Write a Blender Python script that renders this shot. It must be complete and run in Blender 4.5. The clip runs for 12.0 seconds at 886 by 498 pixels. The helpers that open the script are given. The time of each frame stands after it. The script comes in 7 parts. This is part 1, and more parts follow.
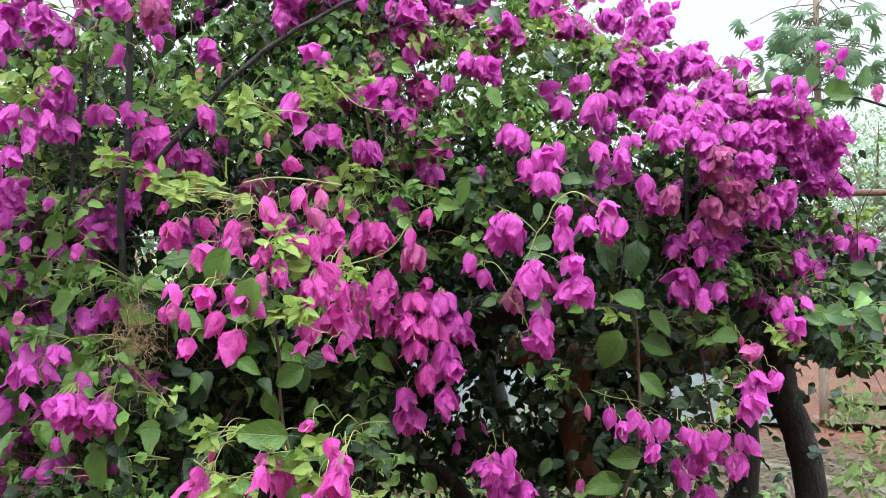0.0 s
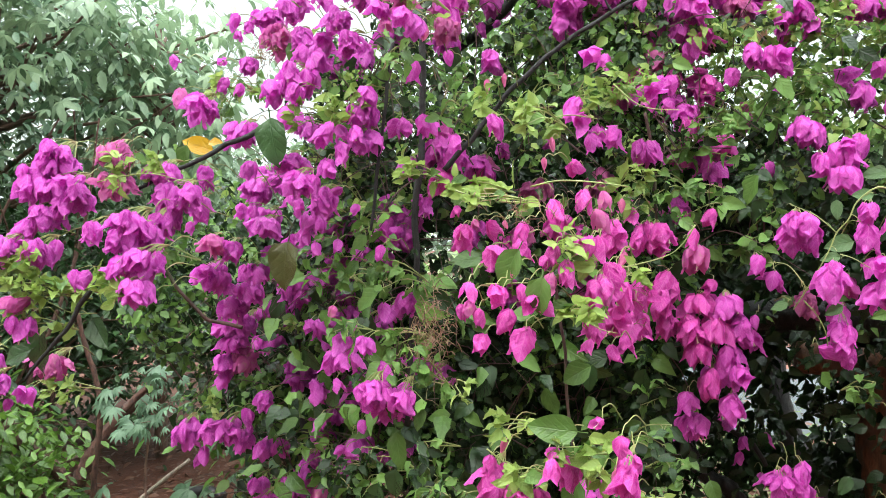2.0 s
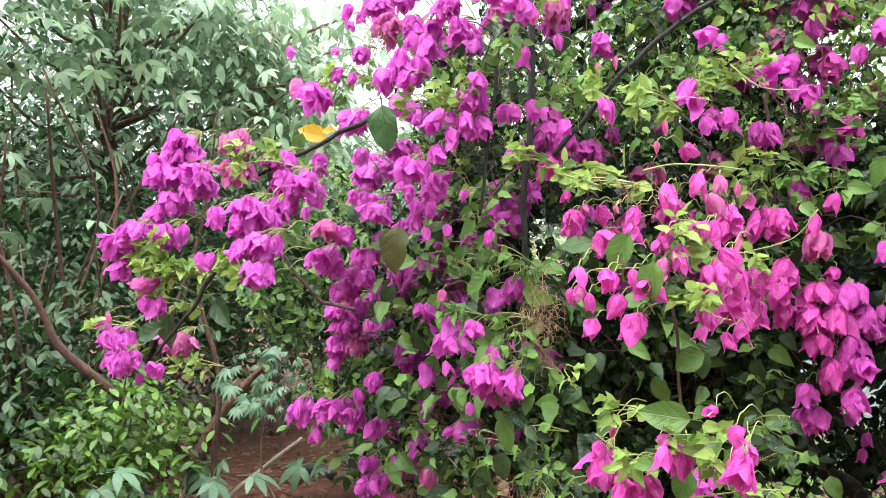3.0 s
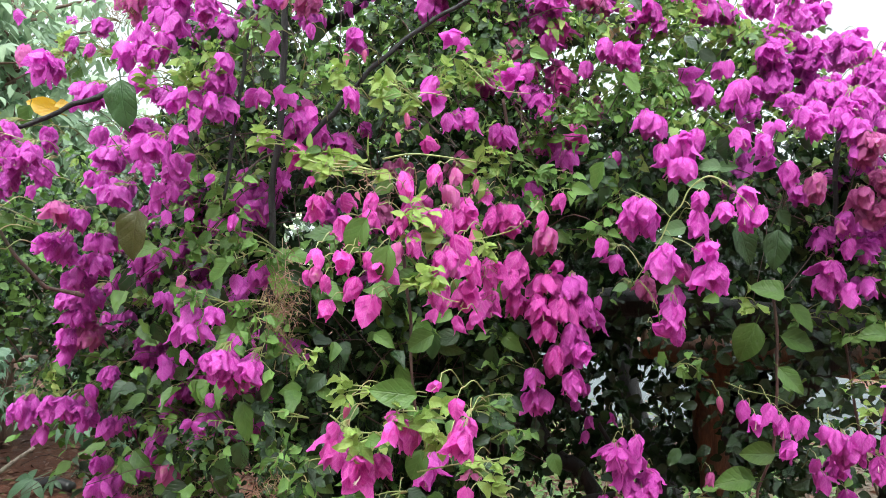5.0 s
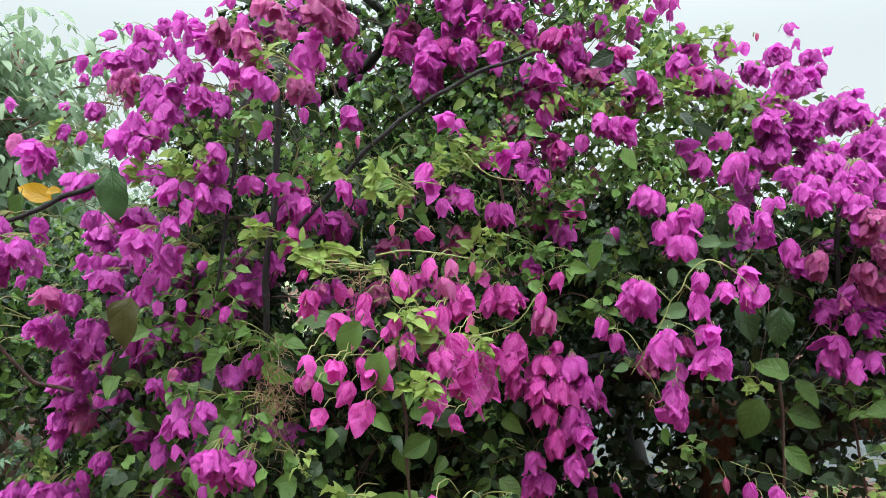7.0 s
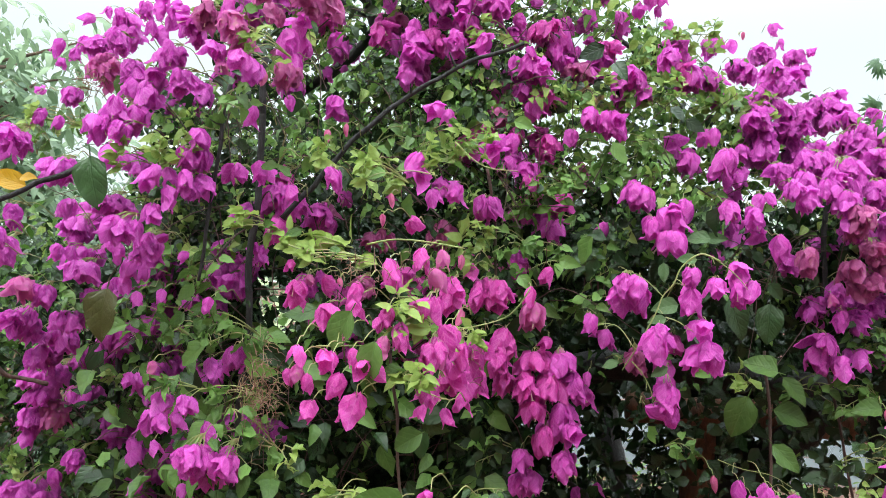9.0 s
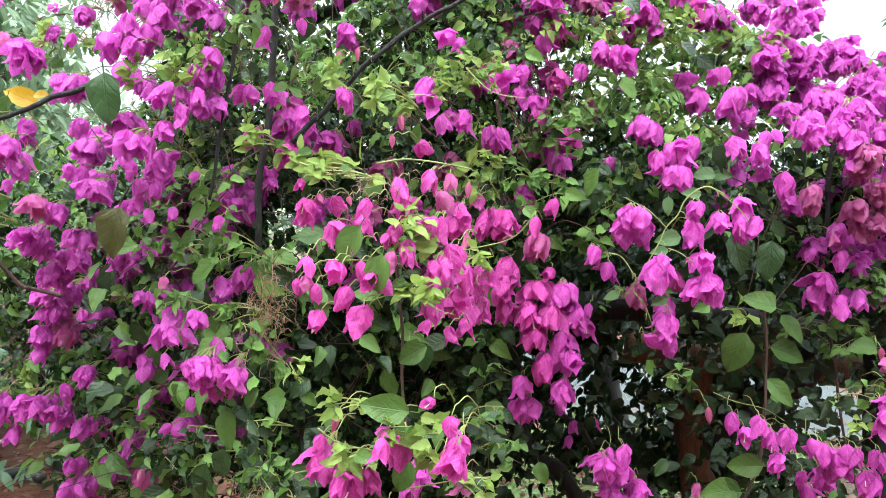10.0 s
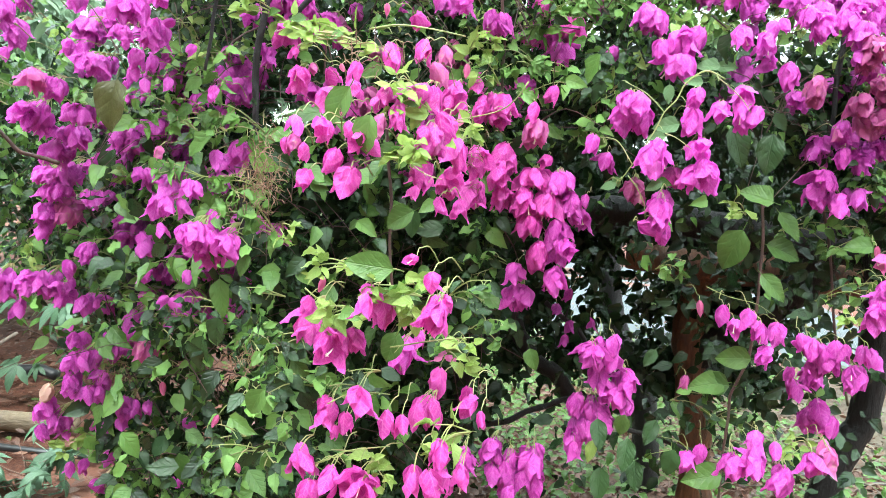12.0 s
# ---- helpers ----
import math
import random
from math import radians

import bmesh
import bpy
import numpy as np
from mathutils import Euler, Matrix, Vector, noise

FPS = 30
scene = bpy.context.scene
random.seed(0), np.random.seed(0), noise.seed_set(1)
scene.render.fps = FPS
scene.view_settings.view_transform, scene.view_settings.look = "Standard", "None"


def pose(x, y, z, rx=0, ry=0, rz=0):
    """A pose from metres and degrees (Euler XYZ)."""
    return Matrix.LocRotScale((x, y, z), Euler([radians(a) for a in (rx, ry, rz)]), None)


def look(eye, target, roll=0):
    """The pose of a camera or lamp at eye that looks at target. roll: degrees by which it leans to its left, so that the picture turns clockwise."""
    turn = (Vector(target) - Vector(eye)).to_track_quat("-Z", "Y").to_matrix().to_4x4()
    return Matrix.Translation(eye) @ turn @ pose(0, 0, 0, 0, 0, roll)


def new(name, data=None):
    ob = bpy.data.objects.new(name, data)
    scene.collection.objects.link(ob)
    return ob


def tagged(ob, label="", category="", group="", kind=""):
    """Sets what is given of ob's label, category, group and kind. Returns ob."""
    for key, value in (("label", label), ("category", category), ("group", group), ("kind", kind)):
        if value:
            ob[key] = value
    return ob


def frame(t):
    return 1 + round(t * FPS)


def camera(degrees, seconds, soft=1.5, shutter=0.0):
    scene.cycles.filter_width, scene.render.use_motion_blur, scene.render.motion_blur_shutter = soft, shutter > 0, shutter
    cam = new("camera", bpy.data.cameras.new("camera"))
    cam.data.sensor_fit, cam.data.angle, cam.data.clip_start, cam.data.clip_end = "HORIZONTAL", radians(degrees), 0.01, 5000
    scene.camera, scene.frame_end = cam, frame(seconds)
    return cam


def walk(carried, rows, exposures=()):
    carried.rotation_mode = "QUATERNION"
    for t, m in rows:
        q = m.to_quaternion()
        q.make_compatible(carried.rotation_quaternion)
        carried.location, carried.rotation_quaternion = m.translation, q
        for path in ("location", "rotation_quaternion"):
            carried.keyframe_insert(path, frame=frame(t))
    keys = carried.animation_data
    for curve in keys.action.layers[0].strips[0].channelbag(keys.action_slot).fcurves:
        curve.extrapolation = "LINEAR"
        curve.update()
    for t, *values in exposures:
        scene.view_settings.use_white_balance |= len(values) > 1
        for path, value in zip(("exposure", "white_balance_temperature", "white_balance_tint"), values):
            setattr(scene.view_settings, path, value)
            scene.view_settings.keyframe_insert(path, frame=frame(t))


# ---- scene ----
cam = camera(56.5, 12.0, 0.6)
PATH = [
    (0, (0.038, -0.016, 1.508), (-0.007, 1.984, 1.501), -0.2),
    (0.5, (0.043, -0.023, 1.501), (-0.146, 1.968, 1.499), -0.3),
    (1, (0.029, -0.003, 1.513), (-0.249, 1.978, 1.5), -0.1),
    (1.5, (0.015, -0.039, 1.513), (-0.51, 1.891, 1.514), -0.3),
    (2, (0.01, -0.048, 1.509), (-0.655, 1.838, 1.506), -0.3),
    (2.5, (0.004, -0.063, 1.506), (-0.806, 1.766, 1.484), -0.4),
    (3, (0.007, -0.061, 1.504), (-0.891, 1.726, 1.472), -0.1),
    (3.5, (0.06, -0.038, 1.522), (-0.627, 1.839, 1.484), -0.3),
    (3.7, (0.059, -0.039, 1.525), (-0.565, 1.861, 1.494), -0.3),
    (5.3, (0.055, -0.065, 1.465), (-0.303, 1.903, 1.453), 1.9),
    (5.5, (0.044, -0.079, 1.472), (-0.318, 1.888, 1.459), 2.3),
    (6, (0.025, -0.1, 1.497), (-0.346, 1.866, 1.492), 2.0),
    (6.5, (0.035, -0.077, 1.526), (-0.367, 1.882, 1.548), 1.7),
    (7, (0.06, -0.028, 1.569), (-0.324, 1.934, 1.641), 0.7),
    (7.2, (0.059, -0.02, 1.587), (-0.301, 1.945, 1.674), 0.6),
    (8.8, (0.022, 0.001, 1.558), (-0.298, 1.972, 1.661), 1.0),
    (9, (0.023, 0.0, 1.548), (-0.295, 1.973, 1.63), 1.2),
    (9.5, (0.024, -0.009, 1.518), (-0.295, 1.966, 1.532), 1.9),
    (10, (0.024, -0.022, 1.498), (-0.301, 1.951, 1.465), 2.7),
    (10.5, (0.034, -0.026, 1.475), (-0.31, 1.943, 1.402), 2.8),
    (11, (0.049, -0.024, 1.459), (-0.304, 1.94, 1.336), 2.9),
    (11.5, (0.053, -0.02, 1.429), (-0.301, 1.941, 1.264), 3.4),
    (12, (0.07, -0.024, 1.408), (-0.279, 1.935, 1.203), 4.3),
]
walk(cam, [(t, look(eye, target, roll)) for t, eye, target, roll in PATH],
     exposures=((0.0, 0.09, 6450, 8), (1.5, 0.16, 6550, 8.5), (2.5, 0.45, 6800, 9), (3.0, 0.55, 6700, 9), (3.5, 0.28, 6650, 8.5), (5.5, 0.22, 6500, 8.5), (6.5, 0.02, 6500, 8.5), (7.2, -0.26, 6500, 9), (8.8, -0.06, 6500, 9), (10.0, 0.42, 6450, 7.5), (11.0, 0.62, 6350, 5.5), (12.0, 0.92, 6250, 3)))
SKY, SUN = 1.85, 1.5

# ---- world and light: a bright overcast sky after rain ----
world = bpy.data.worlds.new("overcast_sky")
scene.world = world
world.use_nodes = True
wn, wl = world.node_tree.nodes, world.node_tree.links
sky = wn.new("ShaderNodeTexSky")
sky.sky_type = "NISHITA"
sky.sun_disc = False
sky.sun_elevation, sky.sun_rotation = radians(58), radians(200)
sky.dust_density = 5.0
dim = wn.new("ShaderNodeMixRGB")
dim.blend_type, dim.inputs[0].default_value = "MULTIPLY", 1.0
dim.inputs[2].default_value = (0.1, 0.1, 0.1, 1)
veil = wn.new("ShaderNodeMixRGB")
veil.inputs[0].default_value = 0.9
veil.inputs[2].default_value = (0.90, 1.0, 1.03, 1)
wl.new(sky.outputs[0], dim.inputs[1])
wl.new(dim.outputs[0], veil.inputs[1])
# an overcast sky is several times as bright overhead as at the horizon
way = wn.new("ShaderNodeTexCoord")
split = wn.new("ShaderNodeSeparateXYZ")
wl.new(way.outputs["Generated"], split.inputs[0])
grade = wn.new("ShaderNodeMapRange")
grade.inputs["From Min"].default_value, grade.inputs["From Max"].default_value = 0.25, 1.0
grade.interpolation_type = "SMOOTHSTEP"
grade.inputs["To Min"].default_value, grade.inputs["To Max"].default_value = 0.6, 3.5
wl.new(split.outputs[2], grade.inputs["Value"])
lit = wn.new("ShaderNodeMixRGB")
lit.blend_type, lit.inputs[0].default_value = "MULTIPLY", 1.0
wl.new(veil.outputs[0], lit.inputs[1])
wl.new(grade.outputs[0], lit.inputs[2])
wl.new(lit.outputs[0], wn["Background"].inputs[0])
wn["Background"].inputs[1].default_value = SKY

sun = new("sun", bpy.data.lights.new("sun", "SUN"))
sun.data.energy, sun.data.angle, sun.data.color = SUN, radians(40), (1.0, 0.97, 0.92)
sun.matrix_world = look((-1.5, -4, 8), (0, 1.5, 1))


# ---- materials ----
def mat(name):
    m = bpy.data.materials.new(name)
    m.use_nodes = True
    nt = m.node_tree
    return m, nt, nt.nodes["Principled BSDF"], nt.nodes["Material Output"]


def math_node(nt, op, a, b=None, clamp=False):
    n = nt.nodes.new("ShaderNodeMath")
    n.operation, n.use_clamp = op, clamp
    for i, v in enumerate((a, b)):
        if v is None:
            continue
        if isinstance(v, (int, float)):
            n.inputs[i].default_value = v
        else:
            nt.links.new(v, n.inputs[i])
    return n.outputs[0]


def mix(nt, fac, a, b, blend="MIX"):
    n = nt.nodes.new("ShaderNodeMixRGB")
    n.blend_type = blend
    for i, v in enumerate((fac, a, b)):
        if isinstance(v, (int, float)):
            n.inputs[i].default_value = v
        elif isinstance(v, tuple):
            n.inputs[i].default_value = (*v, 1)
        else:
            nt.links.new(v, n.inputs[i])
    return n.outputs[0]


def noise_node(nt, scale, detail=3.0, vector=None, rough=0.55):
    n = nt.nodes.new("ShaderNodeTexNoise")
    n.inputs["Scale"].default_value, n.inputs["Detail"].default_value = scale, detail
    n.inputs["Roughness"].default_value = rough
    if vector is not None:
        nt.links.new(vector, n.inputs["Vector"])
    return n.outputs["Fac"]


def ramp(nt, fac, *stops):
    n = nt.nodes.new("ShaderNodeValToRGB")
    el = n.color_ramp.elements
    while len(el) < len(stops):
        el.new(0.5)
    for e, (p, c) in zip(el, stops):
        e.position, e.color = p, (*c, 1) if len(c) == 3 else c
    nt.links.new(fac, n.inputs[0])
    return n.outputs[0]


def place(nt, kind="Object"):
    return nt.nodes.new("ShaderNodeTexCoord").outputs[kind]


def bump(nt, bsdf, height, strength, distance):
    b = nt.nodes.new("ShaderNodeBump")
    b.inputs["Strength"].default_value, b.inputs["Distance"].default_value = strength, distance
    nt.links.new(height, b.inputs["Height"])
    nt.links.new(b.outputs[0], bsdf.inputs["Normal"])
    return b.outputs[0]


def veins(nt, side, count, lean):
    """Height of a midrib and slanting side veins, from the blade's own flat coordinates."""
    uv = nt.nodes.new("ShaderNodeSeparateXYZ")
    nt.links.new(place(nt, "UV"), uv.inputs[0])
    off = math_node(nt, "ABSOLUTE", math_node(nt, "SUBTRACT", uv.outputs[0], 0.5))
    rib = math_node(nt, "SUBTRACT", 1.0, math_node(nt, "MULTIPLY", off, 1 / side), clamp=True)
    wavy = math_node(nt, "ADD", math_node(nt, "SUBTRACT", uv.outputs[1], math_node(nt, "MULTIPLY", off, lean)),
                     math_node(nt, "MULTIPLY", noise_node(nt, 9.0, 2.0, place(nt, "UV")), 0.09))
    saw = math_node(nt, "PINGPONG", math_node(nt, "MULTIPLY", wavy, count), 0.5)
    lines = math_node(nt, "SUBTRACT", 1.0, math_node(nt, "MULTIPLY", saw, 5.0), clamp=True)
    return rib, lines, off, uv.outputs[1]


def bract_material(name, deep, bright, vein, through_light=0.48, spots=None):
    """Thin papery bract: a net of fine paler veins, deeper towards the base, rain drops here and there, light passing through."""
    m, nt, bsdf, out = mat(name)
    geo = nt.nodes.new("ShaderNodeNewGeometry").outputs["Random Per Island"]
    own = nt.nodes.new("ShaderNodeObjectInfo").outputs["Random"]
    rnd = math_node(nt, "ADD", math_node(nt, "MULTIPLY", own, 0.45), math_node(nt, "MULTIPLY", geo, 0.45))
    rib, lines, off, along = veins(nt, 0.022, 4.5, 0.85)
    patch = noise_node(nt, 2.6, 3.0, place(nt, "UV"))
    tone = math_node(nt, "ADD", math_node(nt, "ADD", rnd, math_node(nt, "MULTIPLY", patch, 0.4)), math_node(nt, "MULTIPLY", along, 0.12))
    col = mix(nt, math_node(nt, "SUBTRACT", tone, 0.14, clamp=True), deep, bright)
    net = nt.nodes.new("ShaderNodeTexVoronoi")
    net.feature = "DISTANCE_TO_EDGE"
    net.inputs["Scale"].default_value = 11.0
    nt.links.new(place(nt, "UV"), net.inputs["Vector"])
    mesh_lines = ramp(nt, net.outputs["Distance"], (0.0, (1, 1, 1)), (0.07, (0, 0, 0)))
    vein_amount = math_node(nt, "MAXIMUM", rib, math_node(nt, "MAXIMUM", math_node(nt, "MULTIPLY", lines, 0.5), math_node(nt, "MULTIPLY", mesh_lines, 0.5)))
    col = mix(nt, math_node(nt, "MULTIPLY", vein_amount, 0.55), col, vein)
    if spots:
        blot = ramp(nt, noise_node(nt, 60.0, 4.0, place(nt, "Object")), (0.56, (0, 0, 0)), (0.70, (1, 1, 1)))
        col = mix(nt, math_node(nt, "MULTIPLY", blot, 0.6), col, spots)
    nt.links.new(col, bsdf.inputs["Base Color"])
    cells = nt.nodes.new("ShaderNodeTexVoronoi")
    cells.inputs["Scale"].default_value = 150.0
    nt.links.new(place(nt, "Object"), cells.inputs["Vector"])
    chosen = nt.nodes.new("ShaderNodeSeparateXYZ")
    nt.links.new(cells.outputs["Color"], chosen.inputs[0])
    some = math_node(nt, "GREATER_THAN", chosen.outputs[0], 0.55)
    bead = math_node(nt, "MULTIPLY", ramp(nt, cells.outputs["Distance"], (0.20, (1, 1, 1)), (0.34, (0, 0, 0))), some)
    nt.links.new(math_node(nt, "SUBTRACT", 0.40, math_node(nt, "MULTIPLY", bead, 0.33)), bsdf.inputs["Roughness"])
    bsdf.inputs["Specular IOR Level"].default_value = 0.38
    height = math_node(nt, "ADD", math_node(nt, "MULTIPLY", vein_amount, -0.45), math_node(nt, "MULTIPLY", noise_node(nt, 8.0, 3.0, place(nt, "UV")), 0.8))
    nrm = bump(nt, bsdf, math_node(nt, "ADD", height, math_node(nt, "MULTIPLY", bead, 0.5)), 0.55, 0.004)
    tl = nt.nodes.new("ShaderNodeBsdfTranslucent")
    nt.links.new(mix(nt, 0.25, col, bright), tl.inputs["Color"])
    nt.links.new(nrm, tl.inputs["Normal"])
    mx = nt.nodes.new("ShaderNodeMixShader")
    mx.inputs[0].default_value = through_light
    nt.links.new(bsdf.outputs[0], mx.inputs[1])
    nt.links.new(tl.outputs[0], mx.inputs[2])
    nt.links.new(mx.outputs[0], out.inputs["Surface"])
    return m


def blade_material(name, dark, light, vein, gloss, through_light, relief, ribs=7, lean=0.5, island=False, shine=0.5, vein_mix=0.45, drops=False):
    """Leaf or bract: colour varied from one to the next, paler veins, puckered relief, light passing through."""
    m, nt, bsdf, out = mat(name)
    if island:
        rnd = nt.nodes.new("ShaderNodeNewGeometry").outputs["Random Per Island"]
    else:
        rnd = nt.nodes.new("ShaderNodeObjectInfo").outputs["Random"]
        each = nt.nodes.new("ShaderNodeNewGeometry").outputs["Random Per Island"]
        rnd = math_node(nt, "ADD", math_node(nt, "MULTIPLY", rnd, 0.6), math_node(nt, "MULTIPLY", each, 0.6))
    rib, lines, off, along = veins(nt, 0.03, ribs, lean)
    patch = noise_node(nt, 3.0, 3.0, place(nt, "UV"))
    tone = math_node(nt, "ADD", math_node(nt, "MULTIPLY", rnd, 0.7), math_node(nt, "MULTIPLY", patch, 0.5), clamp=True)
    col = mix(nt, tone, dark, light)
    vein_amount = math_node(nt, "MAXIMUM", rib, math_node(nt, "MULTIPLY", lines, 0.55))
    col = mix(nt, math_node(nt, "MULTIPLY", vein_amount, vein_mix), col, vein)
    nt.links.new(col, bsdf.inputs["Base Color"])
    bsdf.inputs["Roughness"].default_value = gloss
    bsdf.inputs["Specular IOR Level"].default_value = shine
    pucker = math_node(nt, "ADD", math_node(nt, "MULTIPLY", vein_amount, -0.6), math_node(nt, "MULTIPLY", noise_node(nt, 14.0, 3.0, place(nt, "UV")), 0.8))
    if drops:
        # rain drops standing on the surface
        cells = nt.nodes.new("ShaderNodeTexVoronoi")
        cells.inputs["Scale"].default_value = 190.0
        nt.links.new(place(nt, "Object"), cells.inputs["Vector"])
        bead = ramp(nt, cells.outputs["Distance"], (0.16, (1, 1, 1)), (0.30, (0, 0, 0)))
        pucker = math_node(nt, "ADD", pucker, math_node(nt, "MULTIPLY", bead, 0.35))
        nt.links.new(math_node(nt, "SUBTRACT", gloss, math_node(nt, "MULTIPLY", bead, gloss - 0.06)), bsdf.inputs["Roughness"])
    nrm = bump(nt, bsdf, pucker, relief, 0.004)
    tl = nt.nodes.new("ShaderNodeBsdfTranslucent")
    nt.links.new(mix(nt, 0.35, col, light, "MIX"), tl.inputs["Color"])
    nt.links.new(nrm, tl.inputs["Normal"])
    mx = nt.nodes.new("ShaderNodeMixShader")
    mx.inputs[0].default_value = through_light
    nt.links.new(bsdf.outputs[0], mx.inputs[1])
    nt.links.new(tl.outputs[0], mx.inputs[2])
    nt.links.new(mx.outputs[0], out.inputs["Surface"])
    return m


BRACT = {
    "magenta": bract_material("magenta_bract", (0.45, 0.018, 0.32), (0.89, 0.14, 0.73), (0.94, 0.38, 0.82)),
    "violet": bract_material("violet_magenta_bract", (0.46, 0.018, 0.36), (0.87, 0.15, 0.74), (0.93, 0.40, 0.84)),
    "rose": bract_material("rose_magenta_bract", (0.47, 0.014, 0.27), (0.90, 0.125, 0.63), (0.95, 0.38, 0.76)),
    "pale": bract_material("pale_pink_bract", (0.52, 0.045, 0.35), (0.80, 0.22, 0.53), (0.66, 0.30, 0.40), spots=(0.52, 0.33, 0.24)),
    "faded": bract_material("faded_mauve_bract", (0.36, 0.035, 0.21), (0.66, 0.16, 0.43), (0.66, 0.28, 0.38), spots=(0.46, 0.15, 0.20)),
    "bud": bract_material("pink_bud_bract", (0.52, 0.05, 0.28), (0.78, 0.20, 0.42), (0.62, 0.32, 0.26)),
    "cream": bract_material("withered_cream_bract", (0.60, 0.36, 0.30), (0.78, 0.58, 0.45), (0.5, 0.3, 0.22)),
}
# "dark" is deep green leaf, with shade of the inner bush put into it
LEAF_TONES = {
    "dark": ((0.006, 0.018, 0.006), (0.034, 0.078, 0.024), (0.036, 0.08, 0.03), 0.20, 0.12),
    "mid": ((0.014, 0.048, 0.010), (0.20, 0.38, 0.085), (0.24, 0.38, 0.13), 0.22, 0.32),
    "young": ((0.10, 0.20, 0.028), (0.38, 0.52, 0.13), (0.48, 0.56, 0.22), 0.30, 0.40),
    "soft": ((0.07, 0.16, 0.05), (0.15, 0.28, 0.10), (0.24, 0.36, 0.16), 0.42, 0.30),
    "brown": ((0.05, 0.055, 0.016), (0.09, 0.095, 0.028), (0.13, 0.13, 0.05), 0.35, 0.2),
    "yellow": ((0.50, 0.26, 0.010), (0.62, 0.38, 0.02), (0.6, 0.42, 0.1), 0.4, 0.35),
    "dry": ((0.45, 0.26, 0.15), (0.62, 0.42, 0.25), (0.4, 0.24, 0.14), 0.6, 0.35),
}
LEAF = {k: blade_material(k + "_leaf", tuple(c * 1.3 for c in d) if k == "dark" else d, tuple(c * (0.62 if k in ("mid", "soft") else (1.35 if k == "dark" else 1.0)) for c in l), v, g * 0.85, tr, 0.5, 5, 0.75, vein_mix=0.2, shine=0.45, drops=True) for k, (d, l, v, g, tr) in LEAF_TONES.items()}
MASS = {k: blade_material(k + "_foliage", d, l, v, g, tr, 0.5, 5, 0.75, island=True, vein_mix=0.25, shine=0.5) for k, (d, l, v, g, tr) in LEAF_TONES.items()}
MASS["tree"] = blade_material("grey_green_foliage", (0.05, 0.11, 0.06), (0.33, 0.45, 0.27), (0.28, 0.38, 0.24), 0.42, 0.35, 0.4, 4, 0.6, island=True)
MASS["shrub"] = blade_material("bright_green_foliage", (0.025, 0.075, 0.012), (0.13, 0.26, 0.042), (0.18, 0.31, 0.08), 0.32, 0.35, 0.4, 4, 0.6, island=True)
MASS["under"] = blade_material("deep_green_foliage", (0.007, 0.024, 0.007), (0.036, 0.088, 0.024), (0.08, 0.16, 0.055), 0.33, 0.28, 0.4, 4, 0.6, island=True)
MASS["low_shrub"] = blade_material("glossy_green_foliage", (0.007, 0.026, 0.004), (0.115, 0.225, 0.03), (0.18, 0.31, 0.08), 0.28, 0.32, 0.4, 4, 0.6, island=True)
MASS["papaya"] = blade_material("blue_green_foliage", (0.035, 0.085, 0.045), (0.12, 0.21, 0.12), (0.16, 0.25, 0.15), 0.4, 0.3, 0.4, 4, 0.6, island=True)
MASS["far_papaya"] = blade_material("papaya_foliage", (0.03, 0.075, 0.035), (0.11, 0.20, 0.095), (0.14, 0.23, 0.12), 0.5, 0.3, 0.4, 4, 0.6, island=True)
# far trees: the haze is put into the leaf colour, paler than up close
MASS["far"] = blade_material("haze_pale_foliage", (0.13, 0.21, 0.12), (0.27, 0.37, 0.24), (0.28, 0.38, 0.26), 0.6, 0.3, 0.2, 4, 0.6, island=True)
# weed green is lowered: shade of the trees is put into it
MASS["weed"] = blade_material("pale_weed", (0.02, 0.05, 0.01), (0.14, 0.20, 0.06), (0.26, 0.32, 0.14), 0.7, 0.35, 0.4, 4, 0.6, island=True, shine=0.2)
MASS["variegated"] = blade_material("cream_edged_leaf", (0.24, 0.38, 0.14), (0.52, 0.62, 0.34), (0.26, 0.42, 0.16), 0.4, 0.4, 0.3, 4, 0.6, island=True)
# the browns of the litter carry the same tree shade
MASS["litter"] = blade_material("fallen_leaf", (0.03, 0.011, 0.007), (0.18, 0.08, 0.048), (0.18, 0.1, 0.065), 0.5, 0.15, 0.5, 4, 0.6, island=True)
MASS["straw"] = blade_material("wet_straw", (0.03, 0.02, 0.013), (0.15, 0.11, 0.07), (0.2, 0.16, 0.1), 0.6, 0.15, 0.2, 2, 0.1, island=True)


def floret_material():
    m, nt, bsdf, out = mat("cream_floret")
    rnd = nt.nodes.new("ShaderNodeObjectInfo").outputs["Random"]
    nt.links.new(mix(nt, rnd, (0.85, 0.80, 0.62), (0.90, 0.86, 0.74)), bsdf.inputs["Base Color"])
    bsdf.inputs["Roughness"].default_value = 0.6
    return m


FLORET = floret_material()


def stalk_material():
    m, nt, bsdf, out = mat("green_stalk")
    n = noise_node(nt, 25.0, 3.0, place(nt))
    nt.links.new(ramp(nt, n, (0.3, (0.12, 0.17, 0.04)), (0.55, (0.27, 0.31, 0.10)), (0.75, (0.32, 0.17, 0.11))), bsdf.inputs["Base Color"])
    bsdf.inputs["Roughness"].default_value = 0.5
    return m


STALK = stalk_material()


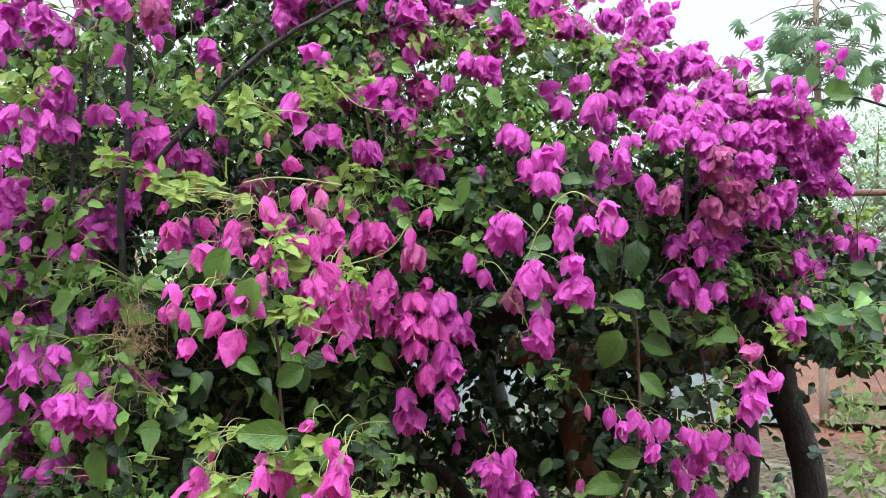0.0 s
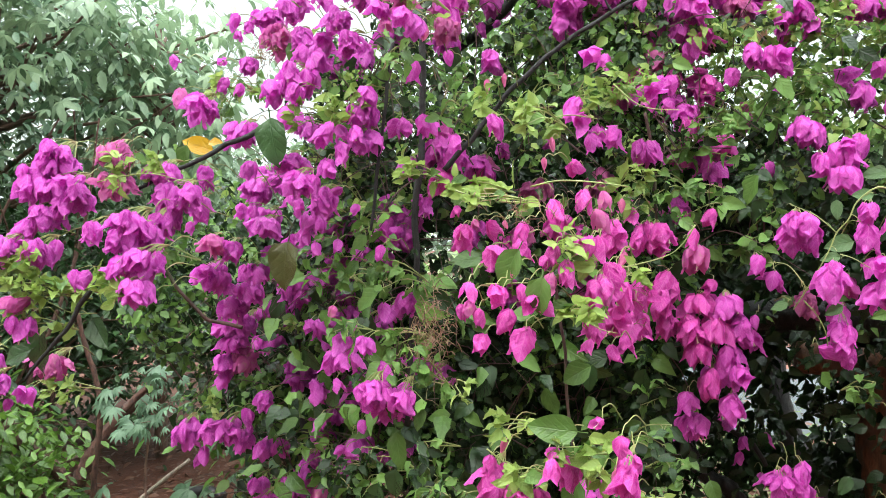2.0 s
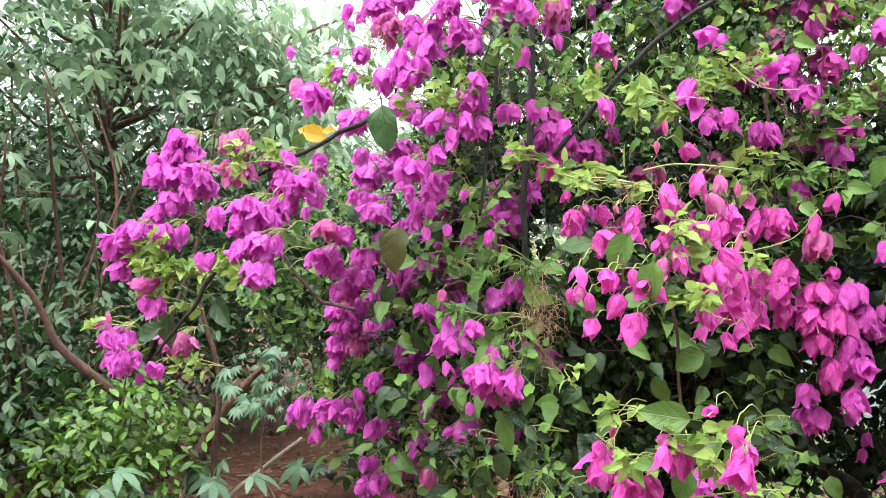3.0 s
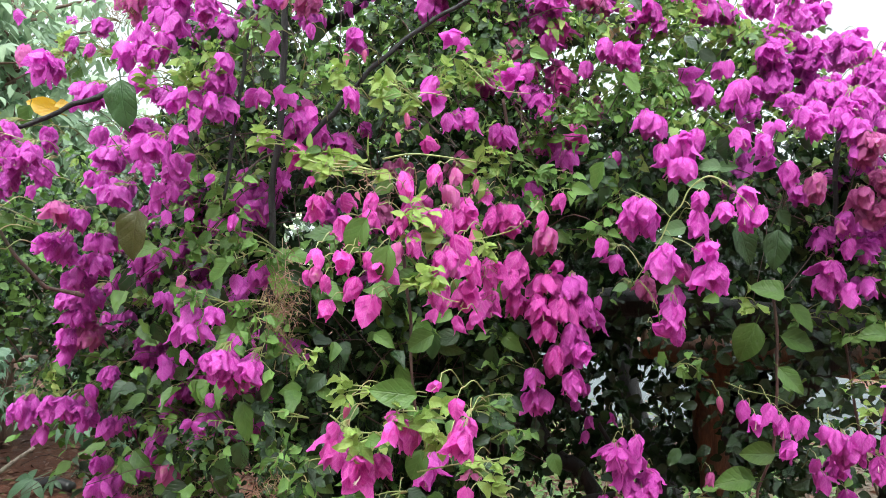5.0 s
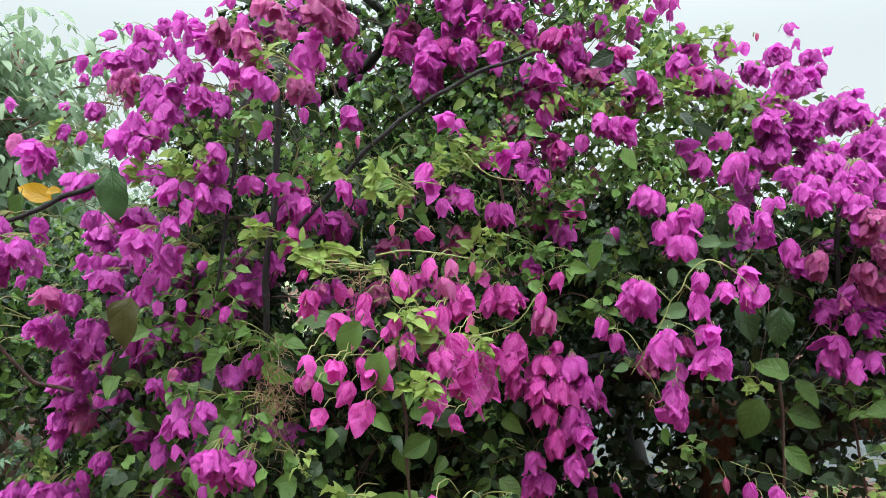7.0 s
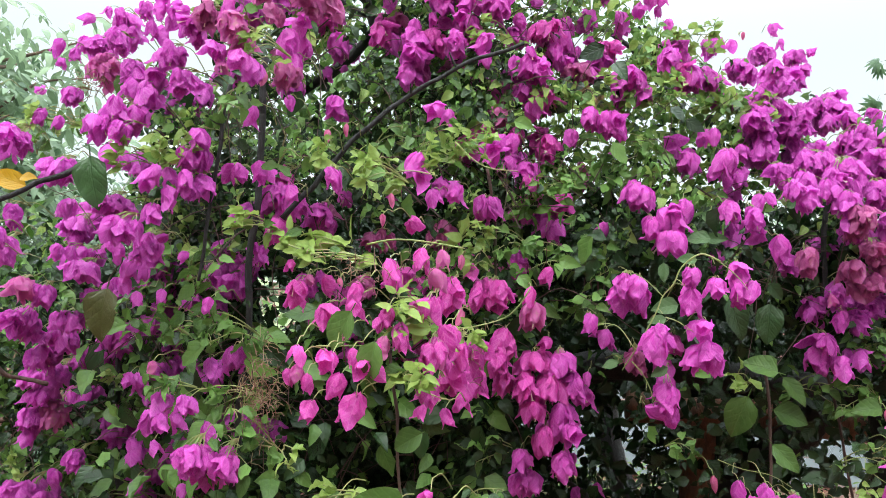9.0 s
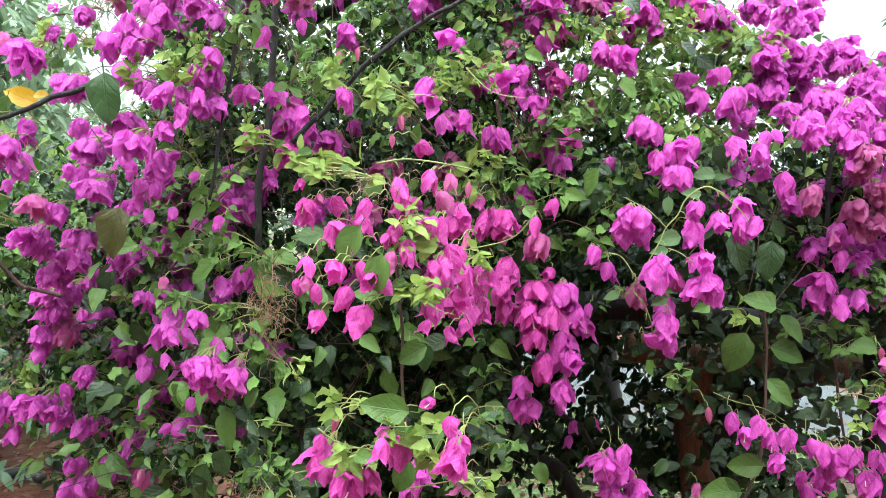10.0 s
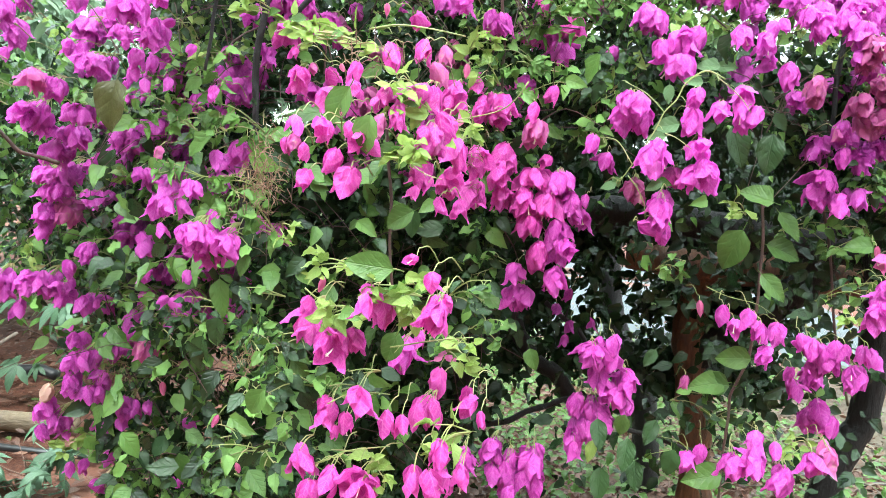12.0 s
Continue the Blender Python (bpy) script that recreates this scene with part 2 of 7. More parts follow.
def withered_material():
    m, nt, bsdf, out = mat("withered_stalk")
    rnd = nt.nodes.new("ShaderNodeNewGeometry").outputs["Random Per Island"]
    nt.links.new(ramp(nt, rnd, (0.0, (0.07, 0.035, 0.02)), (0.4, (0.17, 0.085, 0.042)), (0.7, (0.26, 0.15, 0.10)), (1.0, (0.19, 0.21, 0.06))), bsdf.inputs["Base Color"])
    bsdf.inputs["Roughness"].default_value = 0.6
    return m


WITHERED = withered_material()


def bark_material(name, low, high, moss, scale=1.0, stretch=0.22, gloss=0.62):
    m, nt, bsdf, out = mat(name)
    sc = nt.nodes.new("ShaderNodeMapping")
    sc.inputs["Scale"].default_value = (1, 1, stretch)
    nt.links.new(place(nt), sc.inputs[0])
    grain = noise_node(nt, 70 * scale, 6.0, sc.outputs[0], 0.7)
    big = noise_node(nt, 9 * scale, 4.0, place(nt))
    col = ramp(nt, grain, (0.3, low), (0.7, high))
    col = mix(nt, ramp(nt, big, (0.52, (0, 0, 0)), (0.68, (0.7, 0.7, 0.7))), col, moss)
    nt.links.new(col, bsdf.inputs["Base Color"])
    bsdf.inputs["Roughness"].default_value = gloss
    bump(nt, bsdf, math_node(nt, "ADD", grain, math_node(nt, "MULTIPLY", big, 0.6)), 0.9, 0.012)
    return m


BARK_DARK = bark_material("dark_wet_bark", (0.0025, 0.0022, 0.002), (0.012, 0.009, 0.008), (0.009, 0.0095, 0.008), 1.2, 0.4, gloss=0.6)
BARK_BROWN = bark_material("brown_cane_bark", (0.03, 0.014, 0.011), (0.10, 0.042, 0.032), (0.06, 0.065, 0.03))
BARK_RUST = bark_material("rusty_brown_bark", (0.06, 0.027, 0.014), (0.28, 0.115, 0.05), (0.10, 0.07, 0.05))
BARK_ROUGH = bark_material("rough_red_brown_bark", (0.012, 0.005, 0.004), (0.13, 0.052, 0.034), (0.07, 0.036, 0.024), 1.0, 0.6, 0.8)
BARK_TREE = bark_material("pinkish_brown_bark", (0.06, 0.032, 0.024), (0.20, 0.105, 0.072), (0.10, 0.085, 0.06))
BARK_GREY = bark_material("grey_brown_wood", (0.14, 0.10, 0.08), (0.34, 0.26, 0.21), (0.2, 0.18, 0.12))
BAMBOO = bark_material("weathered_bamboo", (0.12, 0.085, 0.05), (0.24, 0.17, 0.105), (0.17, 0.13, 0.10), 0.4, 4.0, 0.45)
PLANK = bark_material("rain_grey_plank", (0.07, 0.055, 0.045), (0.17, 0.145, 0.13), (0.2, 0.2, 0.17), 1.0, 1.0)


def ground_material():
    m, nt, bsdf, out = mat("red_soil")
    p = place(nt)
    fine, mid, wide = noise_node(nt, 55, 6, p, 0.7), noise_node(nt, 7, 5, p, 0.6), noise_node(nt, 0.7, 3, p)
    soil = ramp(nt, fine, (0.3, (0.030, 0.011, 0.007)), (0.55, (0.10, 0.034, 0.019)), (0.75, (0.19, 0.078, 0.046)))
    red = ramp(nt, mid, (0.35, (0.11, 0.040, 0.024)), (0.7, (0.20, 0.086, 0.056)))
    col = mix(nt, ramp(nt, wide, (0.42, (0, 0, 0)), (0.62, (1, 1, 1))), soil, red)
    nt.links.new(col, bsdf.inputs["Base Color"])
    wet = ramp(nt, mid, (0.3, (0.7, 0.7, 0.7)), (0.7, (0.95, 0.95, 0.95)))
    nt.links.new(wet, bsdf.inputs["Roughness"])
    bsdf.inputs["Specular IOR Level"].default_value = 0.3
    bump(nt, bsdf, math_node(nt, "ADD", fine, mid), 0.6, 0.02)
    return m


def plain_material(name, a, b, rough, scale=20.0, metal=0.0, relief=0.2, shine=0.5):
    m, nt, bsdf, out = mat(name)
    n = noise_node(nt, scale, 4, place(nt))
    nt.links.new(mix(nt, n, a, b), bsdf.inputs["Base Color"])
    bsdf.inputs["Roughness"].default_value, bsdf.inputs["Metallic"].default_value = rough, metal
    bsdf.inputs["Specular IOR Level"].default_value = shine
    bump(nt, bsdf, n, relief, 0.004)
    return m


SOIL = ground_material()
WIRE = plain_material("galvanised_wire", (0.30, 0.33, 0.36), (0.45, 0.48, 0.50), 0.4, metal=0.6)
HOSE = plain_material("black_hose", (0.012, 0.012, 0.013), (0.03, 0.03, 0.033), 0.35)
WET = plain_material("wet_concrete", (0.06, 0.07, 0.072), (0.12, 0.135, 0.14), 0.85, 3, shine=0.1)
PUDDLE = plain_material("rain_water", (0.10, 0.055, 0.04), (0.14, 0.08, 0.06), 0.06, 5, relief=0.02, shine=0.5)


# ---- mesh helpers ----
def part(name, mesh, material, parent=None, label="", at=(0, 0, 0), turn=None, scale=1.0, kind=""):
    if material is not None and not mesh.materials:
        mesh.materials.append(material)
    ob = new(name, mesh)
    if parent is not None:
        ob.parent = parent
    ob.matrix_basis = Matrix.LocRotScale(Vector(at), turn, Vector((scale, scale, scale)))
    return tagged(ob, label=label, kind=kind)


def thing(name, at, label, category, group="", kind=""):
    ob = new(name)
    ob.location = at
    ob.empty_display_size = 0.1
    return tagged(ob, label, category, group, kind)


def smooth(me):
    me.polygons.foreach_set("use_smooth", [True] * len(me.polygons))
    me.update()
    return me


def blade(length, width, n_len=6, n_half=2, base=0.55, tip=0.8, fold=0.25, curl=0.3, ripple=0.0, seed=0):
    """One leaf blade as vertices, quads and flat coordinates. It grows along +Y, face to +Z."""
    rng = random.Random(seed)
    ph, fr = rng.random() * 6.28, rng.uniform(1.5, 3.0)
    peak = (base / (base + tip)) ** base * (tip / (base + tip)) ** tip
    verts, uv, faces = [], [], []
    cols = 2 * n_half + 1
    for i in range(n_len + 1):
        s = i / n_len
        half = width / 2 * (max(s, 0.002) ** base) * (max(1 - s, 0.002) ** tip) / peak
        for j in range(cols):
            c = (j - n_half) / n_half
            x = half * c
            z = fold * abs(x) - curl * length * s * s * 0.5 + ripple * width * abs(c) * math.sin(ph + fr * 6.28 * s + (2.0 if c > 0 else 0))
            verts.append((x, length * s * (1 - 0.10 * curl * s), z))
            uv.append((0.5 + c * 0.5 * (half / (width / 2)), s))
    for i in range(n_len):
        for j in range(cols - 1):
            a = i * cols + j
            faces.append((a, a + 1, a + 1 + cols, a + cols))
    return verts, faces, uv


def mesh_of(name, verts, faces, uv=None, slots=None):
    me = bpy.data.meshes.new(name)
    me.from_pydata([tuple(v) for v in verts], [], faces)
    if uv:
        lay = me.uv_layers.new(name="UVMap")
        idx = np.empty(len(me.loops), dtype=np.int32)
        me.loops.foreach_get("vertex_index", idx)
        lay.data.foreach_set("uv", np.array(uv, dtype=np.float32)[idx].ravel())
    if slots:
        me.polygons.foreach_set("material_index", slots)
    return smooth(me)


def mass_mesh(name, template, mats4):
    """Many copies of one small blade, or of several of one make, in one mesh, each at its own place, turn and size."""
    kinds = template if isinstance(template, list) else [template]
    faces, uv = kinds[0][1], kinds[0][2]
    v = np.array([k[0] for k in kinds], dtype=np.float64)
    f = np.array(faces, dtype=np.int64)
    n, k = len(mats4), v.shape[1]
    m = np.array(mats4)
    allv = np.einsum("nij,nkj->nki", m[:, :3, :3], v[np.arange(n) % len(kinds)]) + m[:, None, :3, 3]
    allf = (f[None] + (np.arange(n) * k)[:, None, None]).reshape(-1)
    me = bpy.data.meshes.new(name)
    me.vertices.add(n * k)
    me.vertices.foreach_set("co", allv.ravel())
    me.loops.add(len(allf))
    me.loops.foreach_set("vertex_index", allf.astype(np.int32))
    count = n * len(f)
    w = f.shape[1]
    me.polygons.add(count)
    me.polygons.foreach_set("loop_start", np.arange(count, dtype=np.int32) * w)
    me.update(calc_edges=True)
    lay = me.uv_layers.new(name="UVMap")
    lay.data.foreach_set("uv", np.array(uv, dtype=np.float32)[np.tile(f.ravel(), n)].ravel())
    return smooth(me)


def turned(at, ahead, face, size):
    """A 4x4 that lays a blade at a place, growing ahead and facing face."""
    y = Vector(ahead).normalized()
    z = Vector(face) - y * y.dot(Vector(face))
    z = z.normalized() if z.length > 1e-4 else y.orthogonal().normalized()
    x = y.cross(z)
    m = Matrix(((x.x, y.x, z.x), (x.y, y.y, z.y), (x.z, y.z, z.z))) * size
    m = m.to_4x4()
    m.translation = at
    return m


def tube(points, r0, r1, sides=7, wobble=0.0, seed=0, cap=True, sub=4):
    """A tapered limb along a smooth line through the points."""
    rng = random.Random(seed)
    pts = [Vector(p) for p in points]
    line = []
    ext = [2 * pts[0] - pts[1]] + pts + [2 * pts[-1] - pts[-2]]
    for a, b, c, d in zip(ext, ext[1:], ext[2:], ext[3:]):
        for k in range(sub):
            t = k / sub
            line.append(0.5 * (2 * b + (c - a) * t + (2 * a - 5 * b + 4 * c - d) * t * t + (3 * b - a - 3 * c + d) * t ** 3))
    line.append(pts[-1])
    verts, faces, uv = [], [], []
    side = None
    for i, p in enumerate(line):
        q = (line[min(i + 1, len(line) - 1)] - line[max(i - 1, 0)]).normalized()
        side = (q.orthogonal() if side is None else side - q * side.dot(q)).normalized()
        up = q.cross(side)
        t = i / (len(line) - 1)
        r = r0 + (r1 - r0) * t
        for k in range(sides):
            a = 2 * math.pi * k / sides
            rr = r * (1 + wobble * rng.uniform(-1, 1))
            verts.append(p + side * (rr * math.cos(a)) + up * (rr * math.sin(a)))
            uv.append((k / sides, t))
    for i in range(len(line) - 1):
        for k in range(sides):
            a, b = i * sides + k, i * sides + (k + 1) % sides
            faces.append((a, b, b + sides, a + sides))
    if cap:
        faces.append(tuple(reversed(range(sides))))
        faces.append(tuple(range(len(verts) - sides, len(verts))))
    return verts, faces, uv


def joined(*pieces):
    verts, faces, uv = [], [], []
    for v, f, u in pieces:
        o = len(verts)
        verts += [Vector(x) for x in v]
        faces += [tuple(i + o for i in q) for q in f]
        uv += list(u)
    return verts, faces, uv


# ---- ground ----
def build_ground():
    near = np.linspace(-12, 12, 121)
    axis = np.concatenate([[-400, -150, -60, -30, -18], near, [18, 30, 60, 150, 400]])
    verts = []
    for y in axis + 6:
        for x in axis:
            h = 0.0
            if abs(x) < 12 and abs(y - 6) < 12:
                h = 0.05 * noise.noise(Vector((x * 0.5, y * 0.5, 0))) + 0.025 * noise.noise(Vector((x * 2.1, y * 2.1, 3)))
            verts.append((x, y, h))
    n = len(axis)
    faces = [(j * n + i, j * n + i + 1, (j + 1) * n + i + 1, (j + 1) * n + i) for j in range(n - 1) for i in range(n - 1)]
    me = mesh_of("ground", verts, faces)
    part("ground", me, SOIL, None, "bare wet red-brown soil strewn with fallen leaves", kind="structure")


build_ground()

def block_low_light():
    """An unseen plain wall, added behind the path to block low light from that side."""
    bm = bmesh.new()
    bmesh.ops.create_cube(bm, size=1)
    bmesh.ops.scale(bm, vec=(16, 0.2, 4.2), verts=bm.verts)
    bmesh.ops.translate(bm, vec=(0, -3.2, 2.05), verts=bm.verts)
    me = bpy.data.meshes.new("unseen_light_wall")
    bm.to_mesh(me)
    bm.free()
    part("unseen_light_wall", me, plain_material("unseen_wall_plaster", (0.16, 0.15, 0.13), (0.26, 0.24, 0.21), 0.85, 3.0), None, "unseen plain wall added behind the path to block low sky light", kind="structure")


block_low_light()

# ---- the bougainvillea ----
BASE = Vector((0.05, 2.75, 0.0))
bush = thing("bougainvillea_bush", BASE, "large sprawling bougainvillea bush covered in wet magenta bracts", "bush")
DICE = random.Random(11)
TRUSSES = []

FLOWER_LEN = 0.049


def bract_blade(length, width, rng, bud, crumple):
    """One papery bract: heart-shaped, keeled along the midrib, bulging outward, its point flaring. Grows along -Z, outer face to +Y."""
    rows, half_cols = (6, 2) if bud else (8, 3)
    cols = 2 * half_cols + 1
    base, tip = rng.uniform(0.38, 0.52), rng.uniform(0.72, 0.95)
    peak = (base / (base + tip)) ** base * (tip / (base + tip)) ** tip
    bulge = rng.uniform(0.10, 0.16) if bud else rng.uniform(0.07, 0.19)
    flare = rng.uniform(-0.08, 0.0) if bud else rng.choice((rng.uniform(-0.06, 0.06), rng.uniform(0.06, 0.36)))
    cup, keel = rng.uniform(0.35, 0.6), rng.uniform(0.05, 0.25)
    wave, ph, fr = (0.015 if bud else rng.uniform(0.04, 0.13)), rng.random() * 6.28, rng.uniform(1.2, 2.2)
    seat, sway = rng.random() * 40, rng.uniform(-0.08, 0.08)
    verts, uv, faces = [], [], []
    for i in range(rows + 1):
        s = (i / rows) ** 0.9
        half = width / 2 * (max(s, 0.004) ** base) * (max(1 - s, 0.002) ** tip) / peak
        for j in range(cols):
            c = (j - half_cols) / half_cols
            x = half * c
            y = length * (bulge * math.sin(math.pi * s ** 0.7) + flare * s ** 3)
            y -= cup * abs(x) * abs(c) ** 0.8 + keel * abs(x) * (1 - s)
            y += wave * width * c * c * math.sin(ph + fr * 6.28 * s + (2.2 if c > 0 else 0.0))
            y += crumple * (0.0030 * noise.noise(Vector((x * 80 + seat, s * 4.5, seat))) + 0.0022 * noise.noise(Vector((x * 210, s * 11, seat))))
            verts.append((x + sway * length * s * s, y, -length * s + 0.10 * length * abs(c) * (1 - s) ** 2))
            uv.append((0.5 + 0.5 * c * half / (width / 2), s))
    for i in range(rows):
        for j in range(cols - 1):
            a = i * cols + j
            faces.append((a, a + cols, a + cols + 1, a + 1))
    return verts, faces, uv


def flower_mesh(kind, seed):
    """Three papery bracts in a hanging bell round one stalk; some show the small cream floret."""
    rng = random.Random(seed)
    bud = kind == "bud"
    pieces = []
    crumple = 0.8 if bud else rng.choice((1.1, 1.5, 2.0, 2.5) if kind in ("violet", "faded", "cream", "pale") else (1.0, 1.3, 1.6, 2.0))
    wide = 0.5 if bud else rng.uniform(0.60, 0.80)
    opening = rng.uniform(0, 3) if bud else (rng.uniform(22, 38) if seed % 13 == 0 else rng.uniform(2, 16))
    spin = rng.random() * 360
    for i in range(3):
        ln = FLOWER_LEN * rng.uniform(0.82, 1.12)
        v, f, u = bract_blade(ln, ln * wide * rng.uniform(0.9, 1.1), rng, bud, crumple)
        a = opening * rng.uniform(0.5, 1.5)
        m = Euler((0, 0, radians(spin + 120 * i + rng.uniform(-16, 16)))).to_matrix() @ Euler((radians(a), 0, 0)).to_matrix()
        push = Vector((0, 0.002 if bud else 0.004, 0))
        push.rotate(Euler((0, 0, radians(spin + 120 * i))))
        pieces.append(([m @ Vector(p) + push for p in v], f, u))
    v, f, u = joined(*pieces)
    count = len(f)
    if not bud and seed % 4 == 0:
        # tube and five-lobed star of the floret
        low = 0.046 if seed % 8 == 0 else 0.036
        t = tube(((0, 0, -0.006), (0.001, 0, -0.022), (0, 0, -low)), 0.0011, 0.0014, 5, sub=1)
        star = [(0, 0, -low - 0.002)] + [(0.0045 * math.cos(k * math.pi / 5) * (1 if k % 2 else 0.45), 0.0045 * math.sin(k * math.pi / 5) * (1 if k % 2 else 0.45), -low - 0.0005) for k in range(10)]
        s = (star, [(0, 1 + k, 1 + (k + 1) % 10) for k in range(10)], [(0.5, 0.5)] * 11)
        v, f, u = joined((v, f, u), t, s)
    me = mesh_of("flower", v, f, u, [0] * count + [1] * (len(f) - count))
    me.materials.append(BRACT[kind])
    me.materials.append(FLORET)
    return me


FLOWERS = {k: [flower_mesh(k, 20 * i + s + 1) for s in range(14)] for i, k in enumerate(BRACT)}


def cluster(x, y, z, w, h, kind="magenta"):
    """A truss of flowers filling a space w wide and h high round (x, y, z): stalks from one node, a flower on each."""
    c = Vector((x, y, z))
    if y < 1.3 and (z < 1.3 or x < -0.85) and kind != "bud":
        w, h = 1.3 * w, 1.3 * h
    area = w * h
    n = max(1, round(area * ((4.2 if kind in ("violet", "faded") else 3.5) if y > 1.4 else 4.5) / (FLOWER_LEN * 0.8) ** 2))
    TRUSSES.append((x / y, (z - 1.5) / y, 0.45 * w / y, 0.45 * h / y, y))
    if max(w, h) < 0.058 and kind != "bud":
        n = 1 if area < 0.0017 else (2 if area < 0.0025 else 3)
    if kind == "bud":
        n = 1
    fit_size = min(1.15, max(0.6, max(w, h) / FLOWER_LEN)) if n == 1 else 1.0
    if kind == "bud":
        fit_size = min(0.95, max(0.45, max(w, h) / FLOWER_LEN))
    node = c + Vector((DICE.uniform(-0.01, 0.01), 0.05, 0.45 * h + 0.008))
    if y < 1.4:
        fit_size *= 0.86
    elif kind in ("violet", "faded"):
        fit_size *= 0.86
    hang = FLOWER_LEN * fit_size
    spots = []
    for i in range(n):
        if n == 1:
            p = c + Vector((0, 0, 0.45 * hang))
        else:
            a, r = i * 2.39996 + DICE.uniform(-0.3, 0.3), math.sqrt((i + 0.5) / n)
            p = c + Vector((0.5 * max(w - 0.032, 0.008) * r * math.cos(a), DICE.uniform(-0.028, 0.03), 0.5 * max(h - 0.040, 0.008) * r * math.sin(a) + 0.45 * hang))
        spots.append(p)
    stalks = joined(*[tube((node - node, (p - node) * 0.5 + Vector((0, 0, 0.006)), p - node), 0.0010, 0.0007, 4, cap=False, sub=2) for p in spots])
    back = Vector((DICE.uniform(-0.02, 0.02), DICE.uniform(0.05, 0.1), DICE.uniform(-0.03, 0.015)))
    stalks = joined(stalks, tube((back, back * 0.45 + Vector((0, 0, 0.012)), Vector((0, 0, 0))), 0.0011, 0.0008, 5, cap=False, sub=3))
    truss = part("flower_truss", mesh_of("flower_truss", *stalks), STALK, bush, at=node - BASE)
    flat = w > 1.35 * h and n == 1
    for p in spots:
        lean = DICE.uniform(50, 80) if flat else abs(DICE.gauss(0, 16)) + 2
        way = DICE.uniform(0, 360)
        if not flat and DICE.random() < 0.08:
            lean, way = DICE.uniform(40, 65), DICE.uniform(140, 220)
        out = Euler((radians(-7), 0, 0)).to_matrix()
        turn = out @ Euler((0, 0, radians(way))).to_matrix() @ Euler((radians(lean), 0, 0)).to_matrix() @ Euler((0, 0, DICE.uniform(0, 6.28))).to_matrix()
        meshes = FLOWERS[kind if kind in FLOWERS else "magenta"]
        part("flower", DICE.choice(meshes), None, truss, at=p - node, turn=turn.to_quaternion(), scale=fit_size * (DICE.uniform(0.88, 1.08) if n == 1 else DICE.uniform(0.70, 1.08)))


cluster(-1.207, 1.194, 1.667, 0.067, 0.078, "violet")
cluster(-1.236, 1.171, 1.628, 0.066, 0.066, "violet")
cluster(-1.169, 1.184, 1.609, 0.077, 0.066, "violet")
cluster(-1.203, 1.159, 1.565, 0.065, 0.044, "violet")
cluster(-1.064, 1.185, 1.682, 0.053, 0.043, "pale")
cluster(-1.062, 1.173, 1.622, 0.064, 0.053, "pale")
cluster(-1.007, 1.247, 1.646, 0.065, 0.044, "violet")
cluster(-0.988, 1.323, 1.651, 0.057, 0.045, "violet")
cluster(-0.962, 1.231, 1.6, 0.096, 0.053, "violet")
cluster(-1.021, 1.378, 1.591, 0.047, 0.059, "violet")
cluster(-0.978, 1.226, 1.563, 0.043, 0.053, "violet")
cluster(-1.002, 1.06, 1.534, 0.039, 0.039, "violet")
cluster(-0.961, 1.062, 1.519, 0.039, 0.048, "violet")
cluster(-0.945, 1.087, 1.543, 0.049, 0.049, "violet")
cluster(-0.956, 1.163, 1.534, 0.051, 0.072, "violet")
cluster(-0.934, 1.051, 1.475, 0.047, 0.047, "violet")
cluster(-0.904, 1.073, 1.48, 0.048, 0.048, "violet")
cluster(-0.903, 1.049, 1.437, 0.047, 0.038, "violet")
cluster(-0.938, 1.13, 1.418, 0.03, 0.03, "violet")
cluster(-1.23, 1.127, 1.543, 0.043, 0.038, "violet")
cluster(-1.229, 1.092, 1.505, 0.063, 0.042, "violet")
cluster(-1.161, 1.109, 1.5, 0.037, 0.047, "violet")
cluster(-1.294, 1.104, 1.478, 0.043, 0.054, "violet")
cluster(-1.282, 1.107, 1.429, 0.032, 0.043, "violet")
cluster(-1.009, 1.045, 1.453, 0.039, 0.029, "violet")
cluster(-1.17, 1.068, 1.402, 0.031, 0.041, "pale")
cluster(-1.167, 1.072, 1.37, 0.041, 0.041, "violet")
cluster(-1.452, 1.214, 1.325, 0.024, 0.03, "bud")
cluster(-1.505, 1.224, 1.297, 0.036, 0.024, "violet")
cluster(-1.475, 1.257, 1.27, 0.061, 0.049, "violet")
cluster(-1.433, 1.248, 1.224, 0.054, 0.048, "violet")
cluster(-1.429, 1.283, 1.182, 0.025, 0.025, "violet")
cluster(-1.405, 1.321, 1.196, 0.044, 0.044, "violet")
cluster(-1.308, 1.277, 1.263, 0.06, 0.054, "pale")
cluster(-1.111, 1.415, 1.909, 0.024, 0.018, "violet")
cluster(-1.064, 1.381, 1.82, 0.036, 0.047, "pale")
cluster(-0.996, 1.356, 1.788, 0.052, 0.069, "violet")
cluster(-1.062, 1.606, 2.023, 0.04, 0.053, "violet")
cluster(-1.058, 1.58, 1.99, 0.039, 0.039, "violet")
cluster(-1.047, 1.69, 2.062, 0.082, 0.055, "violet")
cluster(-0.868, 1.485, 2.003, 0.06, 0.048, "violet")
cluster(-0.964, 1.601, 1.978, 0.065, 0.078, "pale")
cluster(-0.843, 1.489, 1.946, 0.048, 0.06, "violet")
cluster(-0.783, 1.464, 1.923, 0.041, 0.058, "violet")
cluster(-1.031, 1.48, 1.902, 0.037, 0.037, "violet")
cluster(-1.004, 1.543, 1.912, 0.064, 0.044, "violet")
cluster(-0.982, 1.417, 1.844, 0.036, 0.047, "violet")
cluster(-0.945, 1.415, 1.834, 0.035, 0.035, "violet")
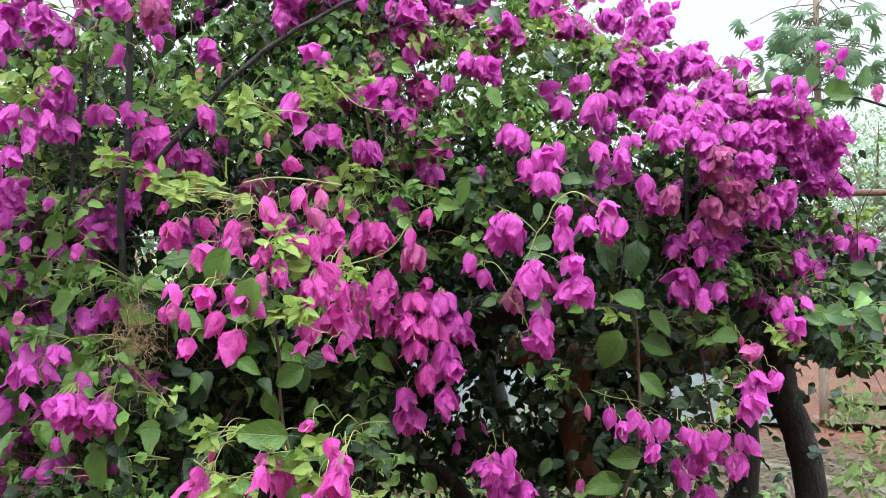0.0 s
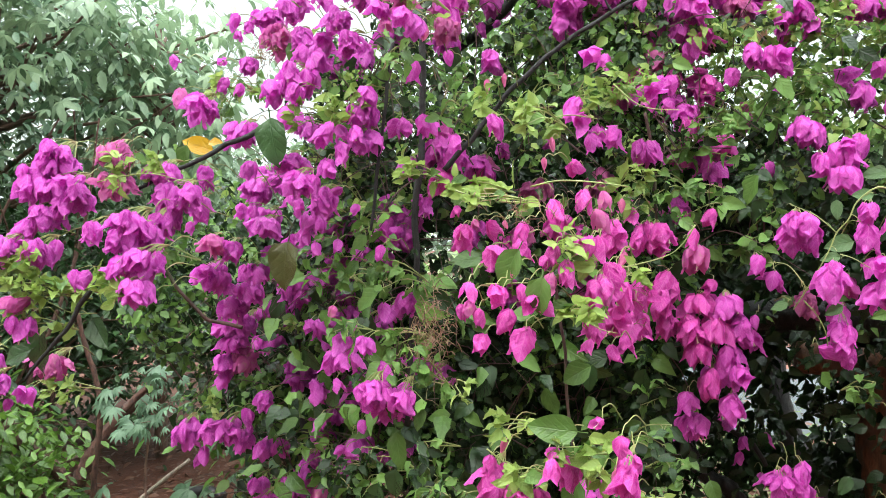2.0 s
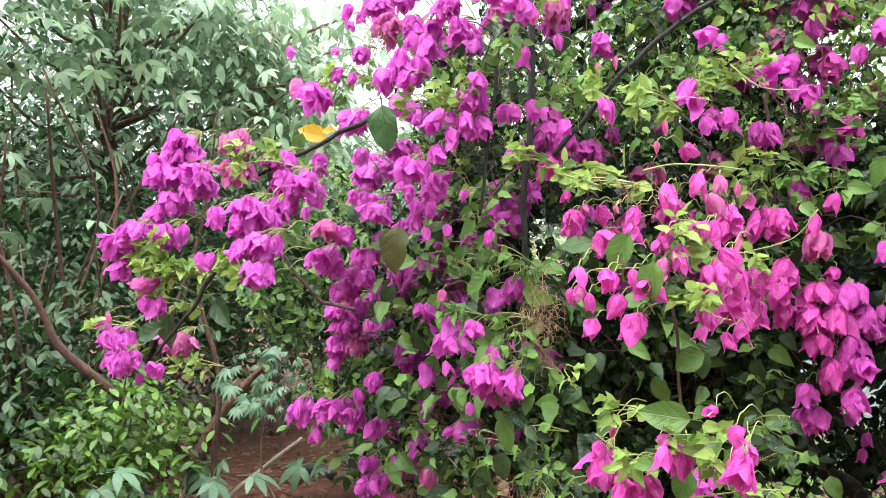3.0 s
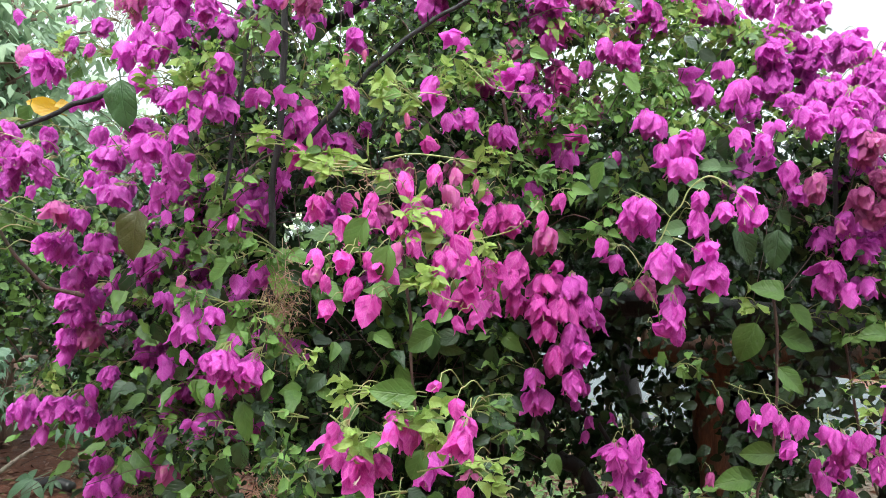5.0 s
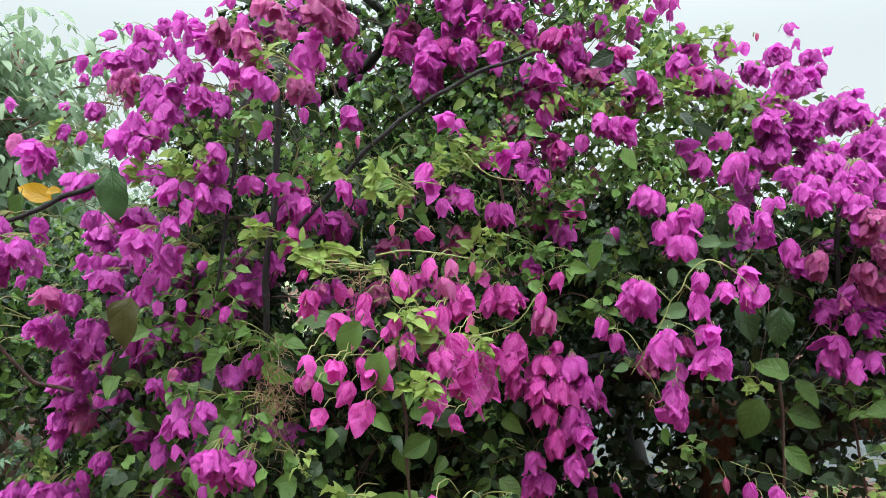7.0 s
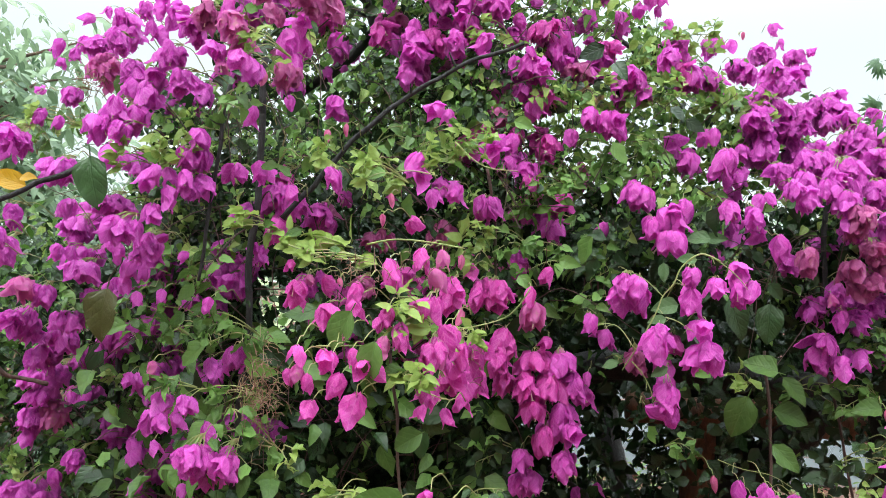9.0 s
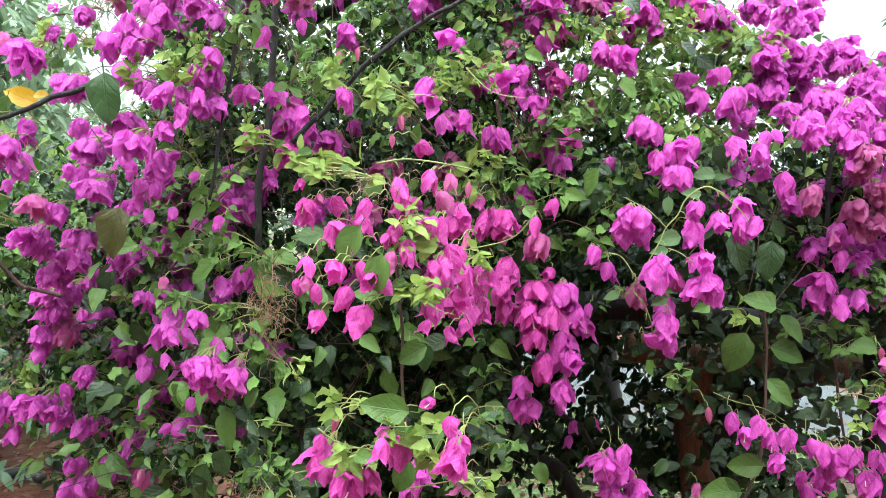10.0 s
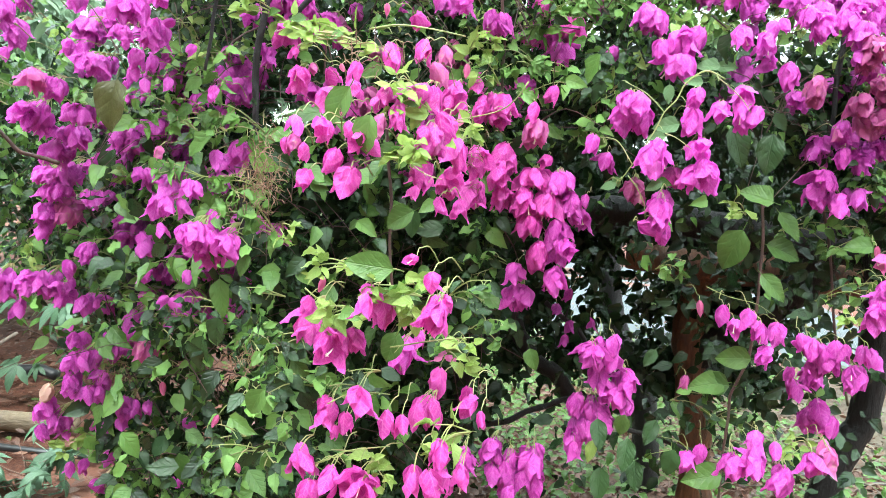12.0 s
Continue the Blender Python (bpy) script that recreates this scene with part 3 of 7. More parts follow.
cluster(-0.823, 1.477, 1.906, 0.047, 0.047, "violet")
cluster(-0.774, 1.372, 1.841, 0.05, 0.05, "violet")
cluster(-0.861, 1.422, 1.823, 0.058, 0.058, "violet")
cluster(-0.754, 1.324, 1.792, 0.053, 0.053, "violet")
cluster(-0.794, 1.362, 1.757, 0.044, 0.055, "violet")
cluster(-0.901, 1.356, 1.735, 0.068, 0.056, "violet")
cluster(-0.943, 1.388, 1.73, 0.046, 0.035, "violet")
cluster(-0.636, 1.338, 1.785, 0.057, 0.052, "violet")
cluster(-0.64, 1.346, 1.75, 0.063, 0.052, "violet")
cluster(-0.637, 1.338, 1.701, 0.063, 0.063, "violet")
cluster(-0.68, 1.32, 1.717, 0.052, 0.052, "violet")
cluster(-0.665, 1.312, 1.679, 0.031, 0.052, "violet")
cluster(-0.708, 1.305, 1.701, 0.031, 0.031, "violet")
cluster(-1.009, 1.548, 1.682, 0.057, 0.051, "violet")
cluster(-1.132, 1.768, 1.647, 0.087, 0.087, "violet")
cluster(-1.057, 1.622, 1.589, 0.053, 0.04, "violet")
cluster(-0.805, 1.369, 1.67, 0.067, 0.055, "violet")
cluster(-0.688, 1.286, 1.652, 0.051, 0.051, "violet")
cluster(-0.719, 1.258, 1.62, 0.061, 0.061, "violet")
cluster(-0.777, 1.318, 1.588, 0.054, 0.043, "violet")
cluster(-0.721, 1.35, 1.593, 0.065, 0.065, "violet")
cluster(-0.767, 1.391, 1.552, 0.056, 0.045, "violet")
cluster(-0.78, 1.39, 1.524, 0.039, 0.045, "violet")
cluster(-0.75, 1.37, 1.507, 0.027, 0.033, "violet")
cluster(-0.957, 1.532, 1.552, 0.075, 0.05, "violet")
cluster(-0.67, 1.32, 1.606, 0.031, 0.021, "violet")
cluster(-1.102, 1.534, 1.515, 0.065, 0.045, "pale")
cluster(-1.07, 1.567, 1.502, 0.065, 0.052, "violet")
cluster(-1.046, 1.382, 1.55, 0.024, 0.036, "violet")
cluster(-0.603, 1.35, 1.501, 0.026, 0.031)
cluster(-0.701, 1.461, 1.581, 0.034, 0.034, "violet")
cluster(-0.703, 1.373, 1.512, 0.022, 0.033, "violet")
cluster(-0.505, 1.249, 1.885, 0.043, 0.057)
cluster(-0.492, 1.297, 1.88, 0.024, 0.029, "bud")
cluster(-0.529, 1.514, 1.89, 0.022, 0.028)
cluster(-0.551, 1.396, 1.841, 0.032, 0.042)
cluster(-0.561, 1.272, 1.892, 0.029, 0.039, "pale")
cluster(-0.592, 1.439, 1.732, 0.055, 0.033)
cluster(-0.539, 1.422, 1.732, 0.043, 0.043)
cluster(-1.134, 1.579, 1.441, 0.093, 0.08, "violet")
cluster(-1.117, 1.577, 1.408, 0.053, 0.04, "violet")
cluster(-1.001, 1.543, 1.45, 0.076, 0.051, "violet")
cluster(-1.073, 1.644, 1.405, 0.081, 0.054, "violet")
cluster(-1.116, 1.647, 1.363, 0.068, 0.068, "violet")
cluster(-1.166, 1.685, 1.309, 0.07, 0.056, "violet")
cluster(-1.126, 1.713, 1.315, 0.057, 0.071, "violet")
cluster(-1.147, 1.693, 1.274, 0.084, 0.056, "violet")
cluster(-1.174, 1.695, 1.222, 0.057, 0.071, "violet")
cluster(-1.138, 1.717, 1.229, 0.071, 0.071, "pale")
cluster(-1.179, 1.69, 1.18, 0.042, 0.042, "violet")
cluster(-0.981, 1.703, 1.404, 0.068, 0.082, "violet")
cluster(-1.167, 1.877, 1.253, 0.092, 0.046, "violet")
cluster(-1.026, 1.81, 1.193, 0.072, 0.116, "violet")
cluster(-0.871, 1.608, 1.19, 0.064, 0.064, "violet")
cluster(-0.854, 1.55, 1.332, 0.056, 0.05, "violet")
cluster(-0.7, 1.342, 1.388, 0.032, 0.027, "pale")
cluster(-0.692, 1.36, 1.322, 0.054, 0.048, "violet")
cluster(-0.731, 1.39, 1.283, 0.05, 0.055, "violet")
cluster(-0.678, 1.369, 1.289, 0.048, 0.043, "violet")
cluster(-0.701, 1.354, 1.246, 0.032, 0.038, "violet")
cluster(-0.625, 1.345, 1.326, 0.052, 0.037, "violet")
cluster(-0.629, 1.436, 1.377, 0.055, 0.055, "violet")
cluster(-0.594, 1.438, 1.395, 0.049, 0.055)
cluster(-0.581, 1.268, 1.251, 0.049, 0.049)
cluster(-0.537, 1.279, 1.242, 0.059, 0.049)
cluster(-0.582, 1.296, 1.216, 0.04, 0.04)
cluster(-0.622, 1.404, 1.27, 0.043, 0.043, "violet")
cluster(-1.033, 1.653, 1.146, 0.061, 0.054, "violet")
cluster(-1.264, 1.661, 1.05, 0.064, 0.085, "violet")
cluster(-1.21, 1.682, 1.057, 0.071, 0.071, "violet")
cluster(-1.165, 1.691, 1.059, 0.064, 0.071, "violet")
cluster(-1.236, 1.682, 0.99, 0.057, 0.057, "violet")
cluster(-1.125, 1.695, 1.04, 0.042, 0.084, "violet")
cluster(-1.081, 1.665, 1.106, 0.055, 0.041, "violet")
cluster(-1.063, 1.713, 1.02, 0.07, 0.056, "violet")
cluster(-1.032, 1.716, 1.015, 0.049, 0.056, "violet")
cluster(-1.106, 1.689, 0.965, 0.028, 0.028, "violet")
cluster(-0.918, 1.637, 1.01, 0.033, 0.033, "violet")
cluster(-0.735, 1.458, 1.094, 0.034, 0.023, "violet")
cluster(-0.841, 1.549, 1.126, 0.037, 0.037, "violet")
cluster(-1.001, 1.674, 0.952, 0.034, 0.034, "violet")
cluster(-0.691, 1.447, 1.152, 0.023, 0.034, "violet")
cluster(-0.862, 1.615, 0.956, 0.051, 0.064, "pale")
cluster(-0.367, 1.26, 1.707, 0.052, 0.042)
cluster(-0.456, 1.333, 1.69, 0.04, 0.032)
cluster(-0.333, 1.376, 1.746, 0.018, 0.02, "bud")
cluster(-0.277, 1.315, 1.68, 0.016, 0.029, "bud")
cluster(-0.285, 1.291, 1.646, 0.015, 0.025, "bud")
cluster(-0.254, 1.422, 1.756, 0.041, 0.041)
cluster(-0.249, 1.43, 1.724, 0.042, 0.031)
cluster(-0.24, 1.489, 1.698, 0.043, 0.039)
cluster(-0.219, 1.646, 1.725, 0.053, 0.053)
cluster(-0.166, 1.745, 1.705, 0.075, 0.056)
cluster(-0.184, 1.648, 1.811, 0.029, 0.029)
cluster(-0.151, 1.698, 1.811, 0.042, 0.042)
cluster(-0.109, 1.736, 1.841, 0.043, 0.049)
cluster(-0.117, 1.736, 1.801, 0.034, 0.037)
cluster(-0.251, 1.354, 1.631, 0.05, 0.024, "rose")
cluster(-0.217, 1.28, 1.579, 0.038, 0.047, "rose")
cluster(-0.194, 1.338, 1.583, 0.034, 0.044, "pale")
cluster(-0.201, 1.318, 1.547, 0.048, 0.038, "pale")
cluster(-0.25, 1.192, 1.56, 0.034, 0.049, "rose")
cluster(-0.285, 1.148, 1.53, 0.031, 0.04, "rose")
cluster(-0.396, 1.346, 1.536, 0.028, 0.046, "rose")
cluster(-0.415, 1.28, 1.524, 0.039, 0.048, "rose")
cluster(-0.434, 1.29, 1.568, 0.024, 0.029, "rose")
cluster(-0.407, 1.299, 1.545, 0.029, 0.029, "pale")
cluster(-0.341, 1.247, 1.543, 0.017, 0.019, "bud")
cluster(-0.185, 1.655, 1.567, 0.038, 0.043, "rose")
cluster(-0.194, 1.572, 1.585, 0.018, 0.034, "bud")
cluster(-0.193, 1.464, 1.524, 0.042, 0.064, "rose")
cluster(-0.187, 1.246, 1.506, 0.036, 0.046, "rose")
cluster(-0.157, 1.675, 1.527, 0.072, 0.06, "rose")
cluster(-0.112, 1.667, 1.514, 0.036, 0.036, "rose")
cluster(-0.063, 1.647, 1.523, 0.041, 0.041, "rose")
cluster(-0.06, 1.689, 1.483, 0.06, 0.048, "pale")
cluster(-0.029, 1.722, 1.564, 0.042, 0.036, "rose")
cluster(-0.248, 1.148, 1.486, 0.024, 0.026, "rose")
cluster(-0.22, 1.146, 1.472, 0.031, 0.042, "rose")
cluster(-0.244, 1.122, 1.449, 0.033, 0.025, "rose")
cluster(-0.299, 1.042, 1.44, 0.036, 0.039, "rose")
cluster(-0.348, 1.075, 1.446, 0.033, 0.033, "rose")
cluster(-0.357, 1.068, 1.416, 0.024, 0.024, "rose")
cluster(-0.331, 1.068, 1.409, 0.02, 0.032, "rose")
cluster(-0.274, 1.087, 1.444, 0.026, 0.021, "rose")
cluster(-0.258, 1.096, 1.424, 0.041, 0.025, "rose")
cluster(-0.299, 1.121, 1.4, 0.025, 0.042, "rose")
cluster(-0.325, 1.076, 1.37, 0.033, 0.037, "rose")
cluster(-0.27, 1.098, 1.371, 0.037, 0.049, "rose")
cluster(-0.175, 1.197, 1.443, 0.04, 0.053, "pale")
cluster(-0.179, 1.439, 1.423, 0.052, 0.062, "rose")
cluster(-0.158, 1.573, 1.409, 0.045, 0.068, "rose")
cluster(-0.193, 1.473, 1.368, 0.053, 0.064, "rose")
cluster(-0.168, 1.622, 1.349, 0.058, 0.07, "rose")
cluster(-0.126, 1.658, 1.396, 0.047, 0.071, "rose")
cluster(-0.121, 1.687, 1.341, 0.048, 0.06, "rose")
cluster(-0.185, 1.19, 1.372, 0.044, 0.044, "rose")
cluster(-0.173, 1.262, 1.339, 0.037, 0.037, "rose")
cluster(-0.19, 1.171, 1.36, 0.017, 0.026, "rose")
cluster(-0.182, 1.562, 1.318, 0.034, 0.045, "rose")
cluster(-0.029, 1.702, 1.423, 0.036, 0.036, "rose")
cluster(-0.051, 1.697, 1.386, 0.06, 0.048, "rose")
cluster(-0.003, 1.714, 1.382, 0.06, 0.06)
cluster(-0.073, 1.693, 1.337, 0.06, 0.072, "rose")
cluster(-0.025, 1.703, 1.339, 0.06, 0.072, "rose")
cluster(0.022, 1.738, 1.333, 0.055, 0.073)
cluster(-0.058, 1.686, 1.29, 0.06, 0.048, "rose")
cluster(0.001, 1.717, 1.278, 0.06, 0.06)
cluster(0.052, 1.784, 1.35, 0.031, 0.025)
cluster(0.048, 1.823, 1.302, 0.044, 0.051)
cluster(-0.033, 1.699, 1.23, 0.054, 0.066, "rose")
cluster(0.017, 1.691, 1.244, 0.047, 0.047)
cluster(-0.079, 1.725, 1.186, 0.044, 0.041)
cluster(-0.075, 1.759, 1.131, 0.068, 0.056)
cluster(0.005, 1.722, 1.18, 0.048, 0.06)
cluster(0.122, 1.615, 1.54, 0.067, 0.067)
cluster(0.107, 1.639, 1.523, 0.046, 0.057)
cluster(0.151, 1.63, 1.53, 0.045, 0.056)
cluster(0.243, 1.632, 1.562, 0.05, 0.05)
cluster(0.237, 1.616, 1.522, 0.055, 0.055)
cluster(0.295, 1.65, 1.542, 0.045, 0.045)
cluster(0.333, 1.677, 1.573, 0.051, 0.057)
cluster(0.335, 1.659, 1.532, 0.056, 0.056)
cluster(0.365, 1.681, 1.539, 0.034, 0.045)
cluster(0.175, 1.547, 1.447, 0.059, 0.064)
cluster(0.257, 1.584, 1.461, 0.054, 0.054)
cluster(0.264, 1.584, 1.418, 0.06, 0.065)
cluster(0.192, 1.577, 1.349, 0.054, 0.065)
cluster(0.158, 1.598, 1.303, 0.044, 0.028)
cluster(0.2, 1.591, 1.304, 0.044, 0.044)
cluster(0.055, 1.73, 1.466, 0.046, 0.039)
cluster(0.091, 1.773, 1.427, 0.037, 0.057)
cluster(0.14, 1.779, 1.739, 0.049, 0.061)
cluster(0.171, 1.788, 1.729, 0.061, 0.061)
cluster(0.176, 1.748, 1.669, 0.054, 0.054)
cluster(0.219, 1.771, 1.684, 0.061, 0.073)
cluster(0.254, 1.825, 1.71, 0.044, 0.056)
cluster(0.213, 1.751, 1.639, 0.06, 0.048)
cluster(0.329, 1.748, 1.699, 0.033, 0.052)
cluster(0.375, 1.732, 1.683, 0.042, 0.065, "violet")
cluster(0.398, 1.748, 1.721, 0.042, 0.052, "violet")
cluster(0.393, 1.764, 1.645, 0.036, 0.047, "violet")
cluster(0.427, 1.746, 1.628, 0.04, 0.054)
cluster(0.38, 2, 1.672, 0.067, 0.067, "violet")
cluster(0.011, 1.882, 1.878, 0.039, 0.055)
cluster(0.055, 1.861, 1.913, 0.058, 0.052)
cluster(0.093, 1.859, 1.899, 0.051, 0.064)
cluster(0.121, 1.853, 1.844, 0.028, 0.02)
cluster(-0.104, 1.865, 1.987, 0.039, 0.046)
cluster(-0.077, 1.872, 1.942, 0.039, 0.046)
cluster(-0.068, 1.895, 2.034, 0.06, 0.053)
cluster(0.113, 1.954, 1.981, 0.047, 0.047)
cluster(0.173, 1.959, 1.989, 0.048, 0.048)
cluster(0.112, 1.974, 2.034, 0.041, 0.034)
cluster(0.334, 2.103, 2.061, 0.071, 0.057)
cluster(0.284, 2.034, 2.056, 0.041, 0.041)
cluster(0.332, 2.004, 1.897, 0.051, 0.049)
cluster(0.433, 1.997, 1.936, 0.08, 0.047, "violet")
cluster(0.491, 2.174, 2.049, 0.058, 0.058, "violet")
cluster(0.63, 2.483, 2.144, 0.082, 0.065, "violet")
cluster(0.249, 2.013, 1.871, 0.041, 0.055)
cluster(0.281, 1.992, 1.84, 0.054, 0.068)
cluster(-0.032, 1.848, 1.668, 0.052, 0.052)
cluster(0.083, 1.82, 1.668, 0.038, 0.038)
cluster(0.557, 1.883, 1.427, 0.062, 0.056)
cluster(0.588, 1.905, 1.383, 0.057, 0.057)
cluster(0.541, 1.886, 1.394, 0.05, 0.056)
cluster(0.591, 1.878, 1.485, 0.042, 0.035)
cluster(0.565, 2.333, 2.099, 0.079, 0.071, "violet")
cluster(0.513, 2.072, 1.984, 0.056, 0.056, "violet")
cluster(0.449, 2.033, 1.954, 0.069, 0.048, "violet")
cluster(0.522, 2.109, 1.927, 0.072, 0.057, "violet")
cluster(0.676, 2.424, 2.055, 0.066, 0.066, "violet")
cluster(0.766, 2.598, 2.111, 0.07, 0.062, "violet")
cluster(0.703, 2.434, 2.015, 0.083, 0.066, "violet")
cluster(0.81, 2.629, 2.14, 0.039, 0.032, "violet")
cluster(0.765, 2.419, 2.012, 0.066, 0.066, "violet")
cluster(0.75, 2.193, 1.983, 0.045, 0.052, "violet")
cluster(0.355, 1.887, 1.826, 0.051, 0.064)
cluster(0.401, 1.998, 1.858, 0.054, 0.054, "violet")
cluster(0.328, 1.885, 1.8, 0.039, 0.039)
cluster(0.447, 2.023, 1.862, 0.069, 0.083, "violet")
cluster(0.556, 2.133, 1.881, 0.087, 0.072, "violet")
cluster(0.618, 2.146, 1.882, 0.073, 0.073, "violet")
cluster(0.671, 2.13, 1.901, 0.072, 0.072, "violet")
cluster(0.459, 1.892, 1.794, 0.051, 0.064, "violet")
cluster(0.499, 1.846, 1.78, 0.05, 0.05, "violet")
cluster(0.541, 1.813, 1.75, 0.062, 0.062, "violet")
cluster(0.607, 1.87, 1.796, 0.063, 0.063, "violet")
cluster(0.693, 1.975, 1.838, 0.067, 0.067, "violet")
cluster(0.762, 2.019, 1.831, 0.068, 0.068, "violet")
cluster(0.568, 1.78, 1.721, 0.06, 0.06, "violet")
cluster(0.479, 1.742, 1.723, 0.041, 0.059, "violet")
cluster(0.448, 1.734, 1.74, 0.035, 0.059, "violet")
cluster(0.663, 1.885, 1.752, 0.077, 0.077, "violet")
cluster(0.731, 1.969, 1.77, 0.067, 0.067, "violet")
cluster(0.804, 2.02, 1.811, 0.068, 0.068, "violet")
cluster(0.768, 1.962, 1.742, 0.066, 0.066, "violet")
cluster(0.869, 2.082, 1.784, 0.07, 0.07, "violet")
cluster(0.927, 2.118, 1.803, 0.072, 0.057, "violet")
cluster(0.961, 2.166, 1.765, 0.073, 0.073, "violet")
cluster(0.882, 2.115, 1.73, 0.072, 0.072, "violet")
cluster(0.738, 1.915, 1.69, 0.065, 0.065, "violet")
cluster(0.936, 2.177, 1.707, 0.059, 0.074, "violet")
cluster(0.998, 2.183, 1.722, 0.059, 0.074, "violet")
cluster(1, 2.156, 1.668, 0.058, 0.073, "violet")
cluster(0.953, 2.147, 1.66, 0.058, 0.058, "violet")
cluster(1.02, 2.134, 1.644, 0.043, 0.058, "violet")
cluster(1.007, 2.138, 1.747, 0.043, 0.058, "violet")
cluster(0.565, 1.772, 1.671, 0.036, 0.048, "violet")
cluster(0.729, 2, 1.883, 0.041, 0.041, "violet")
cluster(0.831, 2.01, 1.634, 0.035, 0.054)
cluster(0.632, 1.83, 1.626, 0.062, 0.062, "faded")
cluster(0.673, 1.84, 1.633, 0.05, 0.05, "faded")
cluster(0.591, 1.819, 1.588, 0.062, 0.049, "faded")
cluster(0.663, 1.847, 1.595, 0.063, 0.063, "faded")
cluster(0.723, 1.891, 1.604, 0.051, 0.051, "faded")
cluster(0.603, 1.835, 1.551, 0.05, 0.05, "faded")
cluster(0.637, 1.845, 1.558, 0.05, 0.063, "faded")
cluster(0.479, 1.741, 1.597, 0.036, 0.071, "faded")
cluster(0.701, 1.846, 1.937, 0.044, 0.031, "violet")
cluster(0.68, 1.841, 1.904, 0.044, 0.05, "violet")
cluster(0.77, 1.896, 1.87, 0.058, 0.051, "violet")
cluster(0.848, 1.961, 1.882, 0.053, 0.053, "violet")
cluster(0.871, 1.936, 1.96, 0.042, 0.026, "violet")
cluster(0.946, 1.951, 1.955, 0.042, 0.026, "violet")
cluster(0.912, 1.955, 1.93, 0.033, 0.04, "violet")
cluster(0.934, 1.96, 1.914, 0.033, 0.04, "violet")
cluster(1.056, 2.019, 1.877, 0.041, 0.041, "pale")
cluster(1.002, 2.095, 1.813, 0.042, 0.042, "violet")
cluster(1.027, 2.102, 1.778, 0.043, 0.057, "violet")
cluster(1.016, 2.081, 1.534, 0.049, 0.035)
cluster(0.985, 2.075, 1.506, 0.042, 0.056)
cluster(1.051, 2.081, 1.506, 0.056, 0.07)
cluster(0.583, 1.876, 1.481, 0.043, 0.036)
cluster(0.549, 1.823, 1.526, 0.025, 0.025, "pale")
cluster(0.767, 1.858, 1.366, 0.044, 0.044)
cluster(0.74, 1.837, 1.349, 0.025, 0.037)
cluster(0.811, 1.858, 1.37, 0.044, 0.038)
cluster(0.771, 1.837, 1.318, 0.062, 0.05)
cluster(0.656, 1.74, 1.22, 0.047, 0.041)
cluster(0.651, 1.709, 1.196, 0.058, 0.046)
cluster(0.704, 1.741, 1.214, 0.041, 0.053)
cluster(0.639, 1.711, 1.172, 0.035, 0.035)
cluster(0.668, 1.858, 1.29, 0.019, 0.025, "bud")
cluster(0.68, 1.774, 1.263, 0.048, 0.024, "pale")
cluster(0.919, 1.902, 1.33, 0.039, 0.039, "pale")
cluster(-1.064, 1.666, 0.939, 0.052, 0.052, "violet")
cluster(-1.041, 1.654, 0.898, 0.077, 0.064, "violet")
cluster(-1.012, 1.656, 0.854, 0.051, 0.051, "violet")
cluster(-1.06, 1.642, 0.845, 0.051, 0.064, "violet")
cluster(-1.024, 1.654, 0.82, 0.064, 0.039, "violet")
cluster(-1.121, 1.648, 0.809, 0.052, 0.039, "cream")
cluster(-1.141, 1.658, 0.763, 0.046, 0.065, "violet")
cluster(-1.115, 1.674, 0.735, 0.053, 0.066, "violet")
cluster(-1.143, 1.673, 0.711, 0.053, 0.04, "violet")
cluster(-1.075, 1.668, 0.769, 0.039, 0.039, "pale")
cluster(-1.108, 1.686, 0.711, 0.04, 0.04, "violet")
cluster(-0.96, 1.702, 0.781, 0.052, 0.066, "violet")
cluster(-0.923, 1.727, 0.772, 0.046, 0.04, "violet")
cluster(-1.019, 1.706, 0.731, 0.027, 0.053, "violet")
cluster(-0.982, 1.717, 0.739, 0.027, 0.04, "violet")
cluster(-1.11, 1.715, 0.61, 0.041, 0.041, "violet")
cluster(-1.086, 1.735, 0.614, 0.041, 0.041, "violet")
cluster(-1.04, 1.746, 0.624, 0.054, 0.041, "violet")
cluster(-1.004, 1.735, 0.649, 0.027, 0.027, "violet")
cluster(-0.95, 1.73, 0.674, 0.027, 0.027, "violet")
cluster(-0.93, 1.833, 0.579, 0.035, 0.049, "violet")
cluster(-0.826, 1.721, 0.614, 0.04, 0.053, "violet")
cluster(-1.062, 1.725, 0.554, 0.054, 0.027, "violet")
cluster(-0.835, 1.633, 0.866, 0.022, 0.027, "bud")
cluster(-0.837, 1.744, 0.741, 0.045, 0.027, "violet")
cluster(-0.734, 1.459, 1.088, 0.033, 0.024, "violet")
cluster(-0.549, 1.308, 0.926, 0.014, 0.024, "bud")
cluster(-0.476, 1.23, 0.877, 0.015, 0.019, "bud")
cluster(-0.988, 1.748, 0.965, 0.027, 0.067, "violet")
cluster(-1.015, 1.762, 0.89, 0.041, 0.054, "violet")
cluster(-0.964, 1.735, 0.943, 0.04, 0.079, "violet")
cluster(-0.815, 1.526, 1.138, 0.035, 0.032, "violet")
cluster(-0.307, 1.121, 1.219, 0.018, 0.025, "bud")
cluster(-0.335, 1.139, 1.179, 0.033, 0.025, "rose")
cluster(-0.331, 1.156, 1.151, 0.042, 0.051, "rose")
cluster(-0.3, 1.11, 1.138, 0.033, 0.024, "rose")
cluster(-0.275, 1.085, 1.141, 0.04, 0.04, "rose")
cluster(-0.275, 1.088, 1.116, 0.04, 0.024, "rose")
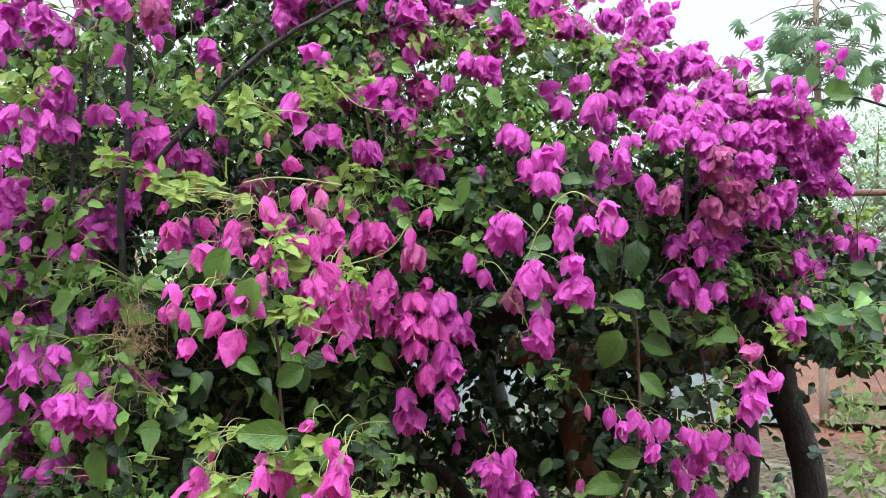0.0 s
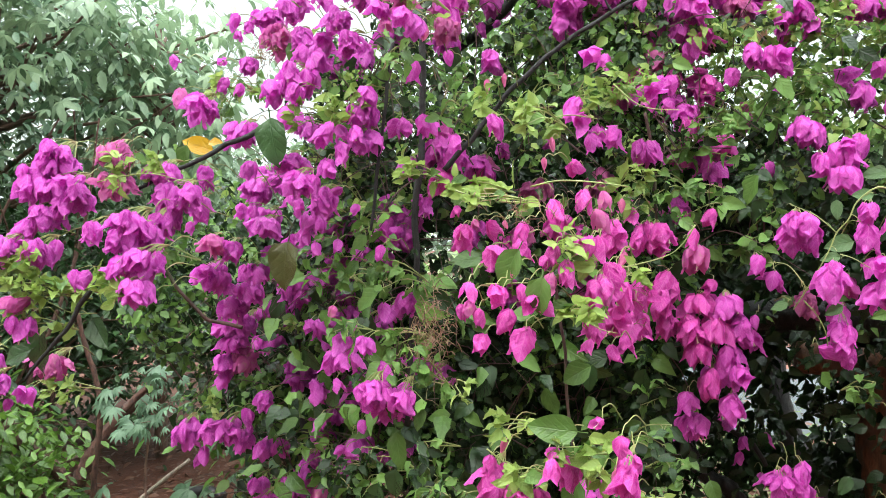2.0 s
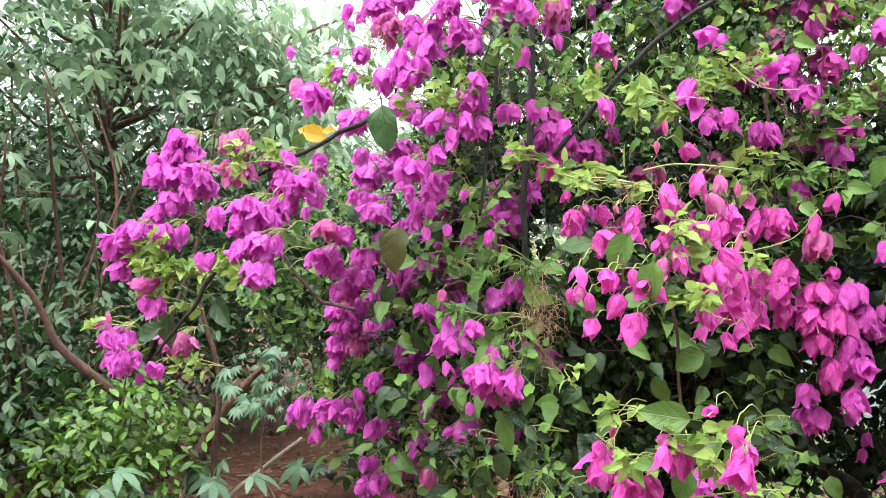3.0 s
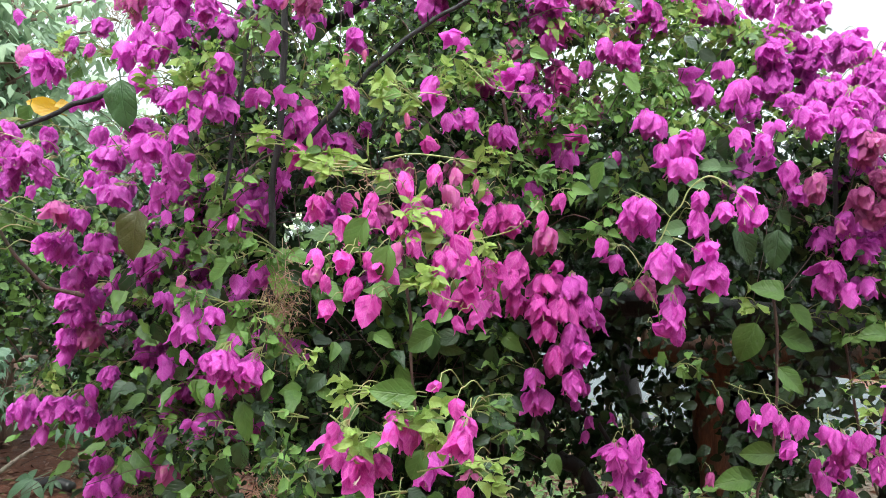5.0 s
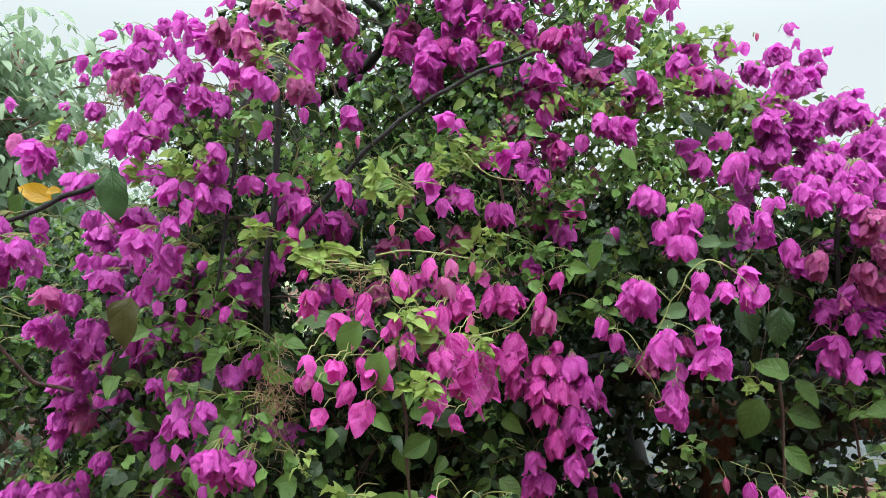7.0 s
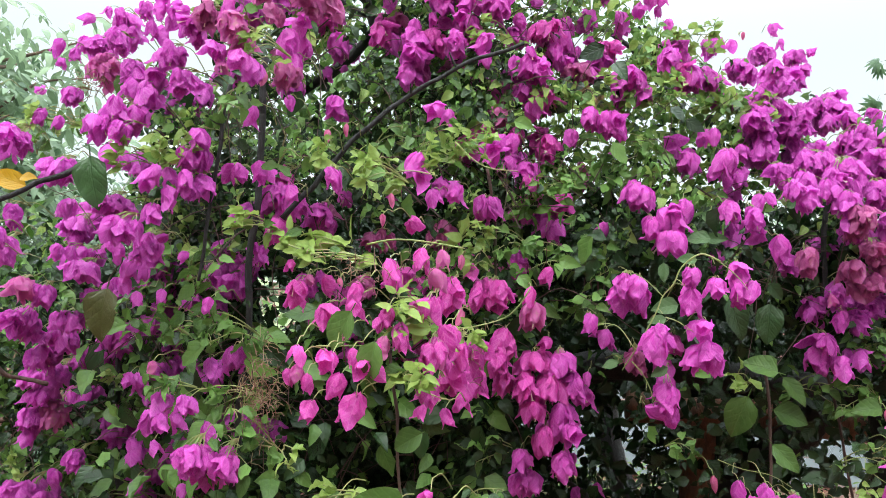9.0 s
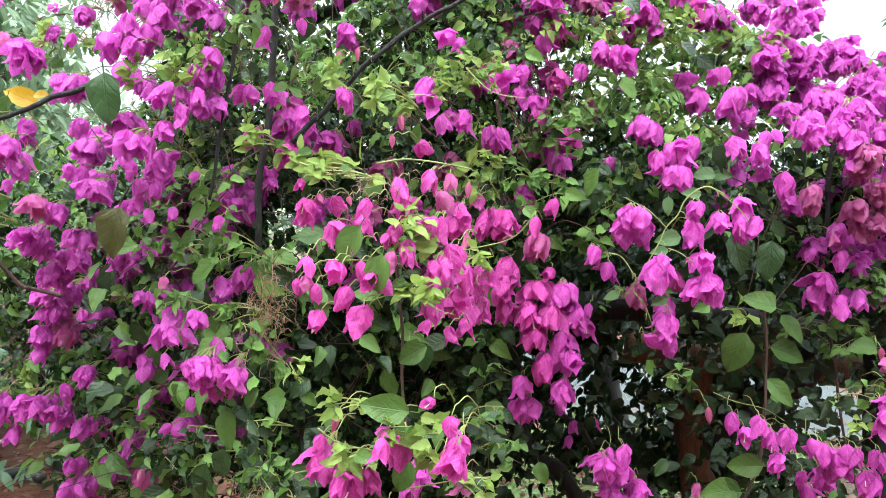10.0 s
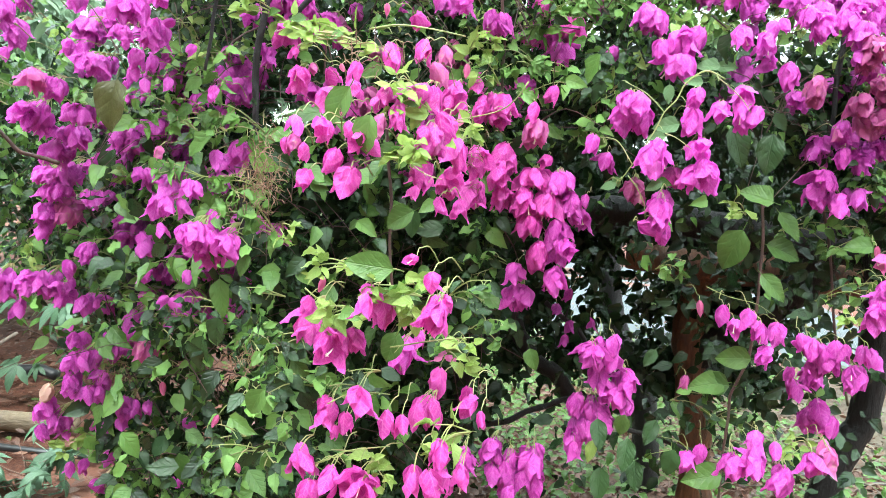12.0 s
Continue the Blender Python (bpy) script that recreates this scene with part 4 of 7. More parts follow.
cluster(-0.254, 1.111, 1.138, 0.032, 0.041, "rose")
cluster(-0.216, 1.053, 1.202, 0.031, 0.042, "rose")
cluster(-0.202, 1.091, 1.193, 0.02, 0.032, "rose")
cluster(-0.25, 1.423, 1.054, 0.041, 0.061)
cluster(-0.193, 1.308, 1.11, 0.028, 0.042)
cluster(-0.136, 1.033, 1.21, 0.015, 0.022, "bud")
cluster(-0.193, 1.165, 1.169, 0.013, 0.02, "bud")
cluster(-0.121, 1.048, 1.205, 0.034, 0.045, "rose")
cluster(-0.115, 1.073, 1.217, 0.019, 0.023, "rose")
cluster(-0.126, 1.013, 1.255, 0.019, 0.022, "rose")
cluster(-0.153, 1.035, 1.272, 0.021, 0.018, "rose")
cluster(-0.145, 1.225, 1.068, 0.025, 0.04, "rose")
cluster(-0.136, 1.239, 1.103, 0.022, 0.027, "pale")
cluster(-0.231, 1.061, 1.215, 0.031, 0.012, "rose")
cluster(-0.285, 1.109, 1.029, 0.041, 0.041, "rose")
cluster(-0.269, 1.098, 1.007, 0.011, 0.016, "rose")
cluster(-0.228, 1.078, 1.065, 0.027, 0.04, "rose")
cluster(-0.253, 1.097, 1.023, 0.023, 0.032, "rose")
cluster(-0.198, 1.117, 1.027, 0.023, 0.034, "rose")
cluster(-0.176, 1.119, 1.024, 0.02, 0.031, "rose")
cluster(-0.152, 1.186, 1.029, 0.051, 0.031, "rose")
cluster(-0.084, 1.161, 1.053, 0.042, 0.033, "rose")
cluster(-0.066, 1.159, 1.035, 0.021, 0.025, "rose")
cluster(-0.313, 1.055, 0.967, 0.04, 0.04, "rose")
cluster(-0.263, 1.059, 0.944, 0.032, 0.04, "rose")
cluster(-0.285, 1.052, 0.931, 0.032, 0.032, "rose")
cluster(-0.214, 1.063, 0.942, 0.047, 0.032, "rose")
cluster(-0.144, 1.074, 0.956, 0.028, 0.039, "rose")
cluster(-0.101, 1.036, 1.016, 0.026, 0.041, "rose")
cluster(-0.11, 1.058, 0.975, 0.039, 0.039, "rose")
cluster(-0.08, 1.077, 0.964, 0.031, 0.039, "rose")
cluster(-0.164, 1.754, 0.745, 0.05, 0.063)
cluster(-0.104, 1.768, 0.775, 0.05, 0.063)
cluster(-0.1, 1.763, 0.725, 0.05, 0.05)
cluster(-0.063, 1.771, 0.74, 0.05, 0.075)
cluster(-0.026, 1.778, 0.743, 0.05, 0.088)
cluster(-0.009, 1.783, 0.763, 0.044, 0.063)
cluster(-0.059, 1.767, 0.69, 0.063, 0.038)
cluster(0.002, 1.78, 0.707, 0.05, 0.05)
cluster(0.108, 1.753, 1.048, 0.036, 0.036)
cluster(0.139, 1.769, 1.042, 0.044, 0.048)
cluster(0.098, 1.745, 1.024, 0.06, 0.048)
cluster(0.136, 1.772, 1.01, 0.049, 0.049)
cluster(0.11, 1.775, 0.968, 0.055, 0.049)
cluster(0.171, 1.787, 0.96, 0.049, 0.061)
cluster(0.15, 1.784, 0.927, 0.049, 0.061)
cluster(0.184, 1.791, 0.897, 0.037, 0.049)
cluster(0.111, 1.804, 0.884, 0.062, 0.062)
cluster(0.072, 1.79, 0.902, 0.05, 0.05)
cluster(0.089, 1.807, 0.848, 0.063, 0.063)
cluster(0.075, 1.789, 0.806, 0.05, 0.05)
cluster(0.131, 1.804, 0.867, 0.05, 0.062)
cluster(0.11, 1.804, 0.832, 0.037, 0.037)
cluster(0.037, 2.374, 0.963, 0.041, 0.041)
cluster(0.092, 2.385, 0.975, 0.041, 0.033)
cluster(-0.008, 2.371, 1.009, 0.041, 0.041)
cluster(0.028, 2.382, 1.053, 0.041, 0.041)
cluster(0.024, 2.368, 0.921, 0.041, 0.041)
cluster(0.078, 2.372, 0.867, 0.041, 0.041)
cluster(0.314, 1.809, 1.141, 0.031, 0.029, "bud")
cluster(0.308, 1.861, 0.961, 0.033, 0.028, "pale")
cluster(0.359, 1.776, 1.133, 0.035, 0.047)
cluster(0.379, 1.752, 1.109, 0.035, 0.047)
cluster(0.408, 1.757, 1.129, 0.042, 0.052)
cluster(0.434, 1.763, 1.101, 0.035, 0.052)
cluster(0.479, 1.789, 1.099, 0.042, 0.047)
cluster(0.456, 1.79, 1.05, 0.043, 0.047)
cluster(0.526, 1.815, 1.089, 0.036, 0.03)
cluster(0.547, 1.817, 1.073, 0.048, 0.054)
cluster(0.58, 1.831, 1.049, 0.048, 0.072)
cluster(0.611, 1.81, 1.07, 0.053, 0.047)
cluster(0.608, 1.835, 1.039, 0.036, 0.036)
cluster(0.65, 1.791, 1.072, 0.046, 0.046)
cluster(0.639, 1.81, 1.024, 0.059, 0.053)
cluster(0.64, 1.822, 0.997, 0.036, 0.036)
cluster(0.535, 1.891, 0.998, 0.037, 0.037)
cluster(0.551, 1.917, 0.954, 0.051, 0.057)
cluster(0.606, 2, 0.973, 0.039, 0.059)
cluster(0.61, 1.995, 0.873, 0.053, 0.079)
cluster(0.616, 1.956, 0.905, 0.051, 0.039)
cluster(0.641, 1.934, 0.88, 0.038, 0.051)
cluster(0.541, 1.692, 0.867, 0.039, 0.045)
cluster(0.574, 1.707, 0.872, 0.028, 0.068, "pale")
cluster(0.436, 1.676, 0.893, 0.04, 0.045)
cluster(0.48, 1.725, 0.871, 0.035, 0.04)
cluster(0.431, 1.658, 0.858, 0.033, 0.067)
cluster(0.397, 1.707, 0.836, 0.046, 0.058)
cluster(0.353, 1.834, 0.812, 0.035, 0.042)
cluster(0.325, 1.833, 0.787, 0.037, 0.05)
cluster(0.503, 1.724, 0.814, 0.046, 0.058)
cluster(0.641, 1.718, 1.224, 0.028, 0.028)
cluster(0.638, 1.72, 1.167, 0.044, 0.066)
cluster(-1.01, 1.617, 2.088, 0.045, 0.025, "violet")
cluster(-0.958, 1.584, 2.104, 0.017, 0.029, "violet")
cluster(-0.907, 1.566, 2.072, 0.059, 0.048, "violet")
cluster(-0.844, 1.526, 2.076, 0.046, 0.046, "violet")
cluster(-0.766, 1.468, 2.072, 0.04, 0.04, "violet")
cluster(-0.75, 1.458, 2.046, 0.055, 0.027, "violet")
cluster(-0.694, 1.418, 2.033, 0.032, 0.032, "violet")
cluster(-0.903, 1.562, 2.04, 0.071, 0.047, "violet")
cluster(-0.81, 1.501, 2.032, 0.045, 0.045, "violet")
cluster(-0.665, 1.384, 2.059, 0.023, 0.025, "violet")
cluster(-0.612, 1.353, 2.072, 0.04, 0.04)
cluster(-0.576, 1.338, 2.02, 0.04, 0.04)
cluster(-0.549, 1.303, 1.969, 0.058, 0.048, "pale")
cluster(-0.535, 1.341, 2.044, 0.04, 0.05, "pale")
cluster(-0.511, 1.346, 2.029, 0.04, 0.05, "faded")
cluster(-0.524, 1.419, 2.026, 0.042, 0.042, "faded")
cluster(-0.502, 1.445, 2.108, 0.053, 0.042, "faded")
cluster(-0.468, 1.417, 2.049, 0.052, 0.062, "faded")
cluster(-0.459, 1.451, 2.091, 0.053, 0.053, "faded")
cluster(-0.46, 1.522, 2.081, 0.055, 0.066, "faded")
cluster(-0.504, 1.485, 2.027, 0.054, 0.043)
cluster(-0.506, 1.433, 1.981, 0.026, 0.052)
cluster(-0.494, 1.434, 1.938, 0.031, 0.052)
cluster(-0.431, 1.923, 2.219, 0.049, 0.038)
cluster(-0.387, 1.897, 2.233, 0.019, 0.041, "bud")
cluster(-0.344, 1.892, 2.257, 0.054, 0.054)
cluster(-0.297, 1.902, 2.203, 0.054, 0.054)
cluster(-0.252, 1.916, 2.233, 0.054, 0.054)
cluster(-0.191, 1.92, 2.218, 0.054, 0.04)
cluster(-0.17, 1.924, 2.19, 0.048, 0.04)
cluster(-0.225, 1.922, 2.199, 0.04, 0.054)
cluster(-0.258, 1.916, 2.157, 0.04, 0.047)
cluster(-0.364, 1.894, 2.142, 0.054, 0.04)
cluster(-0.311, 1.903, 2.156, 0.054, 0.04)
cluster(-0.43, 1.935, 2.128, 0.055, 0.055)
cluster(-0.351, 1.869, 2.107, 0.066, 0.053)
cluster(-0.353, 1.848, 2.062, 0.066, 0.066)
cluster(-0.361, 1.853, 2.023, 0.059, 0.053)
cluster(-0.256, 1.865, 2.096, 0.059, 0.065)
cluster(-0.187, 1.851, 2.057, 0.039, 0.032)
cluster(-0.067, 2.008, 2.162, 0.028, 0.05)
cluster(-0.07, 2.043, 2.237, 0.042, 0.028)
cluster(-0.103, 2.011, 2.278, 0.056, 0.042)
cluster(-0, 2.083, 2.187, 0.034, 0.057)
cluster(-0.086, 1.888, 2.056, 0.052, 0.065)
cluster(-0.037, 1.966, 2.1, 0.054, 0.054)
cluster(-0.011, 1.986, 2.077, 0.054, 0.054)
cluster(-0.581, 1.914, 2.05, 0.035, 0.035)
cluster(-0.559, 2.006, 2.078, 0.029, 0.029)
cluster(-0.534, 1.838, 1.931, 0.033, 0.046)
cluster(-0.397, 1.457, 1.823, 0.017, 0.027, "bud")
cluster(-0.406, 1.374, 1.797, 0.016, 0.03, "bud")
cluster(-0.234, 1.606, 1.868, 0.051, 0.038)
cluster(0.093, 2.172, 2.322, 0.059, 0.059)
cluster(0.127, 2.088, 2.205, 0.051, 0.051)
cluster(0.177, 2.112, 2.232, 0.029, 0.051)
cluster(0.056, 2.086, 2.157, 0.028, 0.028)
cluster(0.199, 2.135, 2.29, 0.043, 0.043)
cluster(0.236, 2.153, 2.286, 0.029, 0.036)
cluster(0.222, 2.16, 2.257, 0.015, 0.026)
cluster(0.251, 2.17, 2.224, 0.026, 0.035)
cluster(0.015, 2.055, 2.122, 0.056, 0.042)
cluster(0.071, 2.073, 2.124, 0.056, 0.042)
cluster(0.198, 1.763, 2.016, 0.043, 0.036)
cluster(0.408, 2.184, 2.17, 0.043, 0.036, "violet")
cluster(0.55, 2.568, 2.242, 0.061, 0.067, "violet")
cluster(0.622, 2.679, 2.358, 0.039, 0.053, "violet")
cluster(0.641, 2.653, 2.305, 0.045, 0.035, "violet")
cluster(0.66, 2.593, 2.245, 0.061, 0.051, "violet")
cluster(0.721, 2.647, 2.257, 0.048, 0.031, "violet")
cluster(0.71, 2.671, 2.219, 0.062, 0.045, "violet")
cluster(0.452, 2.202, 2.092, 0.058, 0.058, "violet")
cluster(0.528, 2.2, 2.067, 0.043, 0.057, "violet")
cluster(0.477, 2.382, 2.256, 0.016, 0.022, "bud")
cluster(0.459, 2.049, 1.993, 0.084, 0.098, "violet")
cluster(0.546, 2.12, 1.951, 0.101, 0.115, "violet")
cluster(0.74, 2.505, 2.047, 0.119, 0.119, "violet")
cluster(0.7, 2.059, 1.888, 0.112, 0.112, "violet")
cluster(0.462, 2.032, 1.871, 0.083, 0.111, "violet")
cluster(0.528, 1.911, 1.809, 0.104, 0.104, "violet")
cluster(0.585, 1.839, 1.778, 0.1, 0.112, "violet")
cluster(0.727, 2.036, 1.813, 0.11, 0.11, "violet")
cluster(0.747, 1.94, 1.752, 0.092, 0.105, "violet")
cluster(0.811, 2.004, 1.836, 0.081, 0.081, "violet")
cluster(0.878, 2.106, 1.744, 0.086, 0.114, "violet")
cluster(0.981, 2.179, 1.752, 0.088, 0.118, "violet")
cluster(0.979, 2.123, 1.789, 0.057, 0.072, "violet")
cluster(0.586, 1.761, 1.682, 0.072, 0.084, "faded")
cluster(0.678, 1.853, 1.678, 0.075, 0.088, "violet")
cluster(0.96, 2.165, 1.676, 0.088, 0.103, "violet")
cluster(0.621, 2.472, 2.143, 0.084, 0.084, "violet")
cluster(0.536, 2.345, 2.127, 0.064, 0.08, "violet")
cluster(-0.804, 1.389, 1.834, 0.064, 0.085, "violet")
cluster(-0.774, 1.438, 1.88, 0.044, 0.065, "violet")
cluster(-0.745, 1.458, 1.968, 0.055, 0.066, "violet")
cluster(-0.681, 1.425, 2.001, 0.064, 0.054, "violet")
cluster(-0.565, 1.282, 1.913, 0.048, 0.048, "violet")
cluster(-0.656, 1.327, 1.881, 0.05, 0.06, "violet")
cluster(-0.628, 1.374, 2.011, 0.052, 0.062, "faded")
cluster(-0.528, 1.279, 1.94, 0.048, 0.057, "faded")
cluster(-0.494, 1.249, 1.878, 0.037, 0.046, "violet")
cluster(-0.486, 1.384, 1.904, 0.061, 0.051, "faded")
cluster(-0.753, 1.458, 2.047, 0.055, 0.044, "violet")
cluster(-0.838, 1.52, 2.081, 0.046, 0.035, "violet")
cluster(-0.506, 1.754, 1.929, 0.051, 0.051)
cluster(-0.518, 1.557, 2.007, 0.046, 0.057)
cluster(-0.603, 2.152, 2.167, 0.078, 0.078)
cluster(-0.302, 1.901, 2.213, 0.081, 0.067)
cluster(-0.236, 1.921, 2.161, 0.067, 0.054)
cluster(-0.169, 1.927, 2.201, 0.067, 0.067)
cluster(-0.117, 1.962, 2.168, 0.054, 0.054)
cluster(-0.187, 1.863, 2.095, 0.052, 0.052)
cluster(-0.024, 2.027, 2.14, 0.07, 0.056)
cluster(0.044, 2.128, 2.224, 0.058, 0.058)
cluster(0.072, 2.029, 2.094, 0.069, 0.069, "violet")
cluster(0.149, 1.928, 2.026, 0.065, 0.052)
cluster(0.213, 1.778, 2.025, 0.048, 0.048, "violet")
cluster(0.289, 2.049, 2.05, 0.068, 0.068, "violet")
cluster(0.36, 2.188, 2.169, 0.058, 0.073, "violet")
cluster(0.438, 2.239, 2.119, 0.074, 0.074, "violet")
cluster(0.578, 2.592, 2.254, 0.085, 0.068, "violet")
cluster(0.617, 2.549, 2.173, 0.099, 0.083, "violet")
cluster(-0.258, 1.096, 1.427, 0.039, 0.031, "rose")
cluster(-0.239, 1.127, 1.456, 0.036, 0.036, "pale")
cluster(-0.192, 1.214, 1.502, 0.043, 0.051, "rose")
cluster(-0.166, 1.228, 1.461, 0.043, 0.052, "rose")
cluster(-0.18, 1.192, 1.438, 0.05, 0.059, "rose")
cluster(-0.171, 1.646, 1.516, 0.045, 0.045, "rose")
cluster(-0.139, 1.672, 1.524, 0.058, 0.069, "rose")
cluster(-0.116, 1.676, 1.421, 0.046, 0.069, "rose")
cluster(-0.357, 1.228, 1.487, 0.044, 0.044, "rose")
cluster(-0.344, 1.068, 1.419, 0.035, 0.035, "pale")
cluster(-0.292, 1.057, 1.437, 0.038, 0.038, "rose")
cluster(-0.191, 1.191, 1.391, 0.042, 0.05, "rose")
cluster(-0.238, 1.148, 1.497, 0.033, 0.041, "rose")
cluster(-0.289, 1.123, 1.47, 0.024, 0.028, "bud")
cluster(-0.173, 1.44, 1.483, 0.03, 0.035, "bud")
cluster(-0.298, 1.179, 1.504, 0.034, 0.042, "rose")
cluster(-0.215, 1.132, 1.461, 0.032, 0.036, "rose")

# ---- leaves of the bougainvillea ----
LEAF_MESH = {}
for tone in LEAF:
    LEAF_MESH[tone] = []
    for s in range(4):
        lv, lf, lu = blade(1.0, (DICE.uniform(0.44, 0.56) if tone == "young" else DICE.uniform(0.52, 0.66)), 7, 2, 0.5, 0.9, DICE.uniform(0.15, 0.5), DICE.uniform(0.1, 0.7), 0.06, s + 50)
        stalk = tube(((0, -0.2, 0.02), (0, -0.1, 0), (0, 0.02, 0)), 0.014, 0.012, 4, cap=False, sub=1)
        me = mesh_of("leaf", *joined((lv, lf, lu), stalk))
        me.materials.append(LEAF[tone])
        LEAF_MESH[tone].append(me)


def big_leaf(x, y, z, length, angle, tone):
    """One large leaf, its tip pointing along the angle (0 to the east, 90 down)."""
    a = radians(angle)
    ahead = Vector((math.cos(a), DICE.uniform(-0.35, 0.1), -math.sin(a)))
    face = Vector((DICE.uniform(-0.3, 0.3), -1.0, DICE.uniform(0.1, 0.7)))
    size = length * 1.03
    at = Vector((x, y, z)) - ahead.normalized() * size * 0.5
    m = turned(at - BASE, ahead, face, size)
    loc, rot, sc = m.decompose()
    part("leaf", DICE.choice(LEAF_MESH[tone]), None, bush, at=loc, turn=rot, scale=size)


big_leaf(-0.811, 1.314, 1.708, 0.097, 80, "dark")
big_leaf(-0.869, 1.449, 1.472, 0.104, 95, "brown")
big_leaf(-1.036, 1.714, 1.346, 0.104, 100, "dark")
big_leaf(-0.867, 1.495, 1.92, 0.054, 100, "mid")
big_leaf(-1.191, 1.122, 1.322, 0.106, 105, "dark")
big_leaf(-1.221, 1.102, 1.318, 0.064, 160, "dark")
big_leaf(-1.064, 1.141, 1.357, 0.073, 45, "dark")
big_leaf(-1.246, 1.26, 1.245, 0.035, 120, "young")
big_leaf(-1.104, 1.485, 1.738, 0.075, 200, "yellow")
big_leaf(-1.037, 1.458, 1.738, 0.037, 0, "yellow")
big_leaf(-1.069, 1.391, 1.698, 0.054, 110, "mid")
big_leaf(-0.68, 1.353, 1.896, 0.038, 90, "dry")
big_leaf(-0.21, 1.148, 1.323, 0.053, 150, "mid")
big_leaf(-0.224, 1.05, 1.264, 0.069, 185, "mid")
big_leaf(-0.249, 1.331, 1.086, 0.061, 110, "mid")
big_leaf(0.195, 1.673, 1.576, 0.039, 90, "soft")
big_leaf(0.276, 1.797, 1.654, 0.051, 180, "soft")
big_leaf(0.319, 1.813, 1.654, 0.044, 0, "soft")
big_leaf(0.238, 1.672, 1.604, 0.039, 180, "soft")
big_leaf(0.19, 1.606, 1.512, 0.051, 170, "soft")
big_leaf(0.171, 1.562, 1.487, 0.035, 170, "soft")
big_leaf(0.298, 1.836, 1.702, 0.042, 180, "soft")
big_leaf(0.173, 1.53, 1.396, 0.034, 150, "soft")
big_leaf(0.385, 1.93, 1.259, 0.104, 112, "mid")
big_leaf(0.503, 1.933, 1.27, 0.082, 15, "mid")
big_leaf(0.501, 1.907, 1.327, 0.074, 50, "mid")
big_leaf(0.398, 1.774, 1.393, 0.074, 200, "mid")
big_leaf(0.348, 1.75, 1.485, 0.09, 70, "dark")
big_leaf(0.416, 1.78, 1.475, 0.085, 95, "dark")
big_leaf(0.39, 1.801, 1.041, 0.075, 175, "mid")
big_leaf(0.363, 1.874, 0.963, 0.079, 180, "mid")
big_leaf(-0.246, 1.079, 1.438, 0.057, 100, "mid")
big_leaf(-0.3, 1.113, 1.477, 0.065, 120, "mid")
big_leaf(0.646, 1.908, 1.297, 0.065, 180, "mid")
big_leaf(0.463, 1.82, 1.197, 0.075, 45, "mid")
big_leaf(-0.192, 1.169, 1.316, 0.045, 90, "dark")
big_leaf(0.041, 1.989, 2.004, 0.052, 95, "dry")
big_leaf(0.068, 1.955, 1.982, 0.049, 90, "dry")
big_leaf(-0.502, 1.276, 1.213, 0.043, 100, "mid")
big_leaf(-0.376, 1.052, 1.051, 0.049, 120, "mid")
big_leaf(-0.558, 1.316, 1.143, 0.069, 80, "mid")
big_leaf(-0.577, 1.34, 1.075, 0.06, 100, "dark")
big_leaf(-0.681, 1.487, 0.989, 0.081, 100, "dark")
big_leaf(-0.765, 1.638, 0.844, 0.089, 100, "dark")
big_leaf(0.351, 1.783, 0.776, 0.087, 170, "mid")
big_leaf(0.354, 1.866, 0.963, 0.083, 175, "mid")
big_leaf(0.173, 1.765, 0.872, 0.051, 100, "mid")
big_leaf(0.112, 1.762, 0.807, 0.051, 100, "young")
big_leaf(0.137, 1.76, 0.735, 0.076, 90, "dark")
big_leaf(0.125, 1.72, 0.86, 0.066, 80, "dark")
big_leaf(0.185, 1.74, 0.815, 0.072, 95, "dark")
big_leaf(0.235, 1.78, 0.86, 0.060, 110, "dark")
big_leaf(0.215, 1.80, 0.75, 0.070, 85, "dark")
big_leaf(0.285, 1.80, 0.79, 0.064, 100, "dark")
big_leaf(-0.03, 1.74, 1.00, 0.050, 70, "mid")
big_leaf(0.22, 1.80, 1.02, 0.046, 120, "dark")
big_leaf(0.746, 1.884, 1.881, 0.054, 100, "soft")
big_leaf(0.851, 1.92, 1.9, 0.055, 90, "soft")
big_leaf(0.943, 1.966, 1.872, 0.082, 5, "mid")
big_leaf(0.985, 1.942, 1.904, 0.055, 280, "soft")
big_leaf(1.038, 2.053, 1.449, 0.064, 0, "soft")
big_leaf(1.012, 2.015, 1.396, 0.063, 0, "soft")
big_leaf(0.9, 1.873, 1.346, 0.079, 10, "soft")
big_leaf(0.994, 1.909, 1.33, 0.08, 30, "soft")
big_leaf(0.818, 1.83, 1.343, 0.05, 200, "soft")
big_leaf(0.871, 1.838, 1.292, 0.045, 60, "soft")

SMALL = [blade(1.0, 0.60, 5, 1, 0.50, 0.95, fold, curl, wavy, k) for k, (fold, curl, wavy) in enumerate(((0.35, 0.3, 0.08), (0.7, 0.7, 0.12), (0.15, -0.25, 0.14), (0.5, 1.0, 0.10)))]
SPRAYED = {"young": [], "mid": [], "soft": [], "dark": []}
SINGLE = [0]


def droop(spread=1.0):
    """The way a wet leaf hangs: outward and down, its face to the sky and the light."""
    a = DICE.uniform(0, 2 * math.pi)
    ahead = Vector((math.cos(a) * spread, -0.35 + 0.6 * math.sin(a), -DICE.uniform(0.1, 1.1)))
    face = Vector((DICE.uniform(-0.9, 0.9), DICE.uniform(-1.0, 0.3), DICE.uniform(-0.1, 1.0)))
    return ahead, face


